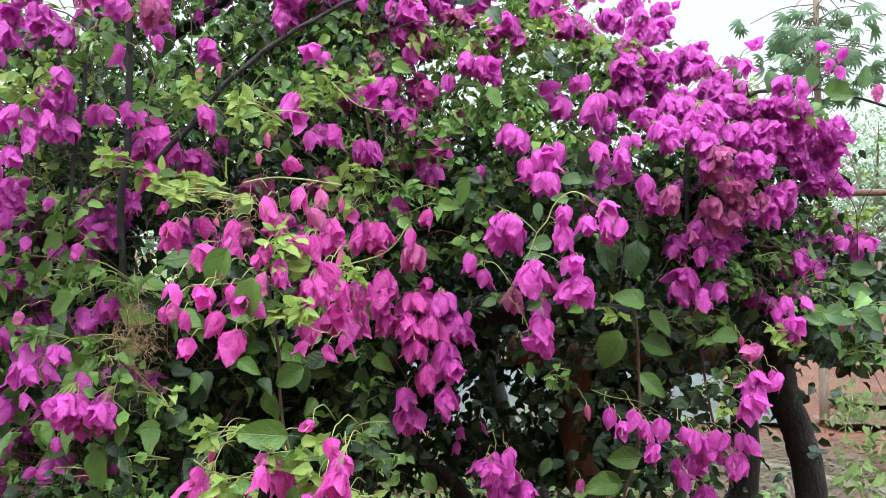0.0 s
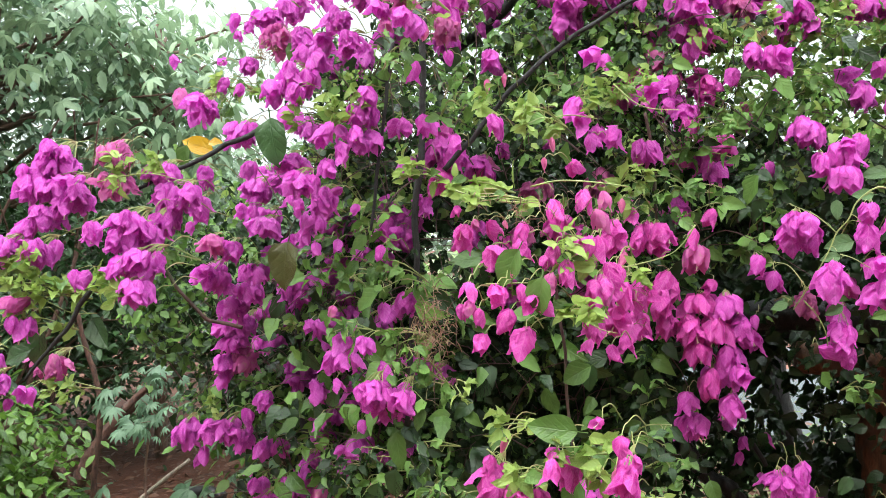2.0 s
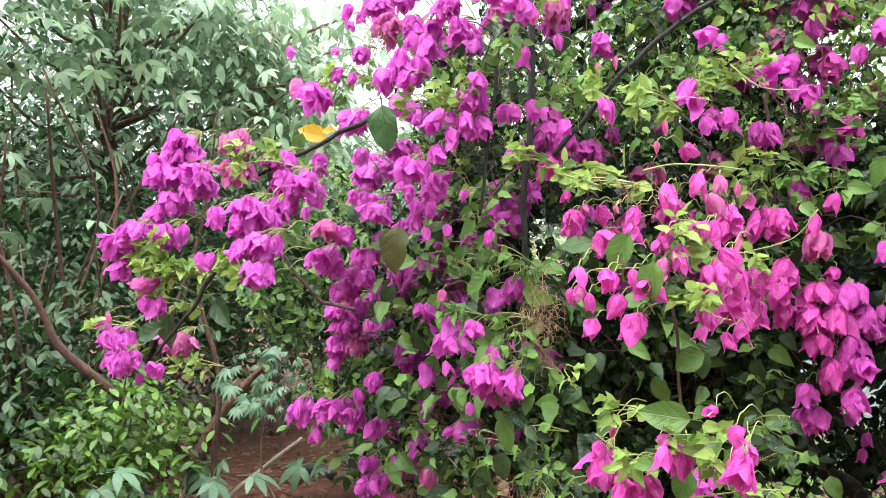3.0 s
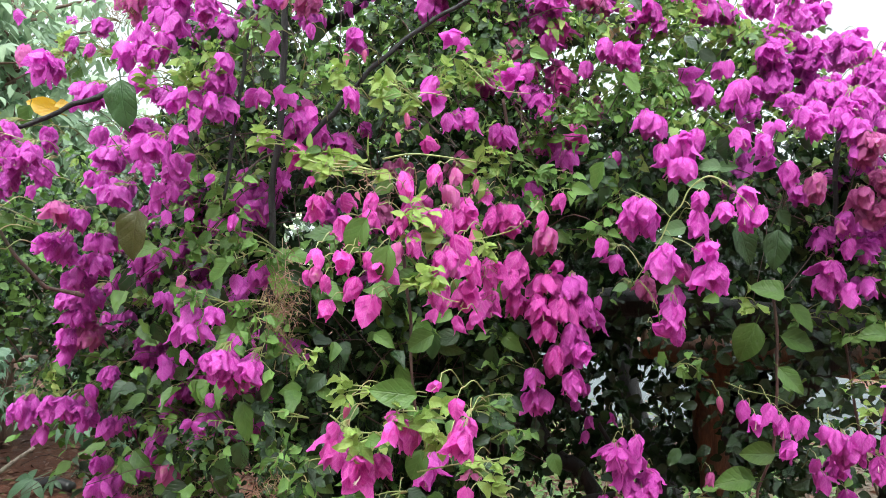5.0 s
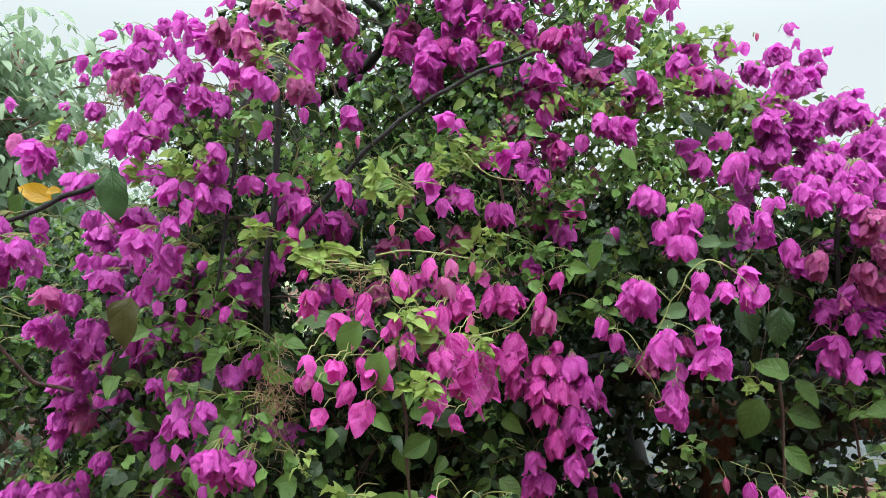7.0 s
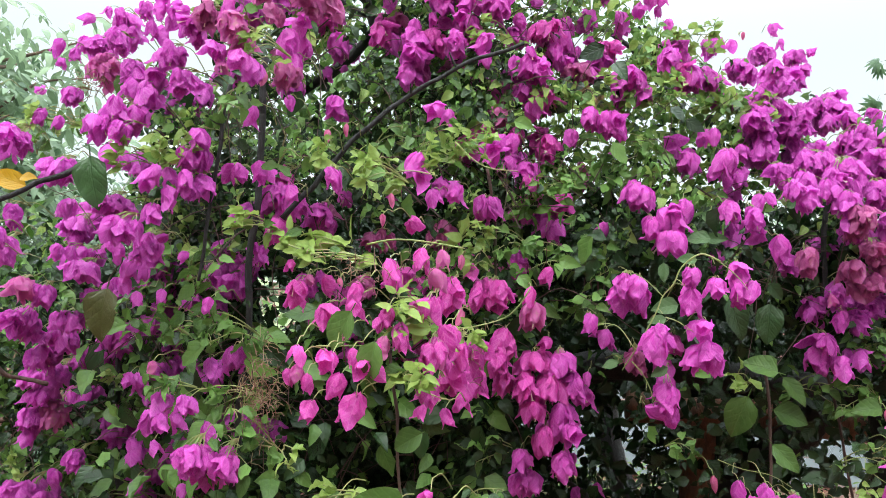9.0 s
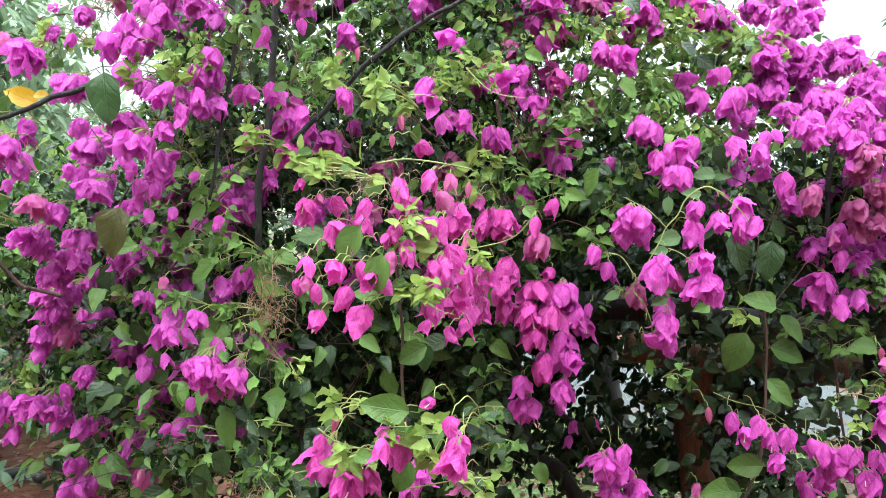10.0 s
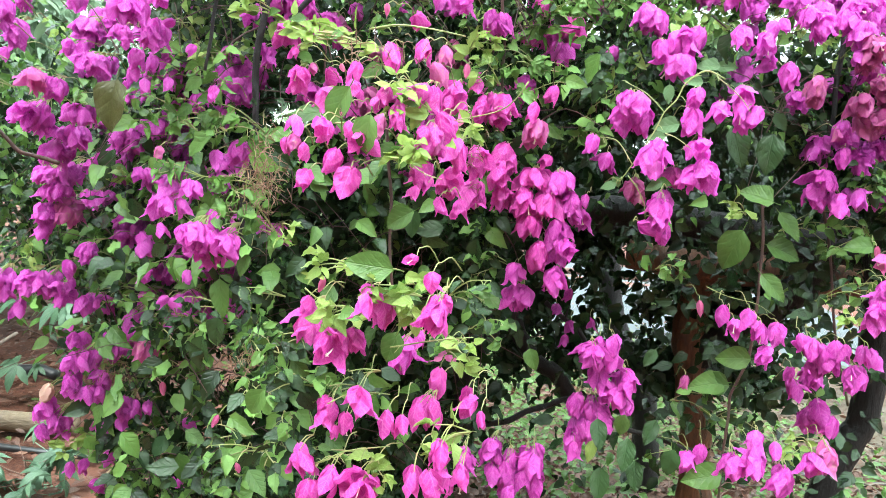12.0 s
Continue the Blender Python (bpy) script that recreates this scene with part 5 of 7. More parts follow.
def grow_leaf(p, ahead, face, size, tone, y):
    """Leaves nearest to the path are pieces of their own; the rest go into the foliage."""
    if y < 1.5 and SINGLE[0] < 215:
        SINGLE[0] += 1
        loc, rot, sc = turned(p - BASE, ahead, face, size).decompose()
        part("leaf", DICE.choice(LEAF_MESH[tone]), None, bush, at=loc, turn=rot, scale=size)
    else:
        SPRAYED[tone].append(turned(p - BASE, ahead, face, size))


def leaf_spray(x, y, z, w, h, n, tone):
    """Two or three arching shoots with alternate leaves that grow smaller to the tip, where a few stand in a rosette."""
    side = DICE.choice((-1, 1))
    if tone == "young" and (-0.95 < x < -0.3 and z < 1.2 or -0.7 < x < -0.45 and z < 1.4):
        tone = "mid"
    young = tone == "young"
    left = round(n * (2.6 if young else 1.6))
    count = 1 if left < 6 else (2 if left < 14 else 3)
    lines = []
    for k in range(count):
        dz = (k + 0.5) / count - 0.5
        root = Vector((x - side * 0.4 * w, y + 0.06, z - 0.25 * h))
        tip = Vector((x + side * DICE.uniform(0.25, 0.5) * w, y - DICE.uniform(0, 0.03), z + dz * 0.9 * h + DICE.uniform(-0.1, 0.1) * h))
        mid = root.lerp(tip, 0.5) + Vector((0, -0.015, min(0.2 * h, 0.02)))
        lines.append(tube((root - BASE, mid - BASE, tip - BASE), 0.0015, 0.0008, 5, cap=False, sub=4))
        here = left // count
        rosette = min(4 if young else 2, here)
        for i in range(here):
            t = 1.0 if i >= here - rosette else (i + DICE.random()) / max(1, here - rosette)
            on = root.lerp(mid, t * 2) if t < 0.5 else mid.lerp(tip, t * 2 - 1)
            ahead, face = droop()
            if young:
                ahead.z += DICE.uniform(0.2, 0.9)
                ahead += (tip - root).normalized() * 0.5
            size = DICE.uniform(0.027, 0.048) * (1.0 - 0.4 * t) if young else DICE.uniform(0.026, 0.046) * (1.0 - 0.25 * t)
            reach = DICE.uniform(0.004, 0.012) if t == 1.0 else DICE.uniform(0.005, 0.3 * h / count + 0.010)
            p = on + Vector((DICE.gauss(0, 0.4), DICE.uniform(-0.7, 0.2), DICE.choice((-1, 1)) * DICE.uniform(0.3, 1))) * reach
            lines.append(tube((on - BASE, on.lerp(p, 0.5) + Vector((0, 0, 0.002)) - BASE, p - BASE), 0.0009, 0.0007, 4, cap=False, sub=1))
            # half of the low leaves turn dark, their shade put into the colour
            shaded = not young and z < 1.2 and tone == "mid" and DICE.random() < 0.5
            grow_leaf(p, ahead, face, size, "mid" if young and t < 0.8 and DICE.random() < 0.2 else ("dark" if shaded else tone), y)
    part("shoot", mesh_of("shoot", *joined(*lines)), STALK, bush)


def tangle(x, y, z, w, h, n):
    """A knot of withered flower stalks, tan and pinkish."""
    lines = []
    for i in range(n):
        p = Vector((x + DICE.gauss(0, 0.24) * w, y + DICE.gauss(0, 0.02), z + DICE.gauss(0, 0.24) * h))
        d = Vector((DICE.gauss(0, 1), DICE.gauss(0, 0.7), DICE.gauss(0.2, 1))).normalized() * DICE.uniform(0.008, 0.026)
        lines.append(tube((p - BASE, p + d * 0.5 + Vector((0, 0, 0.003)) - BASE, p + d - BASE), 0.0008, 0.0005, 4, cap=False, sub=1))
    part("withered_tangle", mesh_of("withered_tangle", *joined(*lines)), WITHERED, bush, "tangle of withered tan flower stalks", kind="stuff")


leaf_spray(-0.389, 1.282, 1.612, 0.106, 0.034, 14, "young")
leaf_spray(-0.505, 1.299, 1.641, 0.069, 0.049, 10, "young")
leaf_spray(-0.322, 1.373, 1.741, 0.071, 0.061, 10, "young")
leaf_spray(-0.186, 1.627, 1.648, 0.07, 0.047, 8, "young")
leaf_spray(-0.217, 1.55, 1.814, 0.067, 0.056, 8, "young")
leaf_spray(-0.336, 1.222, 1.588, 0.11, 0.027, 8, "young")
leaf_spray(-0.208, 1.165, 1.507, 0.052, 0.077, 12, "young")
leaf_spray(-0.202, 1.109, 1.418, 0.058, 0.041, 12, "young")
leaf_spray(-0.167, 1.315, 1.466, 0.086, 0.038, 8, "young")
leaf_spray(-0.166, 1.675, 1.599, 0.048, 0.072, 5, "young")
leaf_spray(-0.251, 1.431, 1.773, 0.063, 0.063, 8, "young")
leaf_spray(0.104, 1.744, 1.404, 0.036, 0.036, 3, "soft")
leaf_spray(0.371, 1.797, 1.359, 0.061, 0.048, 5, "young")
leaf_spray(-0.288, 1.105, 1.25, 0.05, 0.033, 6, "young")
leaf_spray(-0.263, 1.085, 1.189, 0.049, 0.049, 8, "young")
leaf_spray(-0.179, 1.078, 1.222, 0.072, 0.056, 12, "young")
leaf_spray(-0.115, 1.176, 1.129, 0.052, 0.052, 6, "young")
leaf_spray(-0.506, 1.286, 1.293, 0.088, 0.118, 18, "young")
leaf_spray(-0.762, 1.488, 1.036, 0.092, 0.092, 12, "young")
leaf_spray(-0.698, 1.331, 1.767, 0.062, 0.062, 8, "young")
leaf_spray(-0.991, 1.683, 1.327, 0.078, 0.052, 6, "young")
leaf_spray(-0.572, 1.413, 1.341, 0.086, 0.064, 10, "young")
leaf_spray(-0.415, 1.206, 1.289, 0.037, 0.037, 3, "young")
leaf_spray(-0.657, 1.402, 1.565, 0.129, 0.129, 14, "mid")
leaf_spray(-0.596, 1.432, 1.459, 0.13, 0.13, 16, "mid")
leaf_spray(-0.751, 1.433, 1.465, 0.111, 0.111, 12, "mid")
leaf_spray(-0.463, 1.341, 1.78, 0.101, 0.101, 12, "mid")
leaf_spray(-0.027, 1.776, 1.611, 0.149, 0.1, 20, "mid")
leaf_spray(0.051, 1.768, 1.525, 0.098, 0.148, 20, "mid")
leaf_spray(-0.058, 1.806, 1.727, 0.178, 0.127, 24, "mid")
leaf_spray(-0.116, 1.772, 1.646, 0.125, 0.1, 16, "mid")
leaf_spray(0.066, 1.914, 1.811, 0.159, 0.106, 20, "mid")
leaf_spray(-0.622, 1.42, 1.097, 0.108, 0.13, 16, "mid")
leaf_spray(-0.511, 1.321, 1.066, 0.1, 0.08, 14, "mid")
leaf_spray(-0.977, 1.698, 1.141, 0.079, 0.079, 6, "mid")
leaf_spray(-0.86, 1.628, 0.976, 0.074, 0.099, 12, "mid")
leaf_spray(-1.073, 1.69, 0.694, 0.106, 0.079, 12, "young")
leaf_spray(-0.571, 1.371, 0.877, 0.062, 0.073, 8, "mid")
leaf_spray(-0.532, 1.318, 0.816, 0.07, 0.05, 6, "young")
leaf_spray(-0.935, 1.783, 0.64, 0.082, 0.069, 7, "mid")
leaf_spray(-0.34, 1.087, 1.075, 0.057, 0.065, 7, "young")
leaf_spray(-0.263, 1.202, 1.073, 0.053, 0.035, 6, "mid")
leaf_spray(-0.095, 1.083, 1.033, 0.047, 0.047, 7, "young")
leaf_spray(-0.28, 1.137, 0.956, 0.068, 0.034, 5, "mid")
leaf_spray(-0.207, 1.09, 0.974, 0.048, 0.048, 5, "young")
leaf_spray(-0.186, 1.069, 1.226, 0.062, 0.038, 6, "young")
leaf_spray(0.328, 1.916, 0.907, 0.091, 0.078, 6, "mid")
leaf_spray(0.561, 1.832, 0.859, 0.073, 0.073, 6, "young")
leaf_spray(0.601, 1.732, 1.155, 0.045, 0.045, 4, "young")
leaf_spray(-0.829, 1.649, 0.924, 0.15, 0.125, 14, "mid")
leaf_spray(-0.851, 1.584, 1.06, 0.144, 0.096, 14, "mid")
leaf_spray(-0.848, 1.757, 0.675, 0.134, 0.134, 12, "mid")
leaf_spray(-0.452, 1.222, 1.102, 0.091, 0.091, 10, "mid")
leaf_spray(-1.09, 1.725, 0.931, 0.107, 0.107, 6, "mid")
leaf_spray(0.312, 1.888, 0.792, 0.128, 0.128, 10, "mid")
leaf_spray(0.427, 1.894, 0.886, 0.101, 0.101, 6, "mid")
leaf_spray(0.622, 1.86, 1.196, 0.12, 0.12, 12, "mid")
leaf_spray(-0.76, 1.514, 1.057, 0.103, 0.08, 10, "mid")
leaf_spray(-0.704, 1.504, 1.018, 0.091, 0.091, 8, "mid")
leaf_spray(-0.523, 1.36, 1.109, 0.081, 0.061, 8, "mid")
leaf_spray(-0.371, 1.184, 1.119, 0.052, 0.052, 6, "mid")
leaf_spray(-0.478, 1.298, 1.164, 0.058, 0.048, 6, "mid")
leaf_spray(-0.373, 1.1, 1.102, 0.057, 0.049, 8, "young")
leaf_spray(-0.423, 1.141, 1.042, 0.06, 0.051, 7, "mid")
leaf_spray(-0.361, 1.127, 1.01, 0.051, 0.051, 7, "mid")
leaf_spray(-0.394, 1.151, 0.944, 0.069, 0.052, 8, "mid")
leaf_spray(-0.802, 1.729, 0.622, 0.119, 0.066, 8, "mid")
leaf_spray(-0.991, 1.78, 0.561, 0.124, 0.055, 8, "mid")
leaf_spray(-0.988, 1.734, 0.831, 0.08, 0.08, 7, "mid")
leaf_spray(-0.982, 1.782, 0.677, 0.11, 0.083, 8, "mid")
leaf_spray(-0.493, 1.271, 0.89, 0.077, 0.058, 7, "mid")
leaf_spray(-1.039, 1.718, 0.883, 0.08, 0.053, 4, "mid")
leaf_spray(-0.321, 1.153, 1.078, 0.051, 0.043, 5, "mid")
leaf_spray(-0.282, 1.149, 1.058, 0.042, 0.034, 5, "mid")
leaf_spray(-0.125, 1.764, 1.196, 0.147, 0.11, 16, "mid")
leaf_spray(-0.133, 1.347, 1.192, 0.095, 0.076, 14, "mid")
leaf_spray(-0.111, 1.523, 1.103, 0.107, 0.086, 10, "mid")
leaf_spray(-0.151, 1.256, 1.13, 0.072, 0.054, 8, "mid")
leaf_spray(0.239, 1.713, 1.237, 0.069, 0.069, 6, "mid")
leaf_spray(-1.232, 1.094, 1.462, 0.074, 0.063, 12, "young")
leaf_spray(-1.131, 1.098, 1.432, 0.093, 0.052, 10, "young")
leaf_spray(-0.938, 1.041, 1.437, 0.047, 0.038, 5, "young")
leaf_spray(-1.466, 1.227, 1.311, 0.048, 0.048, 4, "young")
leaf_spray(-1.261, 1.276, 1.23, 0.071, 0.047, 4, "young")
leaf_spray(-1.056, 1.167, 1.653, 0.074, 0.063, 12, "young")
leaf_spray(-1.2, 1.657, 1.134, 0.084, 0.056, 6, "young")
leaf_spray(-0.669, 1.339, 1.362, 0.063, 0.042, 6, "young")
leaf_spray(-0.833, 1.558, 1.012, 0.074, 0.074, 10, "young")
leaf_spray(-0.664, 1.335, 1.766, 0.063, 0.063, 6, "young")
leaf_spray(-1.121, 1.487, 1.707, 0.076, 0.076, 6, "mid")
leaf_spray(-1.013, 1.442, 1.82, 0.097, 0.121, 10, "mid")
leaf_spray(-0.978, 1.524, 1.868, 0.075, 0.075, 6, "mid")
leaf_spray(-1.002, 1.248, 1.503, 0.087, 0.065, 8, "mid")
leaf_spray(-0.968, 1.551, 1.488, 0.101, 0.076, 8, "mid")
leaf_spray(-0.949, 1.668, 1.081, 0.161, 0.134, 16, "mid")
leaf_spray(-0.686, 1.427, 1.467, 0.111, 0.111, 14, "mid")
leaf_spray(-0.972, 1.433, 1.851, 0.088, 0.055, 8, "young")
leaf_spray(-0.738, 1.327, 1.758, 0.06, 0.06, 6, "young")
leaf_spray(-0.292, 1.335, 1.734, 0.067, 0.057, 8, "young")
leaf_spray(-0.402, 1.303, 1.76, 0.047, 0.038, 5, "young")
leaf_spray(-0.191, 1.628, 1.822, 0.102, 0.091, 12, "young")
leaf_spray(-0.166, 1.891, 2.14, 0.105, 0.079, 8, "young")
leaf_spray(0.26, 2.036, 2.149, 0.191, 0.082, 22, "young")
leaf_spray(0.186, 1.938, 1.992, 0.156, 0.078, 16, "young")
leaf_spray(0.36, 2.096, 2.02, 0.139, 0.111, 18, "young")
leaf_spray(0.441, 2.033, 1.978, 0.08, 0.08, 8, "young")
leaf_spray(0.122, 1.943, 2.022, 0.105, 0.066, 10, "young")
leaf_spray(0.057, 1.89, 1.894, 0.103, 0.077, 12, "mid")
leaf_spray(-0.575, 1.955, 2.175, 0.141, 0.056, 10, "mid")
leaf_spray(-0.487, 1.28, 1.941, 0.057, 0.047, 6, "young")
leaf_spray(0.306, 2.098, 2.122, 0.112, 0.056, 12, "mid")
leaf_spray(-0.582, 1.336, 1.857, 0.099, 0.059, 10, "mid")
leaf_spray(-0.315, 1.959, 2.236, 0.166, 0.083, 8, "mid")
leaf_spray(-0.017, 2.142, 2.25, 0.147, 0.118, 14, "mid")
leaf_spray(0.1, 2.153, 2.218, 0.117, 0.088, 10, "mid")
leaf_spray(-0.14, 1.911, 1.969, 0.159, 0.132, 20, "mid")
leaf_spray(-0.263, 1.577, 1.816, 0.111, 0.111, 14, "mid")
leaf_spray(0.185, 1.921, 1.858, 0.154, 0.103, 20, "mid")
leaf_spray(-0.368, 1.672, 1.855, 0.119, 0.071, 8, "mid")
leaf_spray(1.01, 2.082, 1.57, 0.127, 0.084, 14, "young")
leaf_spray(1.001, 2.126, 1.44, 0.129, 0.086, 10, "mid")
leaf_spray(0.761, 1.811, 1.302, 0.098, 0.074, 8, "young")
leaf_spray(0.981, 1.937, 1.353, 0.131, 0.066, 8, "soft")
leaf_spray(0.707, 2.019, 1.887, 0.082, 0.055, 5, "young")
leaf_spray(0.653, 2.072, 1.272, 0.084, 0.056, 6, "mid")
leaf_spray(0.93, 2.128, 1.586, 0.115, 0.072, 8, "mid")
leaf_spray(0.685, 1.954, 1.446, 0.159, 0.133, 22, "mid")
leaf_spray(0.815, 2.016, 1.486, 0.137, 0.109, 16, "mid")
leaf_spray(0.565, 2.004, 1.335, 0.136, 0.109, 10, "mid")
leaf_spray(0.672, 1.997, 1.322, 0.136, 0.108, 14, "mid")
leaf_spray(0.973, 2.127, 1.528, 0.144, 0.086, 10, "mid")
leaf_spray(0.879, 1.974, 1.418, 0.134, 0.107, 12, "mid")
leaf_spray(1, 1.949, 1.259, 0.106, 0.079, 8, "mid")

leaf_spray(-1.199, 1.100, 1.481, 0.09, 0.05, 12, "young")
leaf_spray(-1.113, 1.100, 1.441, 0.09, 0.04, 10, "young")
leaf_spray(-1.056, 1.120, 1.455, 0.07, 0.04, 8, "young")
leaf_spray(-1.222, 1.100, 1.415, 0.06, 0.05, 8, "young")
leaf_spray(-1.156, 1.100, 1.374, 0.07, 0.05, 8, "young")
leaf_spray(-1.007, 1.200, 1.664, 0.08, 0.04, 8, "young")
leaf_spray(-1.151, 1.160, 1.248, 0.05, 0.05, 5, "young")

tangle(-0.492, 1.31, 1.357, 0.075, 0.15, 300)
tangle(-1.063, 1.184, 1.676, 0.096, 0.064, 110)
tangle(-0.967, 1.549, 1.937, 0.059, 0.083, 60)
tangle(-0.981, 1.672, 0.88, 0.103, 0.09, 70)
tangle(-0.48, 1.246, 1.056, 0.065, 0.075, 60)
tangle(-0.275, 1.173, 1.558, 0.175, 0.052, 60)
tangle(-0.162, 1.504, 1.433, 0.065, 0.13, 40)
tangle(0.708, 2.064, 1.91, 0.168, 0.084, 60)


def between(x, *stops):
    """A line through a few stops."""
    for (x0, v0), (x1, v1) in zip(stops, stops[1:]):
        if x <= x1:
            t = max(0.0, (x - x0) / (x1 - x0))
            return v0 + (v1 - v0) * t
    return stops[-1][1]


def front(x, z):
    """How far back the face of the leaves lies at a place across and up; the flowering sprays hang before it."""
    y = between(x, (-1.5, 1.7), (-1.15, 1.85), (-0.9, 1.68), (-0.62, 1.55), (-0.4, 1.75), (0.0, 1.8), (0.4, 1.9), (0.8, 1.95), (1.1, 2.1))
    if z > 1.7:
        y += 0.35 * (z - 1.7)
    if -0.5 < x < 0.3 and z < 1.35:
        y += 0.35 * (1.35 - z)
    return y


def crown_top(x):
    return between(x, (-1.5, 1.55), (-1.25, 1.75), (-1.05, 2.0), (-0.85, 2.2), (-0.62, 2.5), (-0.2, 2.75), (0.08, 2.5), (0.2, 2.3), (0.25, 2.2), (0.32, 2.14), (0.37, 2.09), (0.48, 2.12), (0.57, 2.06), (0.63, 1.98), (0.8, 1.93), (1.1, 1.8))


def crown_foot(x):
    return between(x, (-1.5, 1.15), (-1.2, 0.85), (-1.05, 0.35), (-0.4, 0.25), (-0.3, 0.85), (-0.12, 1.15), (0.1, 1.3), (0.3, 1.0), (0.7, 0.9), (0.85, 1.2), (1.1, 1.22))


def hollow(x, z):
    """The dark room under the trellis, and the open way beneath it."""
    return -0.16 < x < 0.95 and z < between(x, (-0.16, 1.2), (0.0, 1.5), (0.25, 1.55), (0.6, 1.45), (0.95, 1.25))


def lit_gap(x, y, z):
    """A gap right through the bush where the pale far side shows."""
    a, b = (x - 0.04) / (y + 0.06), (z - 1.49) / (y + 0.06)
    return -0.395 < a < -0.335 and -0.04 < b + 0.3 * (a + 0.365) < 0.032


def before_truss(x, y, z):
    """The flowers hang on the outside: leaves between a truss and an eye at (0, 0, 1.5) are left out."""
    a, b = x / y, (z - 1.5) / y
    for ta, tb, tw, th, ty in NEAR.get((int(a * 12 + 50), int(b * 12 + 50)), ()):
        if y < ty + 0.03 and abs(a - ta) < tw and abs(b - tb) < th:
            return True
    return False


LIMB = ((-0.729, 2.056, 2.011), (-0.567, 2.08, 2.134), (-0.515, 2.086, 2.21), (-0.53, 2.08, 2.285), (-0.671, 2.048, 2.434))


def before_limb(x, y, z):
    """The crooked old limb near the top is cleared of leaves towards the same eye."""
    p = Vector((x / y, (z - 1.5) / y))
    for u, v in zip(LIMB, LIMB[1:]):
        a, b = Vector((u[0] / u[1], (u[2] - 1.5) / u[1])), Vector((v[0] / v[1], (v[2] - 1.5) / v[1]))
        t = min(1.0, max(0.0, (p - a).dot(b - a) / (b - a).length_squared))
        if (p - a.lerp(b, t)).length < 0.014:
            return y < 2.1
    return False


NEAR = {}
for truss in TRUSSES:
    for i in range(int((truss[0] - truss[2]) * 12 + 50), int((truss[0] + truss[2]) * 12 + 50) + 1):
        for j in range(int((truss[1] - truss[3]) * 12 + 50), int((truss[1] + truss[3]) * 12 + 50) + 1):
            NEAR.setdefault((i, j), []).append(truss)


def fill_bush():
    rows = {"mid": [], "dark": [], "young": []}
    while len(rows["mid"]) + len(rows["dark"]) + len(rows["young"]) < 44000:
        x, z = DICE.uniform(-1.5, 1.15), DICE.uniform(0.25, 2.75)
        if z > crown_top(x) or z < crown_foot(x):
            continue
        if hollow(x, z) and DICE.random() < 0.93:
            continue
        open_top = z > 1.95
        deep = abs(DICE.gauss(0, 0.2 if open_top else 0.24)) - 0.04
        # loose places where the sky or the far side shows between the shoots
        gap = noise.noise(Vector((x * 3.1, z * 3.1, 7)))
        if gap > ((0.40 if x < -0.12 else (0.34 if z < 1.9 else (0.14 if x < 0.3 else 0.4))) if z > 1.75 else 0.36):
            continue
        y = front(x, min(z, 2.15)) + deep
        if deep < 0.17 and noise.noise(Vector((x * 8, z * 8, y * 5))) < 0.09:
            continue
        if lit_gap(x, y, z) and DICE.random() < 0.9:
            continue
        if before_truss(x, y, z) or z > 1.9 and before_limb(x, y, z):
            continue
        ahead, face = droop()
        # shade put into colour: deep and low leaves go dark, high ones paler
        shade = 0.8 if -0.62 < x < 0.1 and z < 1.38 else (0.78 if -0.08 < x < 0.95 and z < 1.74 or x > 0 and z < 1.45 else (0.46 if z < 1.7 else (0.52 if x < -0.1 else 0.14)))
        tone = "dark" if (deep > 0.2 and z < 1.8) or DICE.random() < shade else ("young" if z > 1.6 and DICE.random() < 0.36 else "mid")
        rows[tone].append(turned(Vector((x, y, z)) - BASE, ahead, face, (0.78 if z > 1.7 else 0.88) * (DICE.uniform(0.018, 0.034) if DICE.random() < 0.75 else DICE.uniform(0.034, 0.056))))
    # larger, older leaves standing out from the mass
    made = 0
    while made < 300:
        x, z = DICE.uniform(-1.05, 1.05), DICE.uniform(0.5, 2.1)
        if z > crown_top(x) - 0.05 or z < crown_foot(x) or hollow(x, z) or x > 0.05 and z < 1.6 and DICE.random() < 0.7:
            continue
        if DICE.random() < (0.88 if z > 1.45 else (0.4 if x > -0.25 else 0.0)):
            continue
        y = front(x, min(z, 2.15)) - DICE.uniform(0.0, 0.16)
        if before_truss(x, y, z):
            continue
        ahead, face = droop()
        face.y -= 0.5
        rows["dark" if DICE.random() < 0.4 else "mid"].append(turned(Vector((x, y, z)) - BASE, ahead, face, DICE.uniform(0.045, 0.072)))
        made += 1
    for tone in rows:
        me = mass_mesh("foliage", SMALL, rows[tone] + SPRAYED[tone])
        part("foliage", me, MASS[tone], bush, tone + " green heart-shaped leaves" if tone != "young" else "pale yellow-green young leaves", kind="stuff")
    if SPRAYED["soft"]:
        part("foliage", mass_mesh("foliage", SMALL, SPRAYED["soft"]), MASS["soft"], bush, "soft grey-green leaves", kind="stuff")


fill_bush()


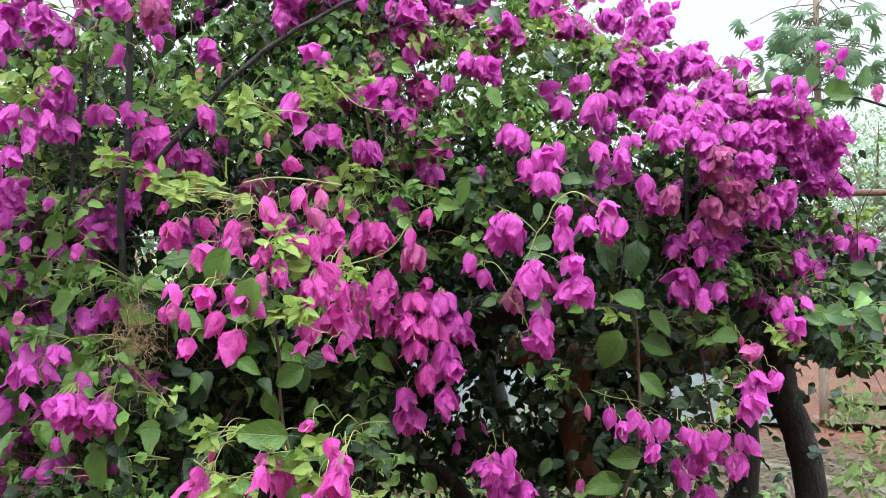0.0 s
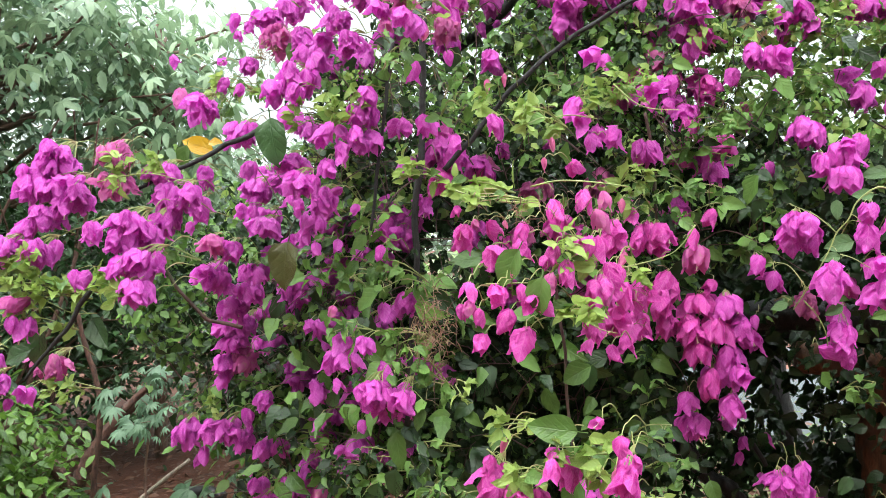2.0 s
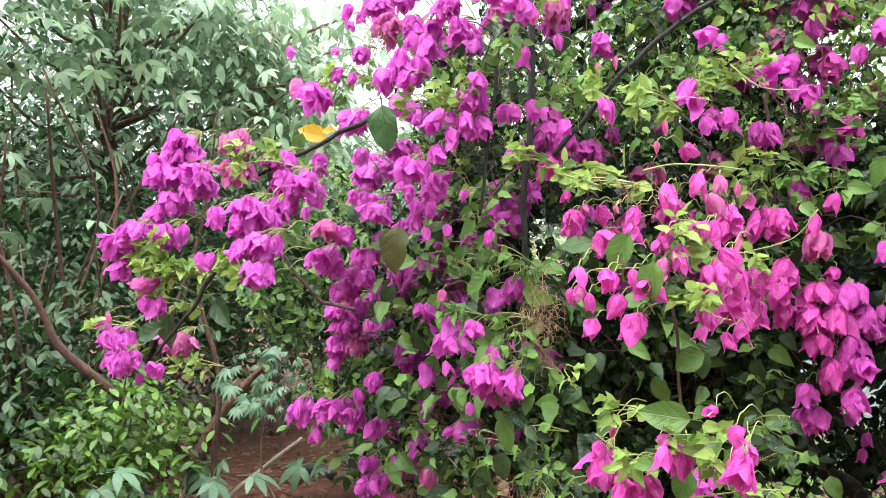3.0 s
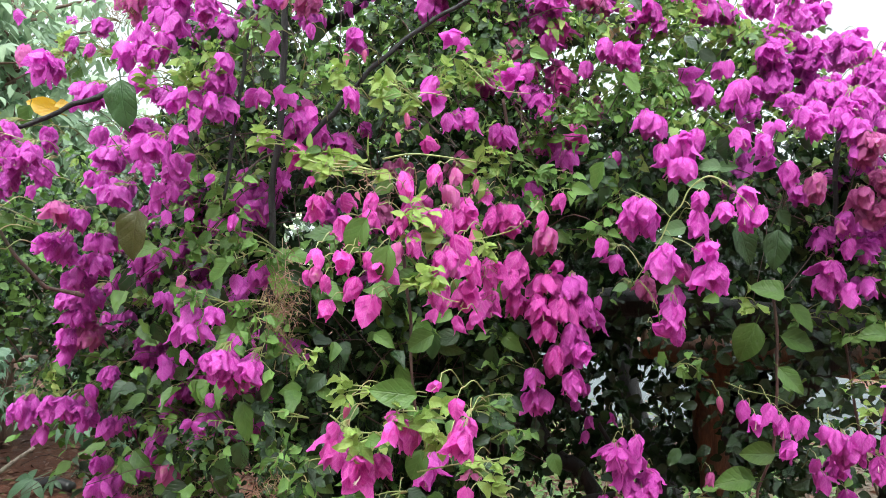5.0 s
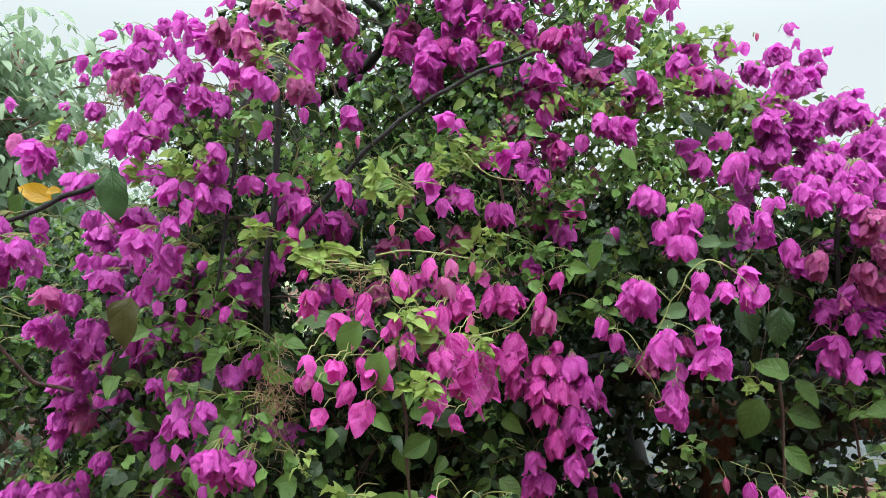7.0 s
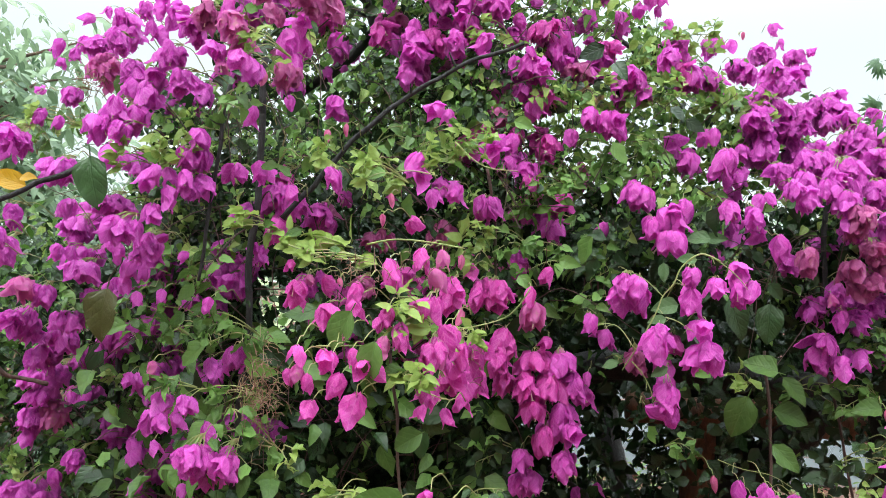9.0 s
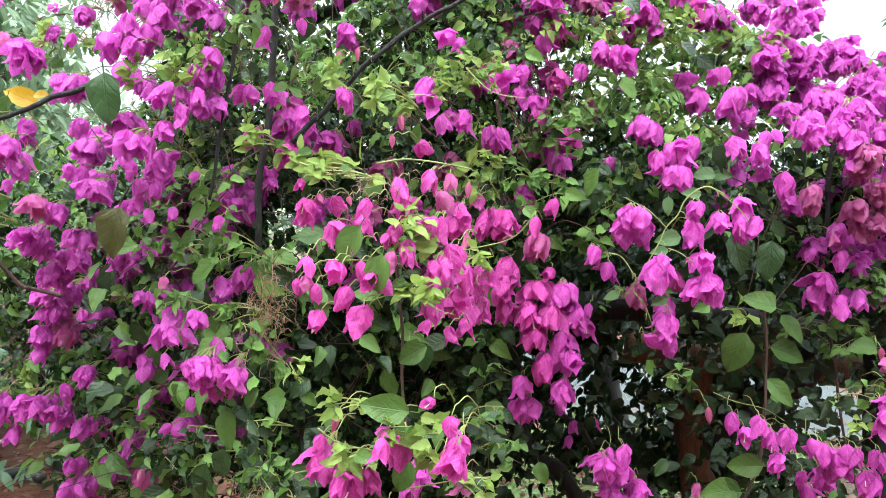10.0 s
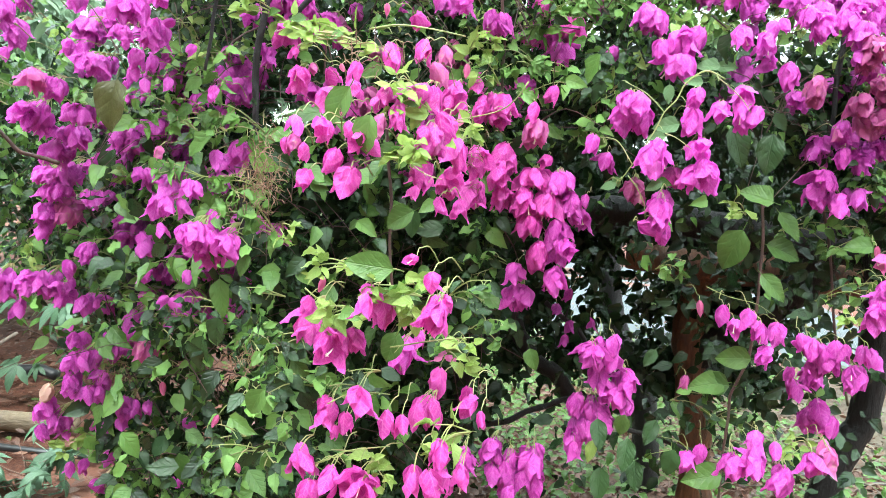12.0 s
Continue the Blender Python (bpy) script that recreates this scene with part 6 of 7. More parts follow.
def shaded_flowers():
    """Single flowers and pairs set back among the leaves, half hidden."""
    made = 0
    while made < 215:
        x, z = DICE.uniform(-1.25, 1.0), DICE.uniform(0.95, 2.2)
        if z > crown_top(x) - 0.05 or z < crown_foot(x) or (hollow(x, z) and DICE.random() < 0.7):
            continue
        if noise.noise(Vector((x * 3.0, z * 3.0, 21))) < (-0.1 if z > 1.5 else 0.08):
            continue
        kind = "violet" if x < -0.6 or x > 0.3 else DICE.choice(("magenta", "rose", "faded"))
        cluster(x, front(x, min(z, 2.15)) + DICE.uniform(0.0, 0.16), z, DICE.uniform(0.04, 0.09), DICE.uniform(0.045, 0.085), kind)
        made += 1


shaded_flowers()


def peep(x, z):
    """Openings low in the bush through which the ground behind it shows."""
    return (-0.3 < x < 0.36 and 0.55 < z < 1.1) or (0.70 < x < 1.0 and 0.8 < z < 1.0) or (-0.3 < x < 0.0 and 0.5 < z < 0.85) or (x > 0.82 and z < 1.2)


def fill_behind():
    """The shaded inside and back of the bush, with a roof of leaves on the trellis."""
    rows = []
    while len(rows) < 34000:
        x, z, y = DICE.uniform(-1.4, 1.3), DICE.uniform(0.2, 2.5), DICE.uniform(2.05, 3.45)
        if len(rows) % 5 == 0:
            x, z, y = DICE.uniform(-0.3, 1.0), DICE.uniform(0.5, 1.5), DICE.uniform(2.95, 3.45)
        if z > crown_top(x) - (0.12 if x < 0.1 else 0.25) or (z > 1.75 and noise.noise(Vector((x * 2.5, z * 2.5, 2))) > (0.45 if x < -0.1 else -0.02)):
            continue
        if ((x + 0.05) / 1.42) ** 2 + (max(0.0, y - 2.3) / 1.22) ** 2 > 1.0 + 0.35 * noise.noise(Vector((x * 2.2, y * 2.2, z * 1.5))):
            continue
        if z > 1.8 and DICE.random() < (0.92 if x > -0.25 else 0.4):
            continue
        if (x < -0.9 and z < 0.9) or (lit_gap(x, y, z) and DICE.random() < 0.93):
            continue
        if hollow(x, z) and y < 2.95 and DICE.random() < 0.8:
            continue
        if x > -0.35 and (z < 0.66 or x > 0.82 and peep(x, z)) and DICE.random() < 0.95:
            continue
        # a lace of leaves before the pale ground
        if peep(x, z) and noise.noise(Vector((x * 9, z * 9, 3))) + 0.5 * noise.noise(Vector((x * 22, z * 22, 3))) < (0.05 if z > 0.92 else 0.2) and DICE.random() < 0.72:
            continue
        if -0.04 < x < 0.42 and 0.8 < z < 1.2 and noise.noise(Vector((x * 7, z * 7, 11))) < 0.22 and DICE.random() < 0.8:
            continue
        ahead, face = droop()
        rows.append(turned(Vector((x, y, z)) - BASE, ahead, face, DICE.uniform(0.03, 0.06)))
    # upper leaves take the lit tone; the lower tone has the shade painted in
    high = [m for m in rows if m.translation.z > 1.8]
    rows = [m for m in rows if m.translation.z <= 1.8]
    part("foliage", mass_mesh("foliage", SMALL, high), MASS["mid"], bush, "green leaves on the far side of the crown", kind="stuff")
    part("foliage", mass_mesh("foliage", SMALL, rows), MASS["dark"], bush, "leaves in the heart of the bush, shade put into their dark colour", kind="stuff")


fill_behind()


# ---- canes and trunks ----
def stem(name, material, r0, r1, *points):
    """A crooked stem with knots, and bare stubs where side shoots grew."""
    line = [Vector(points[0])]
    for a, b in zip(points, points[1:]):
        a, b = Vector(a), Vector(b)
        for k in (0.33, 0.67, 1.0):
            p = a.lerp(b, k)
            sway = 0.7 * r0 if k < 1 else 0.4 * r0
            line.append(p + Vector((noise.noise(p * 9.0), 0.5 * noise.noise(p * 7.0 + Vector((5, 0, 0))), noise.noise(p * 9.0 + Vector((0, 9, 0))))) * 2.4 * sway)
    pieces = [tube([p - BASE for p in line], r0, r1, 8, 0.10, len(points), sub=3)]
    if material is BARK_DARK and r0 < 0.016 and points[0][0] > -0.8:
        for k in range(2, len(line) - 2, 3):
            d = Vector((noise.noise(line[k] * 31.0), -0.4, noise.noise(line[k] * 27.0) + 0.35)).normalized()
            ln = 0.02 + 0.05 * abs(noise.noise(line[k] * 13.0))
            pieces.append(tube((line[k] - BASE, line[k] + d * ln * 0.5 - BASE, line[k] + d * ln + Vector((0, 0, 0.006)) - BASE), 0.5 * r0, 0.25 * r0, 6, 0.1, k, sub=2))
    return part(name, mesh_of(name, *joined(*pieces)), material, bush)


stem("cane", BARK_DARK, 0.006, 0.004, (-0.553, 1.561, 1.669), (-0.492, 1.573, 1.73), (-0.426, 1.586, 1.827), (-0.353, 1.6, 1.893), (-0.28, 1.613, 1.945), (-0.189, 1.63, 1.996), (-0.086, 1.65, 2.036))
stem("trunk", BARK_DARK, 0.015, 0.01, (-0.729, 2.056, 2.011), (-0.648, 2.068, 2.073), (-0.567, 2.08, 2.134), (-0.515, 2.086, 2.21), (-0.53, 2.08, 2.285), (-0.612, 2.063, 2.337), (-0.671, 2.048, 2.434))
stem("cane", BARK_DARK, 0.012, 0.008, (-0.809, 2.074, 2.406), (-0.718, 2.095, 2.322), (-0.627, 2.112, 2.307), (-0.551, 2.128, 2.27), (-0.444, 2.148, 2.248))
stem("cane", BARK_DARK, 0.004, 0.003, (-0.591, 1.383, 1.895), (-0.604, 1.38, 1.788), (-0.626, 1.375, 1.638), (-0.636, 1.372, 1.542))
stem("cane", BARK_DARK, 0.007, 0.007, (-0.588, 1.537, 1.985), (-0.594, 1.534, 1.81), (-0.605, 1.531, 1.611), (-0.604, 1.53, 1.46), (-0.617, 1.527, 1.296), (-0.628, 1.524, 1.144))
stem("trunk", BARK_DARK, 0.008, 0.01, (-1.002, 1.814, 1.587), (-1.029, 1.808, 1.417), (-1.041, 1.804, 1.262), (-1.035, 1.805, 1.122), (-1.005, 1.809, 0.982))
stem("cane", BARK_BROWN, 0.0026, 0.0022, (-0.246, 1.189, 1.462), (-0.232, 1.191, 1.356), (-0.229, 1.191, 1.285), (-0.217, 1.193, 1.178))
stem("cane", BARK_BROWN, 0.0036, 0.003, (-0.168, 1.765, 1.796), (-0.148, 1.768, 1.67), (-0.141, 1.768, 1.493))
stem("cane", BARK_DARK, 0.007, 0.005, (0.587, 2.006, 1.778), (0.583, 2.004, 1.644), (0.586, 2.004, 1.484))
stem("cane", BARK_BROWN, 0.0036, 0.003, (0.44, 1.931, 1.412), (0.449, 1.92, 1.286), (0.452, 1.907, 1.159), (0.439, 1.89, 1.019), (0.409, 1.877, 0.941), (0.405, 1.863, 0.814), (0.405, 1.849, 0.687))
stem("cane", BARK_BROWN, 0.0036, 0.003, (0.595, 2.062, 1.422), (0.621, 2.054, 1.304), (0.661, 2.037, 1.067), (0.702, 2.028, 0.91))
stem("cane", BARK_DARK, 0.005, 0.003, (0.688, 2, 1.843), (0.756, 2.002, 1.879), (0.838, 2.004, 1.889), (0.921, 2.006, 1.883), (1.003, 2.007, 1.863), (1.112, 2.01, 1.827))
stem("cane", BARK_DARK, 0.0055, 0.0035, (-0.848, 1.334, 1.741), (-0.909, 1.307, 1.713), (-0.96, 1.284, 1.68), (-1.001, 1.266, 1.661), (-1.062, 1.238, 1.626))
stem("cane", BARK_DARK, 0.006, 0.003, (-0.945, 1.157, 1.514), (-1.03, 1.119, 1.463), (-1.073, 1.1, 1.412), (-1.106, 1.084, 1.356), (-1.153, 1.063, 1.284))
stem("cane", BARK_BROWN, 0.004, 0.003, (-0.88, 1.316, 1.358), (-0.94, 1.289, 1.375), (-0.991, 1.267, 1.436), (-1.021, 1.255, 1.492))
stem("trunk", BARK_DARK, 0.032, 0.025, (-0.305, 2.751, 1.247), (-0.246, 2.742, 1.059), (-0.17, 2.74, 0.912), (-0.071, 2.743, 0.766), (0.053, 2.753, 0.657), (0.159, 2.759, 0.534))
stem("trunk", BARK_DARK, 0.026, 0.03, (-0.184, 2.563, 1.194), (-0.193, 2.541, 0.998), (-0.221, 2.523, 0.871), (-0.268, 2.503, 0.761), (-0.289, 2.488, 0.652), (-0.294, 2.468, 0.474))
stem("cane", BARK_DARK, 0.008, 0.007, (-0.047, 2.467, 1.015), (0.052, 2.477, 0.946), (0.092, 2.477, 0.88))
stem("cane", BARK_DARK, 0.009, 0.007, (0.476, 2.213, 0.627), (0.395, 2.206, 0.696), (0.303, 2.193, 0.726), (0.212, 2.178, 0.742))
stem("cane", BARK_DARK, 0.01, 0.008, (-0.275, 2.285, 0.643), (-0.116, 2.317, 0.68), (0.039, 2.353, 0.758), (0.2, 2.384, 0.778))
stem("cane", BARK_DARK, 0.008, 0.005, (0.007, 2.38, 2.322), (0.169, 2.413, 2.241), (0.267, 2.436, 2.135), (0.34, 2.453, 2.054))
stem("cane", BARK_DARK, 0.007, 0.003, (0.267, 2.436, 2.127), (0.348, 2.452, 2.103), (0.428, 2.467, 2.112))
stem("cane", BARK_DARK, 0.006, 0.005, (-0.021, 2.285, 2.054), (0.072, 2.299, 2.118), (0.211, 2.322, 2.183), (0.32, 2.341, 2.192))


def green_shoot(r, *points):
    """A thin pale green flowering shoot, arching from truss to truss, with small stipules on its nodes."""
    pts = [Vector(p) - BASE for p in points]
    r *= 0.75
    pieces = [tube(pts, r, r * 0.6, 6, 0.06, len(points), sub=4)]
    for k in range(1, len(pts)):
        d = Vector((DICE.uniform(-1, 1), -0.5, DICE.uniform(-1, 0.4))).normalized() * DICE.uniform(0.01, 0.022)
        p = pts[k].lerp(pts[k - 1], DICE.uniform(0.2, 0.6))
        pieces.append(tube((p, p + d * 0.5 + Vector((0, 0, 0.003)), p + d), r * 0.5, r * 0.35, 4, cap=False, sub=2))
    part("shoot", mesh_of("shoot", *joined(*pieces)), STALK, bush)


green_shoot(0.0022, (0.282, 1.550, 1.597), (0.247, 1.550, 1.610), (0.214, 1.550, 1.586), (0.200, 1.550, 1.555), (0.181, 1.550, 1.532), (0.167, 1.550, 1.497), (0.133, 1.550, 1.433), (0.110, 1.550, 1.395))
green_shoot(0.0016, (0.127, 1.550, 1.412), (0.148, 1.550, 1.387), (0.162, 1.550, 1.358), (0.166, 1.550, 1.332))
green_shoot(0.0015, (0.186, 1.550, 1.494), (0.207, 1.550, 1.487), (0.235, 1.550, 1.469))
green_shoot(0.0015, (0.181, 1.550, 1.532), (0.149, 1.550, 1.562), (0.122, 1.550, 1.576), (0.106, 1.550, 1.583))
green_shoot(0.0014, (0.133, 1.550, 1.433), (0.106, 1.550, 1.471), (0.086, 1.550, 1.479), (0.068, 1.550, 1.479))
green_shoot(0.0016, (0.276, 1.620, 1.609), (0.304, 1.620, 1.589), (0.326, 1.620, 1.569), (0.343, 1.620, 1.547))
green_shoot(0.0020, (-0.416, 1.220, 1.602), (-0.377, 1.220, 1.589), (-0.334, 1.220, 1.581), (-0.280, 1.220, 1.583))
green_shoot(0.0022, (-0.291, 1.220, 1.604), (-0.248, 1.220, 1.612), (-0.198, 1.220, 1.609), (-0.141, 1.220, 1.600))
green_shoot(0.0018, (-0.341, 1.140, 1.454), (-0.294, 1.140, 1.456), (-0.262, 1.140, 1.458), (-0.232, 1.140, 1.466))
green_shoot(0.0018, (-0.044, 1.250, 1.542), (-0.063, 1.250, 1.513), (-0.091, 1.250, 1.493), (-0.167, 1.250, 1.473))
green_shoot(0.0016, (-0.210, 1.140, 1.418), (-0.187, 1.140, 1.400), (-0.167, 1.140, 1.390), (-0.147, 1.140, 1.386))
green_shoot(0.0015, (-0.231, 1.140, 1.410), (-0.251, 1.140, 1.406), (-0.267, 1.140, 1.398), (-0.275, 1.140, 1.386))
green_shoot(0.0018, (-0.335, 1.120, 1.212), (-0.312, 1.120, 1.197), (-0.290, 1.120, 1.191), (-0.247, 1.120, 1.186))
green_shoot(0.0018, (-0.196, 1.100, 1.143), (-0.160, 1.100, 1.153), (-0.129, 1.100, 1.161), (-0.078, 1.100, 1.171))
green_shoot(0.0016, (-0.283, 1.100, 1.049), (-0.258, 1.100, 1.065), (-0.225, 1.100, 1.073), (-0.191, 1.100, 1.075))
green_shoot(0.0018, (-0.297, 1.070, 0.964), (-0.269, 1.070, 0.979), (-0.239, 1.070, 0.995), (-0.179, 1.070, 1.010))
green_shoot(0.0016, (-0.203, 1.100, 1.236), (-0.192, 1.100, 1.205), (-0.167, 1.100, 1.191), (-0.147, 1.100, 1.169))
green_shoot(0.0016, (0.329, 1.850, 1.183), (0.378, 1.850, 1.166), (0.437, 1.850, 1.156), (0.479, 1.850, 1.133))
green_shoot(0.0018, (-0.364, 1.380, 1.717), (-0.313, 1.380, 1.731), (-0.261, 1.380, 1.739), (-0.211, 1.380, 1.730))
green_shoot(0.0018, (-0.188, 1.420, 1.795), (-0.157, 1.420, 1.765), (-0.127, 1.420, 1.749), (-0.077, 1.420, 1.743))
green_shoot(0.0018, (-1.265, 1.120, 1.480), (-1.190, 1.120, 1.464), (-1.118, 1.120, 1.449), (-1.035, 1.120, 1.450))
green_shoot(0.0015, (-1.235, 1.120, 1.436), (-1.162, 1.120, 1.416), (-1.105, 1.120, 1.396), (-1.049, 1.120, 1.397))
green_shoot(0.0016, (-1.074, 1.150, 1.631), (-1.020, 1.150, 1.639), (-0.954, 1.150, 1.642), (-0.878, 1.150, 1.624))


def fine_twigs():
    """Thin twigs that carry the leaves and trusses."""
    pieces = []
    while len(pieces) < 760:
        x, z = DICE.uniform(-1.4, 1.05), DICE.uniform(0.5, 2.35)
        if z > crown_top(x) - 0.32 or z < crown_foot(x) or hollow(x, z):
            continue
        y = front(x, min(z, 2.15)) + DICE.uniform(-0.03, 0.2)
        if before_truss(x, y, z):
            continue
        p = Vector((x, y, z)) - BASE
        way = Vector((DICE.uniform(-1, 1), DICE.uniform(-0.5, 0.2), DICE.uniform(-0.5, 1))).normalized() * DICE.uniform(0.08, 0.26)
        bend = Vector((DICE.uniform(-0.03, 0.03), 0, -0.03))
        pieces.append(tube((p, p + way * 0.5 + bend * -0.6, p + way + bend), DICE.uniform(0.0011, 0.0022), 0.0008, 4, cap=False, sub=3))
    part("twig", mesh_of("twig", *joined(*pieces)), BARK_BROWN, bush, "thin brown and green twigs", kind="stuff")


fine_twigs()


# ---- the log trellis that carries the bush ----
def build_trellis():
    base = Vector((0.45, 3.0, 0))
    tr = thing("log_trellis", base, "rough trellis of dark rain-soaked logs under the bougainvillea", "trellis")

    def log(name, mat_, r0, r1, *pts, wob=0.07):
        part(name, mesh_of(name, *tube([Vector(p) - base for p in pts], r0, r1, 14, wob, len(name) + len(pts), sub=9)), mat_, tr)

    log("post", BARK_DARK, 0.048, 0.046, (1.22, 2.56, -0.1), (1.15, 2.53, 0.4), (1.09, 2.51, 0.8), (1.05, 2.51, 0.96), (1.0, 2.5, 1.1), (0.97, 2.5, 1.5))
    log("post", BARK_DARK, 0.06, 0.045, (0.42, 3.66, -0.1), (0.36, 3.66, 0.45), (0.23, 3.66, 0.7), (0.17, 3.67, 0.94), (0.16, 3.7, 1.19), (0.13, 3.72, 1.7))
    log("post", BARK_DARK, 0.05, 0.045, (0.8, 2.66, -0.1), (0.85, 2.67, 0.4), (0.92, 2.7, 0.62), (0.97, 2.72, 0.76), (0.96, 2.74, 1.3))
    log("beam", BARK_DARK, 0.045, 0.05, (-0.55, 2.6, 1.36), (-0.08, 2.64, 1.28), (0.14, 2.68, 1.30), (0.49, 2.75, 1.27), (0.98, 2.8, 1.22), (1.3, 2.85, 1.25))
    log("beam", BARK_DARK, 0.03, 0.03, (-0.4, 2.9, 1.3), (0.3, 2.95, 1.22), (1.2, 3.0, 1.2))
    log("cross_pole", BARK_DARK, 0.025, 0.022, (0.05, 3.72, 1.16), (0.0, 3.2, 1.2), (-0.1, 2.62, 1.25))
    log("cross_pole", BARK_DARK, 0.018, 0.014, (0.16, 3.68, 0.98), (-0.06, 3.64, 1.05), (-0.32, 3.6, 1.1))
    log("cross_log", BARK_RUST, 0.05, 0.06, (0.20, 2.86, 1.15), (0.42, 2.88, 1.13), (0.75, 2.92, 1.12), (1.1, 2.95, 1.10))
    return tr


build_trellis()


def build_stump():
    base = Vector((0.5, 2.95, 0))
    st = thing("tree_stump", base, "gnarled old trunk with rust-brown peeling bark", "stump")
    part("trunk", mesh_of("trunk", *tube(((0.03, 0, -0.1), (0.0, 0, 0.5), (-0.06, -0.02, 0.85), (-0.04, 0, 1.1)), 0.06, 0.05, 14, 0.2, 4, sub=8)), BARK_RUST, st)
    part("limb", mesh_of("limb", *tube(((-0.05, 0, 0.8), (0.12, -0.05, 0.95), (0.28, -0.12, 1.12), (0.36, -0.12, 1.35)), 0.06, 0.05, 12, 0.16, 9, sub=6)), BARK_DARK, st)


build_stump()


# ---- other plants ----
def palmate(lobes=6, slim=0.27):
    """A hand-shaped leaf of narrow lobes, growing along +Y, about one long."""
    pieces = []
    for i in range(lobes):
        a = radians(-100 + 200 * i / (lobes - 1))
        ln = 0.62 - 0.18 * abs(a) / 1.75
        v, f, u = blade(ln, ln * slim, 4, 1, 0.8, 0.8, 0.2, 0.95, 0, i)
        r = Matrix.Rotation(-a, 3, "Z")
        pieces.append(([r @ Vector(p) + Vector((0, 0.32, 0)) for p in v], f, u))
    stalk = ([(-0.008, 0, 0), (0.008, 0, 0), (0.008, 0.33, 0), (-0.008, 0.33, 0)], [(0, 1, 2, 3)], [(0.5, 0)] * 4)
    return joined(*pieces, stalk)


PALMATE = palmate(5, 0.36)
PAPAYA_LEAF = palmate(8, 0.24)
OVATE = blade(1.0, 0.45, 3, 1, 0.7, 0.75, 0.25, 0.3, 0, 8)


def limbs_of(tree, rng, foot, top, spread, count, r, material, low=0.25):
    """Trunk and forking limbs; returns the limb ends that carry the crown."""
    ends = []
    mid = foot.lerp(top, 0.45) + Vector((rng.uniform(-0.1, 0.1), rng.uniform(-0.1, 0.1), 0))
    part("trunk", mesh_of("trunk", *tube((foot - Vector((0, 0, 0.1)), foot.lerp(mid, 0.5) + Vector((rng.uniform(-0.06, 0.06), 0, 0)), mid, top), r, r * 0.45, 9, 0.08, count)), material, tree)
    for i in range(count):
        s = foot.lerp(top, rng.uniform(low, 0.95))
        a = rng.uniform(0, 6.28)
        e = s + Vector((math.cos(a) * spread * rng.uniform(0.4, 1), math.sin(a) * spread * rng.uniform(0.4, 1), rng.uniform(0.05, 0.7) * spread ))
        h = s.lerp(e, 0.5) + Vector((0, 0, rng.uniform(-0.1, 0.18) * spread))
        part("limb", mesh_of("limb", *tube((s, h, e), r * 0.35, r * 0.08, 6, 0.06, i)), material, tree)
        ends += [h.lerp(e, k / 3) for k in range(4)]
    return ends


def crown(tree, rng, ends, n, reach, size, template, material, label, flat=0.7, name="crown"):
    rows = []
    for i in range(n):
        c = ends[rng.randrange(len(ends))]
        d = Vector((rng.gauss(0, 1), rng.gauss(0, 1), rng.gauss(0, flat)))
        p = c + d * reach * 0.5
        a = rng.uniform(0, 6.28)
        ahead = Vector((math.cos(a), math.sin(a), -rng.uniform(0.0, 1.0)))
        face = Vector((rng.uniform(-0.5, 0.5), rng.uniform(-0.8, 0.3), 1.0))
        rows.append(turned(p, ahead, face, size * rng.uniform(0.6, 1.25)))
    part(name, mass_mesh(name, template, rows), material, tree, label, kind="stuff")


def leafy_tree(name, foot, height, spread, limbs, leaves, size, template, material, bark, seed, label, category, reach=0.55, r=0.07, lean=(0, 0), group="", low=0.25, extra=0):
    rng = random.Random(seed)
    tree = thing(name, foot, label, category, group)
    ends = limbs_of(tree, rng, Vector((0, 0, 0)), Vector((lean[0], lean[1], height)), spread, limbs, r, bark, low)
    crown(tree, rng, ends, leaves, reach, size, template, material, "")
    if extra:
        crown(tree, rng, ends, extra * 2, reach, size * 0.42, OVATE, MASS["papaya"], "drooping simple leaves among the lobed ones")
    return tree


leafy_tree("cassava_tree", (-4.75, 4.15, 0), 3.3, 1.45, 44, 850, 0.22, PALMATE, MASS["tree"], BARK_TREE, 1, "tall cassava-like tree with grey-green hand-shaped leaves", "tree", 0.55, 0.06, group="trees behind the bush", low=0.5, extra=900)
leafy_tree("cassava_tree", (-3.7, 6.2, 0), 1.7, 1.0, 20, 300, 0.20, PALMATE, MASS["tree"], BARK_TREE, 2, "cassava-like tree with thin brown limbs and drooping leaves", "tree", 0.6, 0.05, group="trees behind the bush", low=0.5, extra=500)
leafy_tree("cassava_tree", (-5.9, 7.9, 0), 2.3, 1.3, 20, 400, 0.22, PALMATE, MASS["tree"], BARK_TREE, 3, "cassava-like tree with a thin open crown", "tree", 0.7, 0.06, group="trees behind the bush", low=0.55, extra=1300)
leafy_tree("drooping_tree", (-3.95, 4.95, 0), 3.15, 0.75, 26, 1500, 0.15, blade(1.0, 0.34, 4, 1, 0.7, 0.8, 0.25, 0.7, 0, 8), MASS["tree"], BARK_TREE, 81, "slender tree with drooping narrow green leaves", "tree", 0.34, 0.05, group="trees behind the bush", low=0.55)
leafy_tree("leafy_shrub", (-3.25, 2.85, 0), 0.6, 0.55, 34, 1900, 0.07, OVATE, MASS["low_shrub"], BARK_TREE, 4, "low shrub with small glossy green leaves", "shrub", 0.19, 0.02)
leafy_tree("leafy_shrub", (-2.6, 4.4, 0), 1.3, 0.7, 22, 2600, 0.085, OVATE, MASS["shrub"], BARK_TREE, 5, "waist-high shrub with bright green leaves", "shrub", 0.4, 0.03)
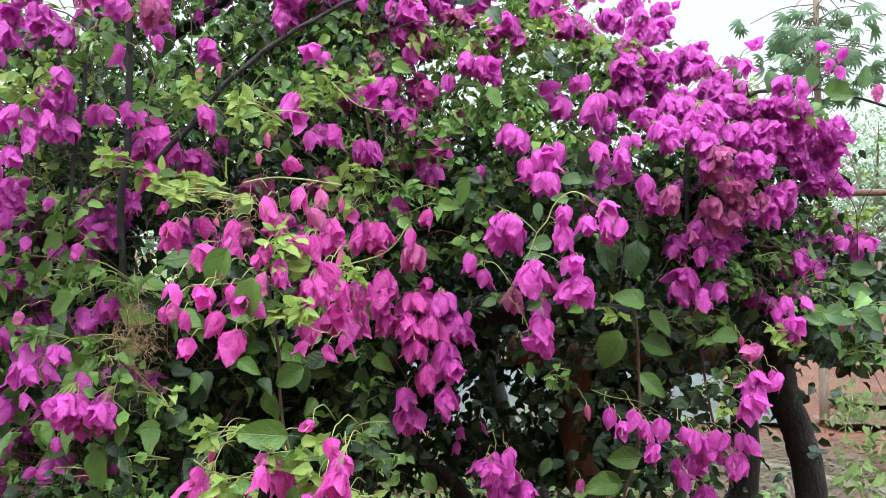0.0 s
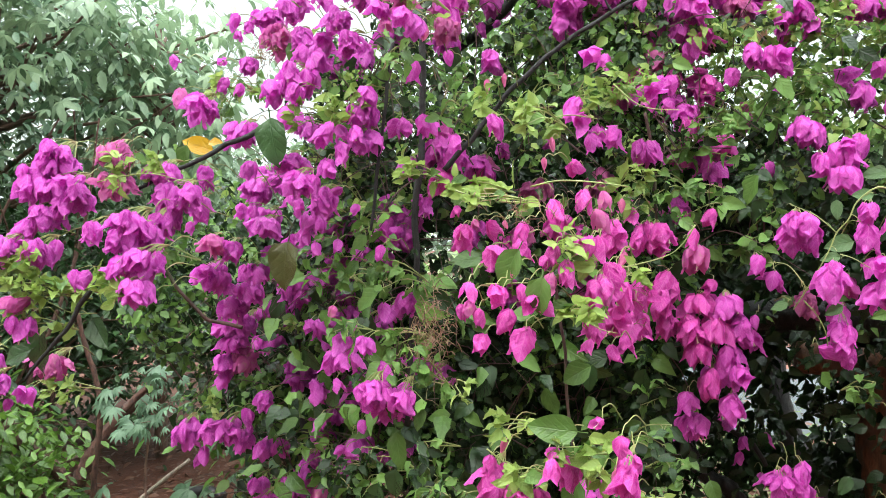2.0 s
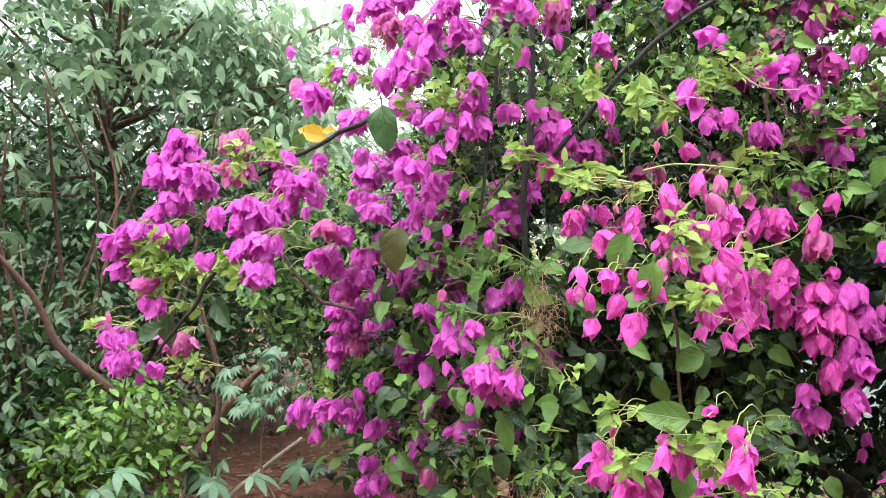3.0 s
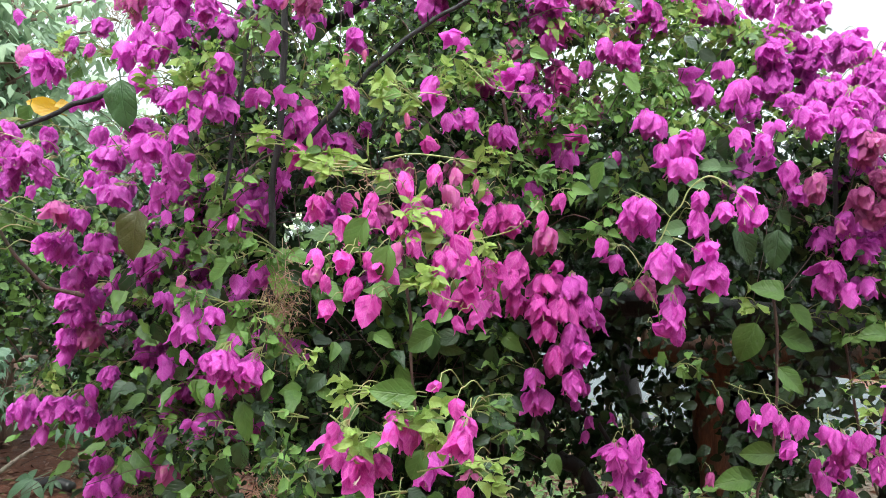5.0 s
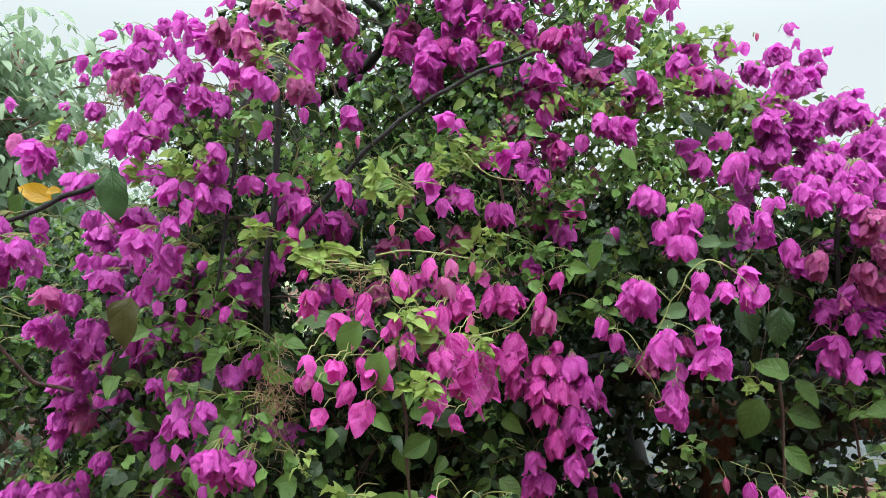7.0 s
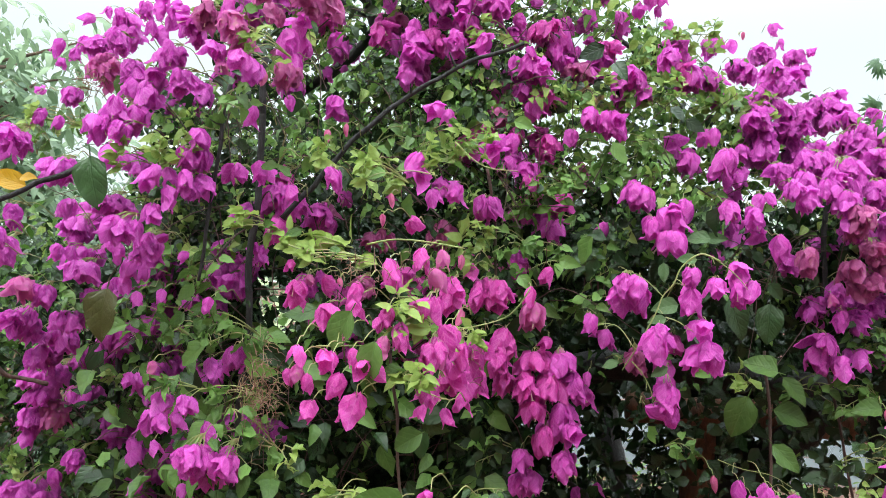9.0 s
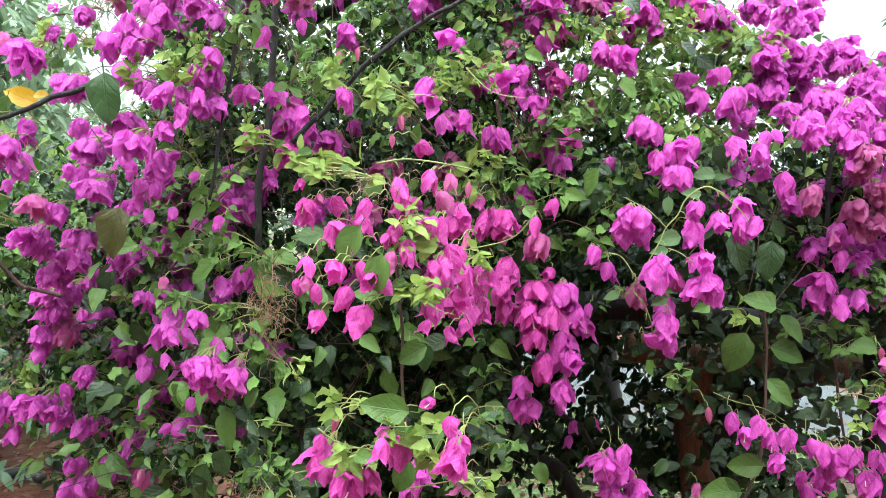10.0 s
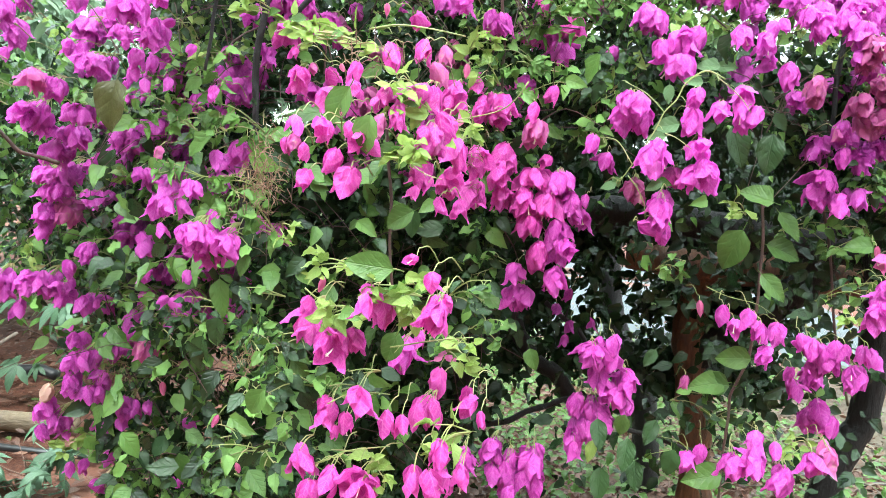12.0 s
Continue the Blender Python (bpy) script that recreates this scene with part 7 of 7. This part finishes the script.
leafy_tree("variegated_shrub", (-1.12, 3.4, 0), 1.45, 0.22, 9, 150, 0.13, OVATE, MASS["variegated"], BARK_GREY, 17, "slim shrub with pointed cream-edged pale leaves", "shrub", 0.24, 0.012, low=0.75)
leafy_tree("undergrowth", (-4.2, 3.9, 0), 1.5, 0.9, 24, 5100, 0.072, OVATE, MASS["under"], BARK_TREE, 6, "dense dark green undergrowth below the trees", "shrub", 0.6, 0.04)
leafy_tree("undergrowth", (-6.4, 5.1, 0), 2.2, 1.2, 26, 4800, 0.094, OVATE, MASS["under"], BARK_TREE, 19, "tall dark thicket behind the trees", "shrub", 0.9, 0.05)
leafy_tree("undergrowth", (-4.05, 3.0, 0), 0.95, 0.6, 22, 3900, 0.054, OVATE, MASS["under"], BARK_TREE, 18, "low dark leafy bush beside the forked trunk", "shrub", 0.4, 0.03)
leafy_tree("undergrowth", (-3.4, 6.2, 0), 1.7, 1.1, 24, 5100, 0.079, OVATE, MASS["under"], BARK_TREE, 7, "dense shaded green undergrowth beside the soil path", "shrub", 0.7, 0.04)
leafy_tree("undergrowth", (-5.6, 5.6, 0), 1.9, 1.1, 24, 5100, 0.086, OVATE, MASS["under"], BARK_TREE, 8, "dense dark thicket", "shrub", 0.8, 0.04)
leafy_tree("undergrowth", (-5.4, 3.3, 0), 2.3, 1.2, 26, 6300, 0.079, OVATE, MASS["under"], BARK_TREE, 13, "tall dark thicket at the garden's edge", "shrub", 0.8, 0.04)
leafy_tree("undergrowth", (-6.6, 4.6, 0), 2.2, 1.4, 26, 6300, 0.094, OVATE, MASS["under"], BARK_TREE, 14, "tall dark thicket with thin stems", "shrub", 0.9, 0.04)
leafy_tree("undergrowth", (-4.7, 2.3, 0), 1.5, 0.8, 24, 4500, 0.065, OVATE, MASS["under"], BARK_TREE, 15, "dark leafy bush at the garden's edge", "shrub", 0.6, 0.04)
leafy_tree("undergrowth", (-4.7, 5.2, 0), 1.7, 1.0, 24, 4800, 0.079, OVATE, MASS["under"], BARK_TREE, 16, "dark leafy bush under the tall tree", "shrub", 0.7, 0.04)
leafy_tree("cassava_plant", (-2.35, 3.75, 0), 0.75, 0.28, 9, 46, 0.24, PALMATE, MASS["papaya"], BARK_TREE, 9, "young cassava plant with hand-shaped leaves", "plant", 0.2, 0.014, group="young cassava plants")
leafy_tree("cassava_plant", (-2.75, 2.75, 0), 0.35, 0.25, 8, 40, 0.22, PALMATE, MASS["papaya"], BARK_TREE, 10, "low cassava plant with hand-shaped leaves", "plant", 0.2, 0.012, group="young cassava plants")
leafy_tree("cassava_plant", (-2.0, 2.75, 0), 0.12, 0.2, 7, 26, 0.2, PALMATE, MASS["papaya"], BARK_TREE, 12, "low cassava seedling on the litter", "plant", 0.16, 0.01, group="young cassava plants")


leafy_tree("cassava_plant", (-2.69, 2.47, 0), 0.42, 0.3, 10, 60, 0.22, PALMATE, MASS["papaya"], BARK_TREE, 71, "low cassava plant with grey-green fingered leaves", "plant", 0.16, 0.012, group="young cassava plants")
leafy_tree("cassava_plant", (-2.48, 3.07, 0), 0.92, 0.22, 10, 46, 0.115, PAPAYA_LEAF, MASS["papaya"], BARK_TREE, 72, "young cassava plant with pale fingered leaves", "plant", 0.13, 0.010, group="young cassava plants", low=0.75)
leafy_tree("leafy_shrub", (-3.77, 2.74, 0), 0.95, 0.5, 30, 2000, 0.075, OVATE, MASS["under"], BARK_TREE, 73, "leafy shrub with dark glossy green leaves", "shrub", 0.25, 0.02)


def thicket_stems():
    """Thin bare stems that cross in the shade of the trees."""
    rng = random.Random(77)
    t = thing("thicket", (-4.0, 3.1, 0), "tangle of bare brown stems in the shade of the trees", "thicket")
    for i in range(34):
        foot = Vector((rng.uniform(-0.55, 0.45), rng.uniform(-0.7, 0.6), -0.05))
        lean = Vector((rng.uniform(-0.8, 0.8), rng.uniform(-0.6, 0.6), rng.uniform(1.4, 2.7)))
        pts = [foot, foot + lean * 0.35 + Vector((rng.uniform(-0.15, 0.15), rng.uniform(-0.15, 0.15), 0)), foot + lean * 0.7 + Vector((rng.uniform(-0.2, 0.2), rng.uniform(-0.2, 0.2), 0)), foot + lean]
        part("stem", mesh_of("stem", *tube(pts, rng.uniform(0.010, 0.022), 0.005, 7, 0.1, i, sub=5)), BARK_ROUGH, t)


thicket_stems()


def forked_trunk():
    base = Vector((-2.87, 2.99, 0))
    t = thing("forked_trunk", base, "rough red-brown forked trunk leaning over the low shrub", "tree trunk")
    limbs = (("limb", 0.010, 0.036, ((-0.74, -0.86, 1.75), (-0.52, -0.58, 1.32), (-0.46, -0.50, 1.15), (-0.42, -0.45, 1.00), (-0.32, -0.33, 0.84), (-0.19, -0.18, 0.66), (-0.09, -0.08, 0.54), (-0.03, -0.02, 0.40), (-0.02, -0.01, 0.23), (0.00, 0.00, -0.10))),
             ("limb", 0.026, 0.038, ((0.22, 0.20, 0.82), (0.15, 0.14, 0.73), (0.07, 0.07, 0.60), (0.02, 0.03, 0.49), (-0.01, 0.00, 0.39), (-0.03, -0.02, 0.30))),
             ("shoot", 0.010, 0.016, ((0.07, -0.06, 1.22), (0.09, -0.04, 1.08), (0.13, -0.01, 0.90), (0.14, 0.00, 0.74), (0.12, -0.02, 0.47), (0.12, -0.02, 0.25), (0.12, -0.02, -0.05))),
             ("shoot", 0.014, 0.010, ((0.28, -0.01, 0.78), (0.37, 0.06, 0.89), (0.44, 0.12, 0.92), (0.51, 0.18, 0.93), (0.61, 0.25, 0.91))))
    for k, (name, r0, r1, pts) in enumerate(limbs):
        part(name, mesh_of(name, *tube(pts, r0, r1, 12, 0.2, 3 + k, sub=9)), BARK_ROUGH, t)


forked_trunk()


def bare_stick():
    pts = ((-2.43, 3.24, 0.51), (-2.57, 3.13, 0.38), (-2.71, 3.01, 0.23), (-2.83, 2.89, 0.00))
    ob = part("bare_stick", mesh_of("bare_stick", *tube(pts, 0.008, 0.014, 8, 0.12, 5, sub=6)), BARK_GREY, None, "bare grey stick leaning over the brown litter")
    tagged(ob, category="stick")


bare_stick()


def papaya():
    foot = Vector((3.07, 7.06, 0))
    rng = random.Random(21)
    t = thing("papaya_tree", foot, "slim papaya tree with lobed leaves on long stalks", "tree")
    part("trunk", mesh_of("trunk", *tube(((0.05, 0, -0.1), (0.02, 0, 1.5), (0.0, 0, 2.6), (-0.02, 0, 3.72)), 0.042, 0.022, 10, 0.05, 2)), BARK_GREY, t)
    rows = []
    for i in range(62):
        a, reach = i * 2.4, rng.choice((rng.uniform(0.08, 0.28), rng.uniform(0.28, 0.62)))
        s = Vector((-0.02, 0, rng.uniform(2.88, 3.72)))
        end = s + Vector((math.cos(a) * reach, math.sin(a) * reach, rng.uniform(-0.16, 0.12) - 0.12 * reach))
        part("leaf_stalk", mesh_of("leaf_stalk", *tube((s, s.lerp(end, 0.5) + Vector((0, 0, 0.05)), end), 0.005, 0.003, 5, cap=False)), BARK_TREE, t)
        for k in range(2 if reach > 0.28 else 3):
            at = end + Vector((rng.uniform(-0.07, 0.07), rng.uniform(-0.07, 0.07), rng.uniform(-0.05, 0.03)))
            rows.append(turned(at, Vector((math.cos(a) + rng.uniform(-0.7, 0.7), math.sin(a) - 0.3, -rng.uniform(0.1, 1.5))), Vector((rng.uniform(-1.1, 1.1), -1.0, rng.uniform(-0.2, 1.6))), rng.uniform(0.13, 0.25)))
    part("crown", mass_mesh("crown", PAPAYA_LEAF, rows), MASS["far_papaya"], t, kind="stuff")


papaya()


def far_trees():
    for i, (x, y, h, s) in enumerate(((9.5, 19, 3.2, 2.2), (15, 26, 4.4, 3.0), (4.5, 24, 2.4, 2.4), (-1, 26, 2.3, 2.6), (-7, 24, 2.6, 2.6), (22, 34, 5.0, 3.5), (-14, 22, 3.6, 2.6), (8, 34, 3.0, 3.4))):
        leafy_tree("distant_tree", (x, y, 0), h, s, 22, 5200 if i < 3 else 2600, 0.17 if i < 3 else 0.27, OVATE, MASS["far"], BARK_GREY, 40 + i, "distant tree beyond the fence, haze put into its pale green leaves", "tree", s * 0.55, 0.12, group="distant trees")


far_trees()


# ---- fence, hoses, odds and ends ----
def wire_fence():
    base = Vector((2.6, 7.9, 0))
    fence = thing("wire_fence", base, "chicken-wire fence on rough wooden posts and rails", "fence")
    for x in (-3.4, -1.6, 0.1, 1.8, 3.6, 5.4):
        part("post", mesh_of("post", *tube(((x, 0, -0.1), (x + 0.03, 0, 1.0), (x + 0.02, 0, 2.15)), 0.05, 0.04, 9, 0.12, 5)), BARK_ROUGH, fence)
    for z, r in ((2.02, 0.035), (0.5, 0.03)):
        part("rail", mesh_of("rail", *tube(((-3.5, -0.06, z), (0, -0.06, z - 0.03), (5.5, -0.06, z + 0.02)), r, r * 0.9, 8, 0.06, 3)), BARK_TREE, fence)
    wires = []
    step, r = 0.09, 0.0016
    for i in range(-24, 102):
        x = -3.4 + i * step
        for s in (1, -1):
            a, b = x, x + s * 2.0 * 0.55
            lo, hi = -3.4, 5.4
            z0, z1 = 0.03, 2.03
            if b < lo or b > hi or a < lo or a > hi:
                continue
            d = Vector((b - a, 0, z1 - z0)).normalized()
            n = Vector((d.z, 0, -d.x)) * r
            y = Vector((0, 0.001 * s, 0))
            p, q = Vector((a, 0, z0)) + y, Vector((b, 0, z1)) + y
            wires.append(([p + n, p - n, q - n, q + n, p + Vector((0, r, 0)), q + Vector((0, r, 0))], [(0, 1, 2, 3), (0, 3, 5, 4), (1, 4, 5, 2)], [(0, 0)] * 6))
    part("wire_mesh", mesh_of("wire_mesh", *joined(*wires)), WIRE, fence, "galvanised diamond wire mesh")


wire_fence()


def ground_cover():
    rng = random.Random(5)
    rows = []
    while len(rows) < 9000:
        x, y = rng.gauss(-0.9, 2.5), rng.gauss(4.4, 1.8)
        if y < 1.2 + 0.4 * noise.noise(Vector((x, 0, 9))):
            continue
        ahead = Vector((rng.uniform(-1, 1), rng.uniform(-1, 1), rng.uniform(-0.15, 0.25)))
        rows.append(turned(Vector((x, y, 0.02 + rng.random() * 0.03)), ahead, Vector((rng.uniform(-0.6, 0.6), rng.uniform(-0.6, 0.6), 1)), rng.uniform(0.03, 0.085)))
    for i in range(5000):
        x, y = rng.gauss(1.2, 1.2), rng.gauss(4.4, 1.0)
        ahead = Vector((rng.uniform(-1, 1), rng.uniform(-1, 1), rng.uniform(-0.15, 0.25)))
        rows.append(turned(Vector((x, y, 0.02 + rng.random() * 0.02)), ahead, Vector((rng.uniform(-0.6, 0.6), rng.uniform(-0.6, 0.6), 1)), rng.uniform(0.025, 0.06)))
    part("leaf_litter", mass_mesh("leaf_litter", OVATE, rows), MASS["litter"], None, "brown and tan fallen leaves on the soil", kind="stuff")["category"] = "leaf litter"
    rows = []
    while len(rows) < 7000:
        x, y = rng.gauss(0.4, 1.2), rng.gauss(4.8, 1.0)
        if y < 3.2:
            continue
        if noise.noise(Vector((x * 0.9, y * 0.9, 5))) < (-0.45 if x < 1.2 else 0.0) or (x > 1.9 and y > 5.0 and rng.random() < 0.8):
            continue
        z = rng.random() ** 2 * 0.28
        a = rng.uniform(0, 6.28)
        rows.append(turned(Vector((x, y, z)), Vector((math.cos(a), math.sin(a), rng.uniform(-0.3, 0.6))), Vector((rng.uniform(-0.4, 0.4), -0.3, 1)), rng.uniform(0.025, 0.06)))
    part("low_weeds", mass_mesh("low_weeds", OVATE, rows), MASS["weed"], None, "low pale green weeds growing over the soil", kind="stuff")["category"] = "weeds"
    # seedlings standing in clumps behind the bush, and small curled leaves between them
    rows = []
    for i in range(330):
        x, y = rng.uniform(-1.0, 1.7), rng.uniform(3.15, 6.4)
        if noise.noise(Vector((x * 1.4, y * 1.1, 31))) < -0.12:
            continue
        tall = rng.uniform(0.08, 0.36)
        for k in range(rng.randint(7, 16)):
            a, up = rng.uniform(0, 6.28), rng.random()
            at = Vector((x + 0.06 * math.cos(a) * rng.random() + 0.05 * up, y + 0.06 * math.sin(a), 0.03 + tall * up))
            rows.append(turned(at, Vector((math.cos(a), math.sin(a), rng.uniform(-0.6, 0.4))), Vector((rng.uniform(-0.5, 0.5), -0.5, 1)), rng.uniform(0.022, 0.06)))
    part("seedlings", mass_mesh("seedlings", SMALL, rows), MASS["shrub"], None, "small leafy seedlings standing in the shaded litter", kind="stuff")["category"] = "seedlings"
    rows = []
    for i in range(9000):
        x, y = rng.uniform(-1.1, 1.8), rng.uniform(2.8, 6.2)
        a = rng.uniform(0, 6.28)
        rows.append(turned(Vector((x, y, 0.035 + rng.random() * 0.035)), Vector((math.cos(a), math.sin(a), rng.uniform(-0.5, 0.6))), Vector((rng.uniform(-1.2, 1.2), rng.uniform(-1.2, 0.6), 1)), rng.uniform(0.02, 0.055)))
    part("curled_litter", mass_mesh("curled_litter", SMALL, rows), MASS["litter"], None, "small curled brown leaves lying wet on the soil", kind="stuff")["category"] = "leaf litter"
    rows = []
    blade_of_grass = blade(1.0, 0.035, 3, 1, 0.3, 0.7, 0.1, 0.6, 0, 3)
    while len(rows) < 6500:
        x, y = rng.gauss(1.9, 0.55), rng.gauss(5.2, 0.6)
        a = rng.uniform(0, 6.28)
        rows.append(turned(Vector((x, y, 0.03 + rng.random() * 0.05)), Vector((math.cos(a), math.sin(a), rng.uniform(-0.05, 0.25))), Vector((0, 0, 1)), rng.uniform(0.12, 0.36)))
    part("dry_straw", mass_mesh("dry_straw", blade_of_grass, rows), MASS["straw"], None, "matted wet straw on the ground", kind="stuff")["category"] = "straw"
    sticks = []
    for i in range(420):
        x, y = rng.gauss(0.5, 1.3), rng.gauss(4.3, 1.1)
        a, ln = rng.uniform(0, 6.28), rng.uniform(0.08, 0.4)
        d = Vector((math.cos(a), math.sin(a), rng.uniform(-0.05, 0.2))) * ln
        p = Vector((x, y, 0.035))
        sticks.append(tube((p, p + d * 0.5 + Vector((rng.uniform(-0.03, 0.03), rng.uniform(-0.03, 0.03), 0.01)), p + d), rng.uniform(0.002, 0.006), 0.0015, 5, cap=False, sub=2))
    part("fallen_twigs", mesh_of("fallen_twigs", *joined(*sticks)), BARK_TREE, None, "dead brown twigs scattered on the ground", kind="stuff")["category"] = "twigs"
    rows = []
    for i in range(140):
        x, y = rng.gauss(-0.2, 0.8), rng.gauss(2.3, 0.5)
        rows.append(turned(Vector((x, max(y, 1.3), 0.05 + rng.random() * 0.02)), Vector((rng.uniform(-1, 1), rng.uniform(-1, 1), rng.uniform(-0.1, 0.2))), Vector((rng.uniform(-0.6, 0.6), rng.uniform(-0.6, 0.6), 1)), rng.uniform(0.03, 0.05)))
    part("fallen_bracts", mass_mesh("fallen_bracts", OVATE, rows), BRACT["faded"], None, "faded pink bracts fallen on the soil", kind="stuff")["category"] = "fallen bracts"
    for i, (x, y, s) in enumerate(((3.0, 6.3, 0.35), (3.35, 6.9, 0.3), (2.75, 5.4, 0.28), (2.2, 4.5, 0.3))):
        leafy_tree("weed", (x, y, 0), s, 0.16, 9, 60, 0.08, OVATE, MASS["weed"], STALK, 60 + i, "upright green weed on the red soil", "weed", 0.14, 0.006, group="upright weeds")


ground_cover()


def small_things():
    b = thing("bamboo_pole", (-2.78, 3.3, 0.05), "thick weathered bamboo pole lying on the ground", "pole")
    part("pole", mesh_of("pole", *tube(((-1.4, -0.25, 0.0), (0, 0, 0.0), (0.55, 0.1, 0.0)), 0.052, 0.048, 14, 0.01, 3)), BAMBOO, b)
    for x in (-1.0, -0.45, 0.1, 0.5):
        part("node", mesh_of("node", *tube(((x - 0.008, x * 0.18, 0), (x + 0.008, x * 0.18, 0)), 0.055, 0.055, 14, 0.0, 1, sub=1)), BAMBOO, b)
    for pts, lab in ((((3.0, 7.3, 0.03), (2.7, 6.6, 0.04), (2.5, 5.6, 0.03), (3.2, 5.1, 0.03), (4.6, 5.0, 0.03)), "thin black water hose snaking over the soil"),
                     (((0.4, 4.4, 0.03), (1.2, 4.1, 0.04), (2.4, 4.2, 0.03), (3.5, 3.9, 0.03)), "thin black water hose beside the straw"),
                     (((-4.2, 3.6, 0.03), (-3.0, 3.15, 0.04), (-2.2, 3.1, 0.03), (-1.2, 3.3, 0.03)), "thin black water hose by the bamboo pole")):
        ob = part("water_hose", mesh_of("water_hose", *tube(pts, 0.017, 0.017, 8, 0.0, 1, sub=6)), HOSE, None, lab)
        tagged(ob, category="hose", group="hoses on the ground")
    pl = thing("old_plank", (2.5, 4.9, 0.02), "grey weathered plank lying on the soil", "plank")
    bm = bmesh.new()
    bmesh.ops.create_cube(bm, size=1)
    bmesh.ops.scale(bm, vec=(0.10, 1.7, 0.035), verts=bm.verts)
    bmesh.ops.bevel(bm, geom=bm.edges[:], offset=0.006, segments=1, affect="EDGES")
    bmesh.ops.translate(bm, vec=(0, 0, 0.03), verts=bm.verts)
    me = bpy.data.meshes.new("board")
    bm.to_mesh(me)
    bm.free()
    part("board", me, PLANK, pl, turn=Euler((0, 0, radians(38))).to_quaternion())
    me = mesh_of("shoe", *tube(((-0.12, 0, 0.03), (0, 0.01, 0.05), (0.12, 0, 0.03)), 0.035, 0.03, 10, 0.05, 2, sub=4))
    tagged(part("rubber_scrap", me, HOSE, None, "crumpled black rubber scrap on the litter", at=(-2.95, 4.1, 0.02)), category="scrap")
    n = 40
    verts = [(x, y, 0.03) for y in (6.9, 13.0) for x in np.linspace(-1.6, 2.9, n)]
    me = mesh_of("wet_slab", verts, [(i, i + 1, n + i + 1, n + i) for i in range(n - 1)])
    tagged(part("wet_slab", me, WET, None, "wet pale concrete slab behind the bush", kind="structure"), category="pavement")


def puddles():
    """Shallow rain water standing on the red soil."""
    rng = random.Random(31)
    for cx, cy, rx, ry in ((3.5, 7.0, 0.55, 0.28), (4.3, 7.9, 0.8, 0.4)):
        ring = [(rx * math.cos(a) * rng.uniform(0.75, 1.15), ry * math.sin(a) * rng.uniform(0.75, 1.15), 0.0) for a in np.linspace(0, 6.1, 22)]
        me = mesh_of("puddle", [(0, 0, 0.0)] + ring, [(0, 1 + i, 1 + (i + 1) % 22) for i in range(22)])
        tagged(part("puddle", me, PUDDLE, None, "shallow puddle of rain water on red soil", at=(cx, cy, 0.045), kind="structure"), category="puddle")


puddles()
small_things()
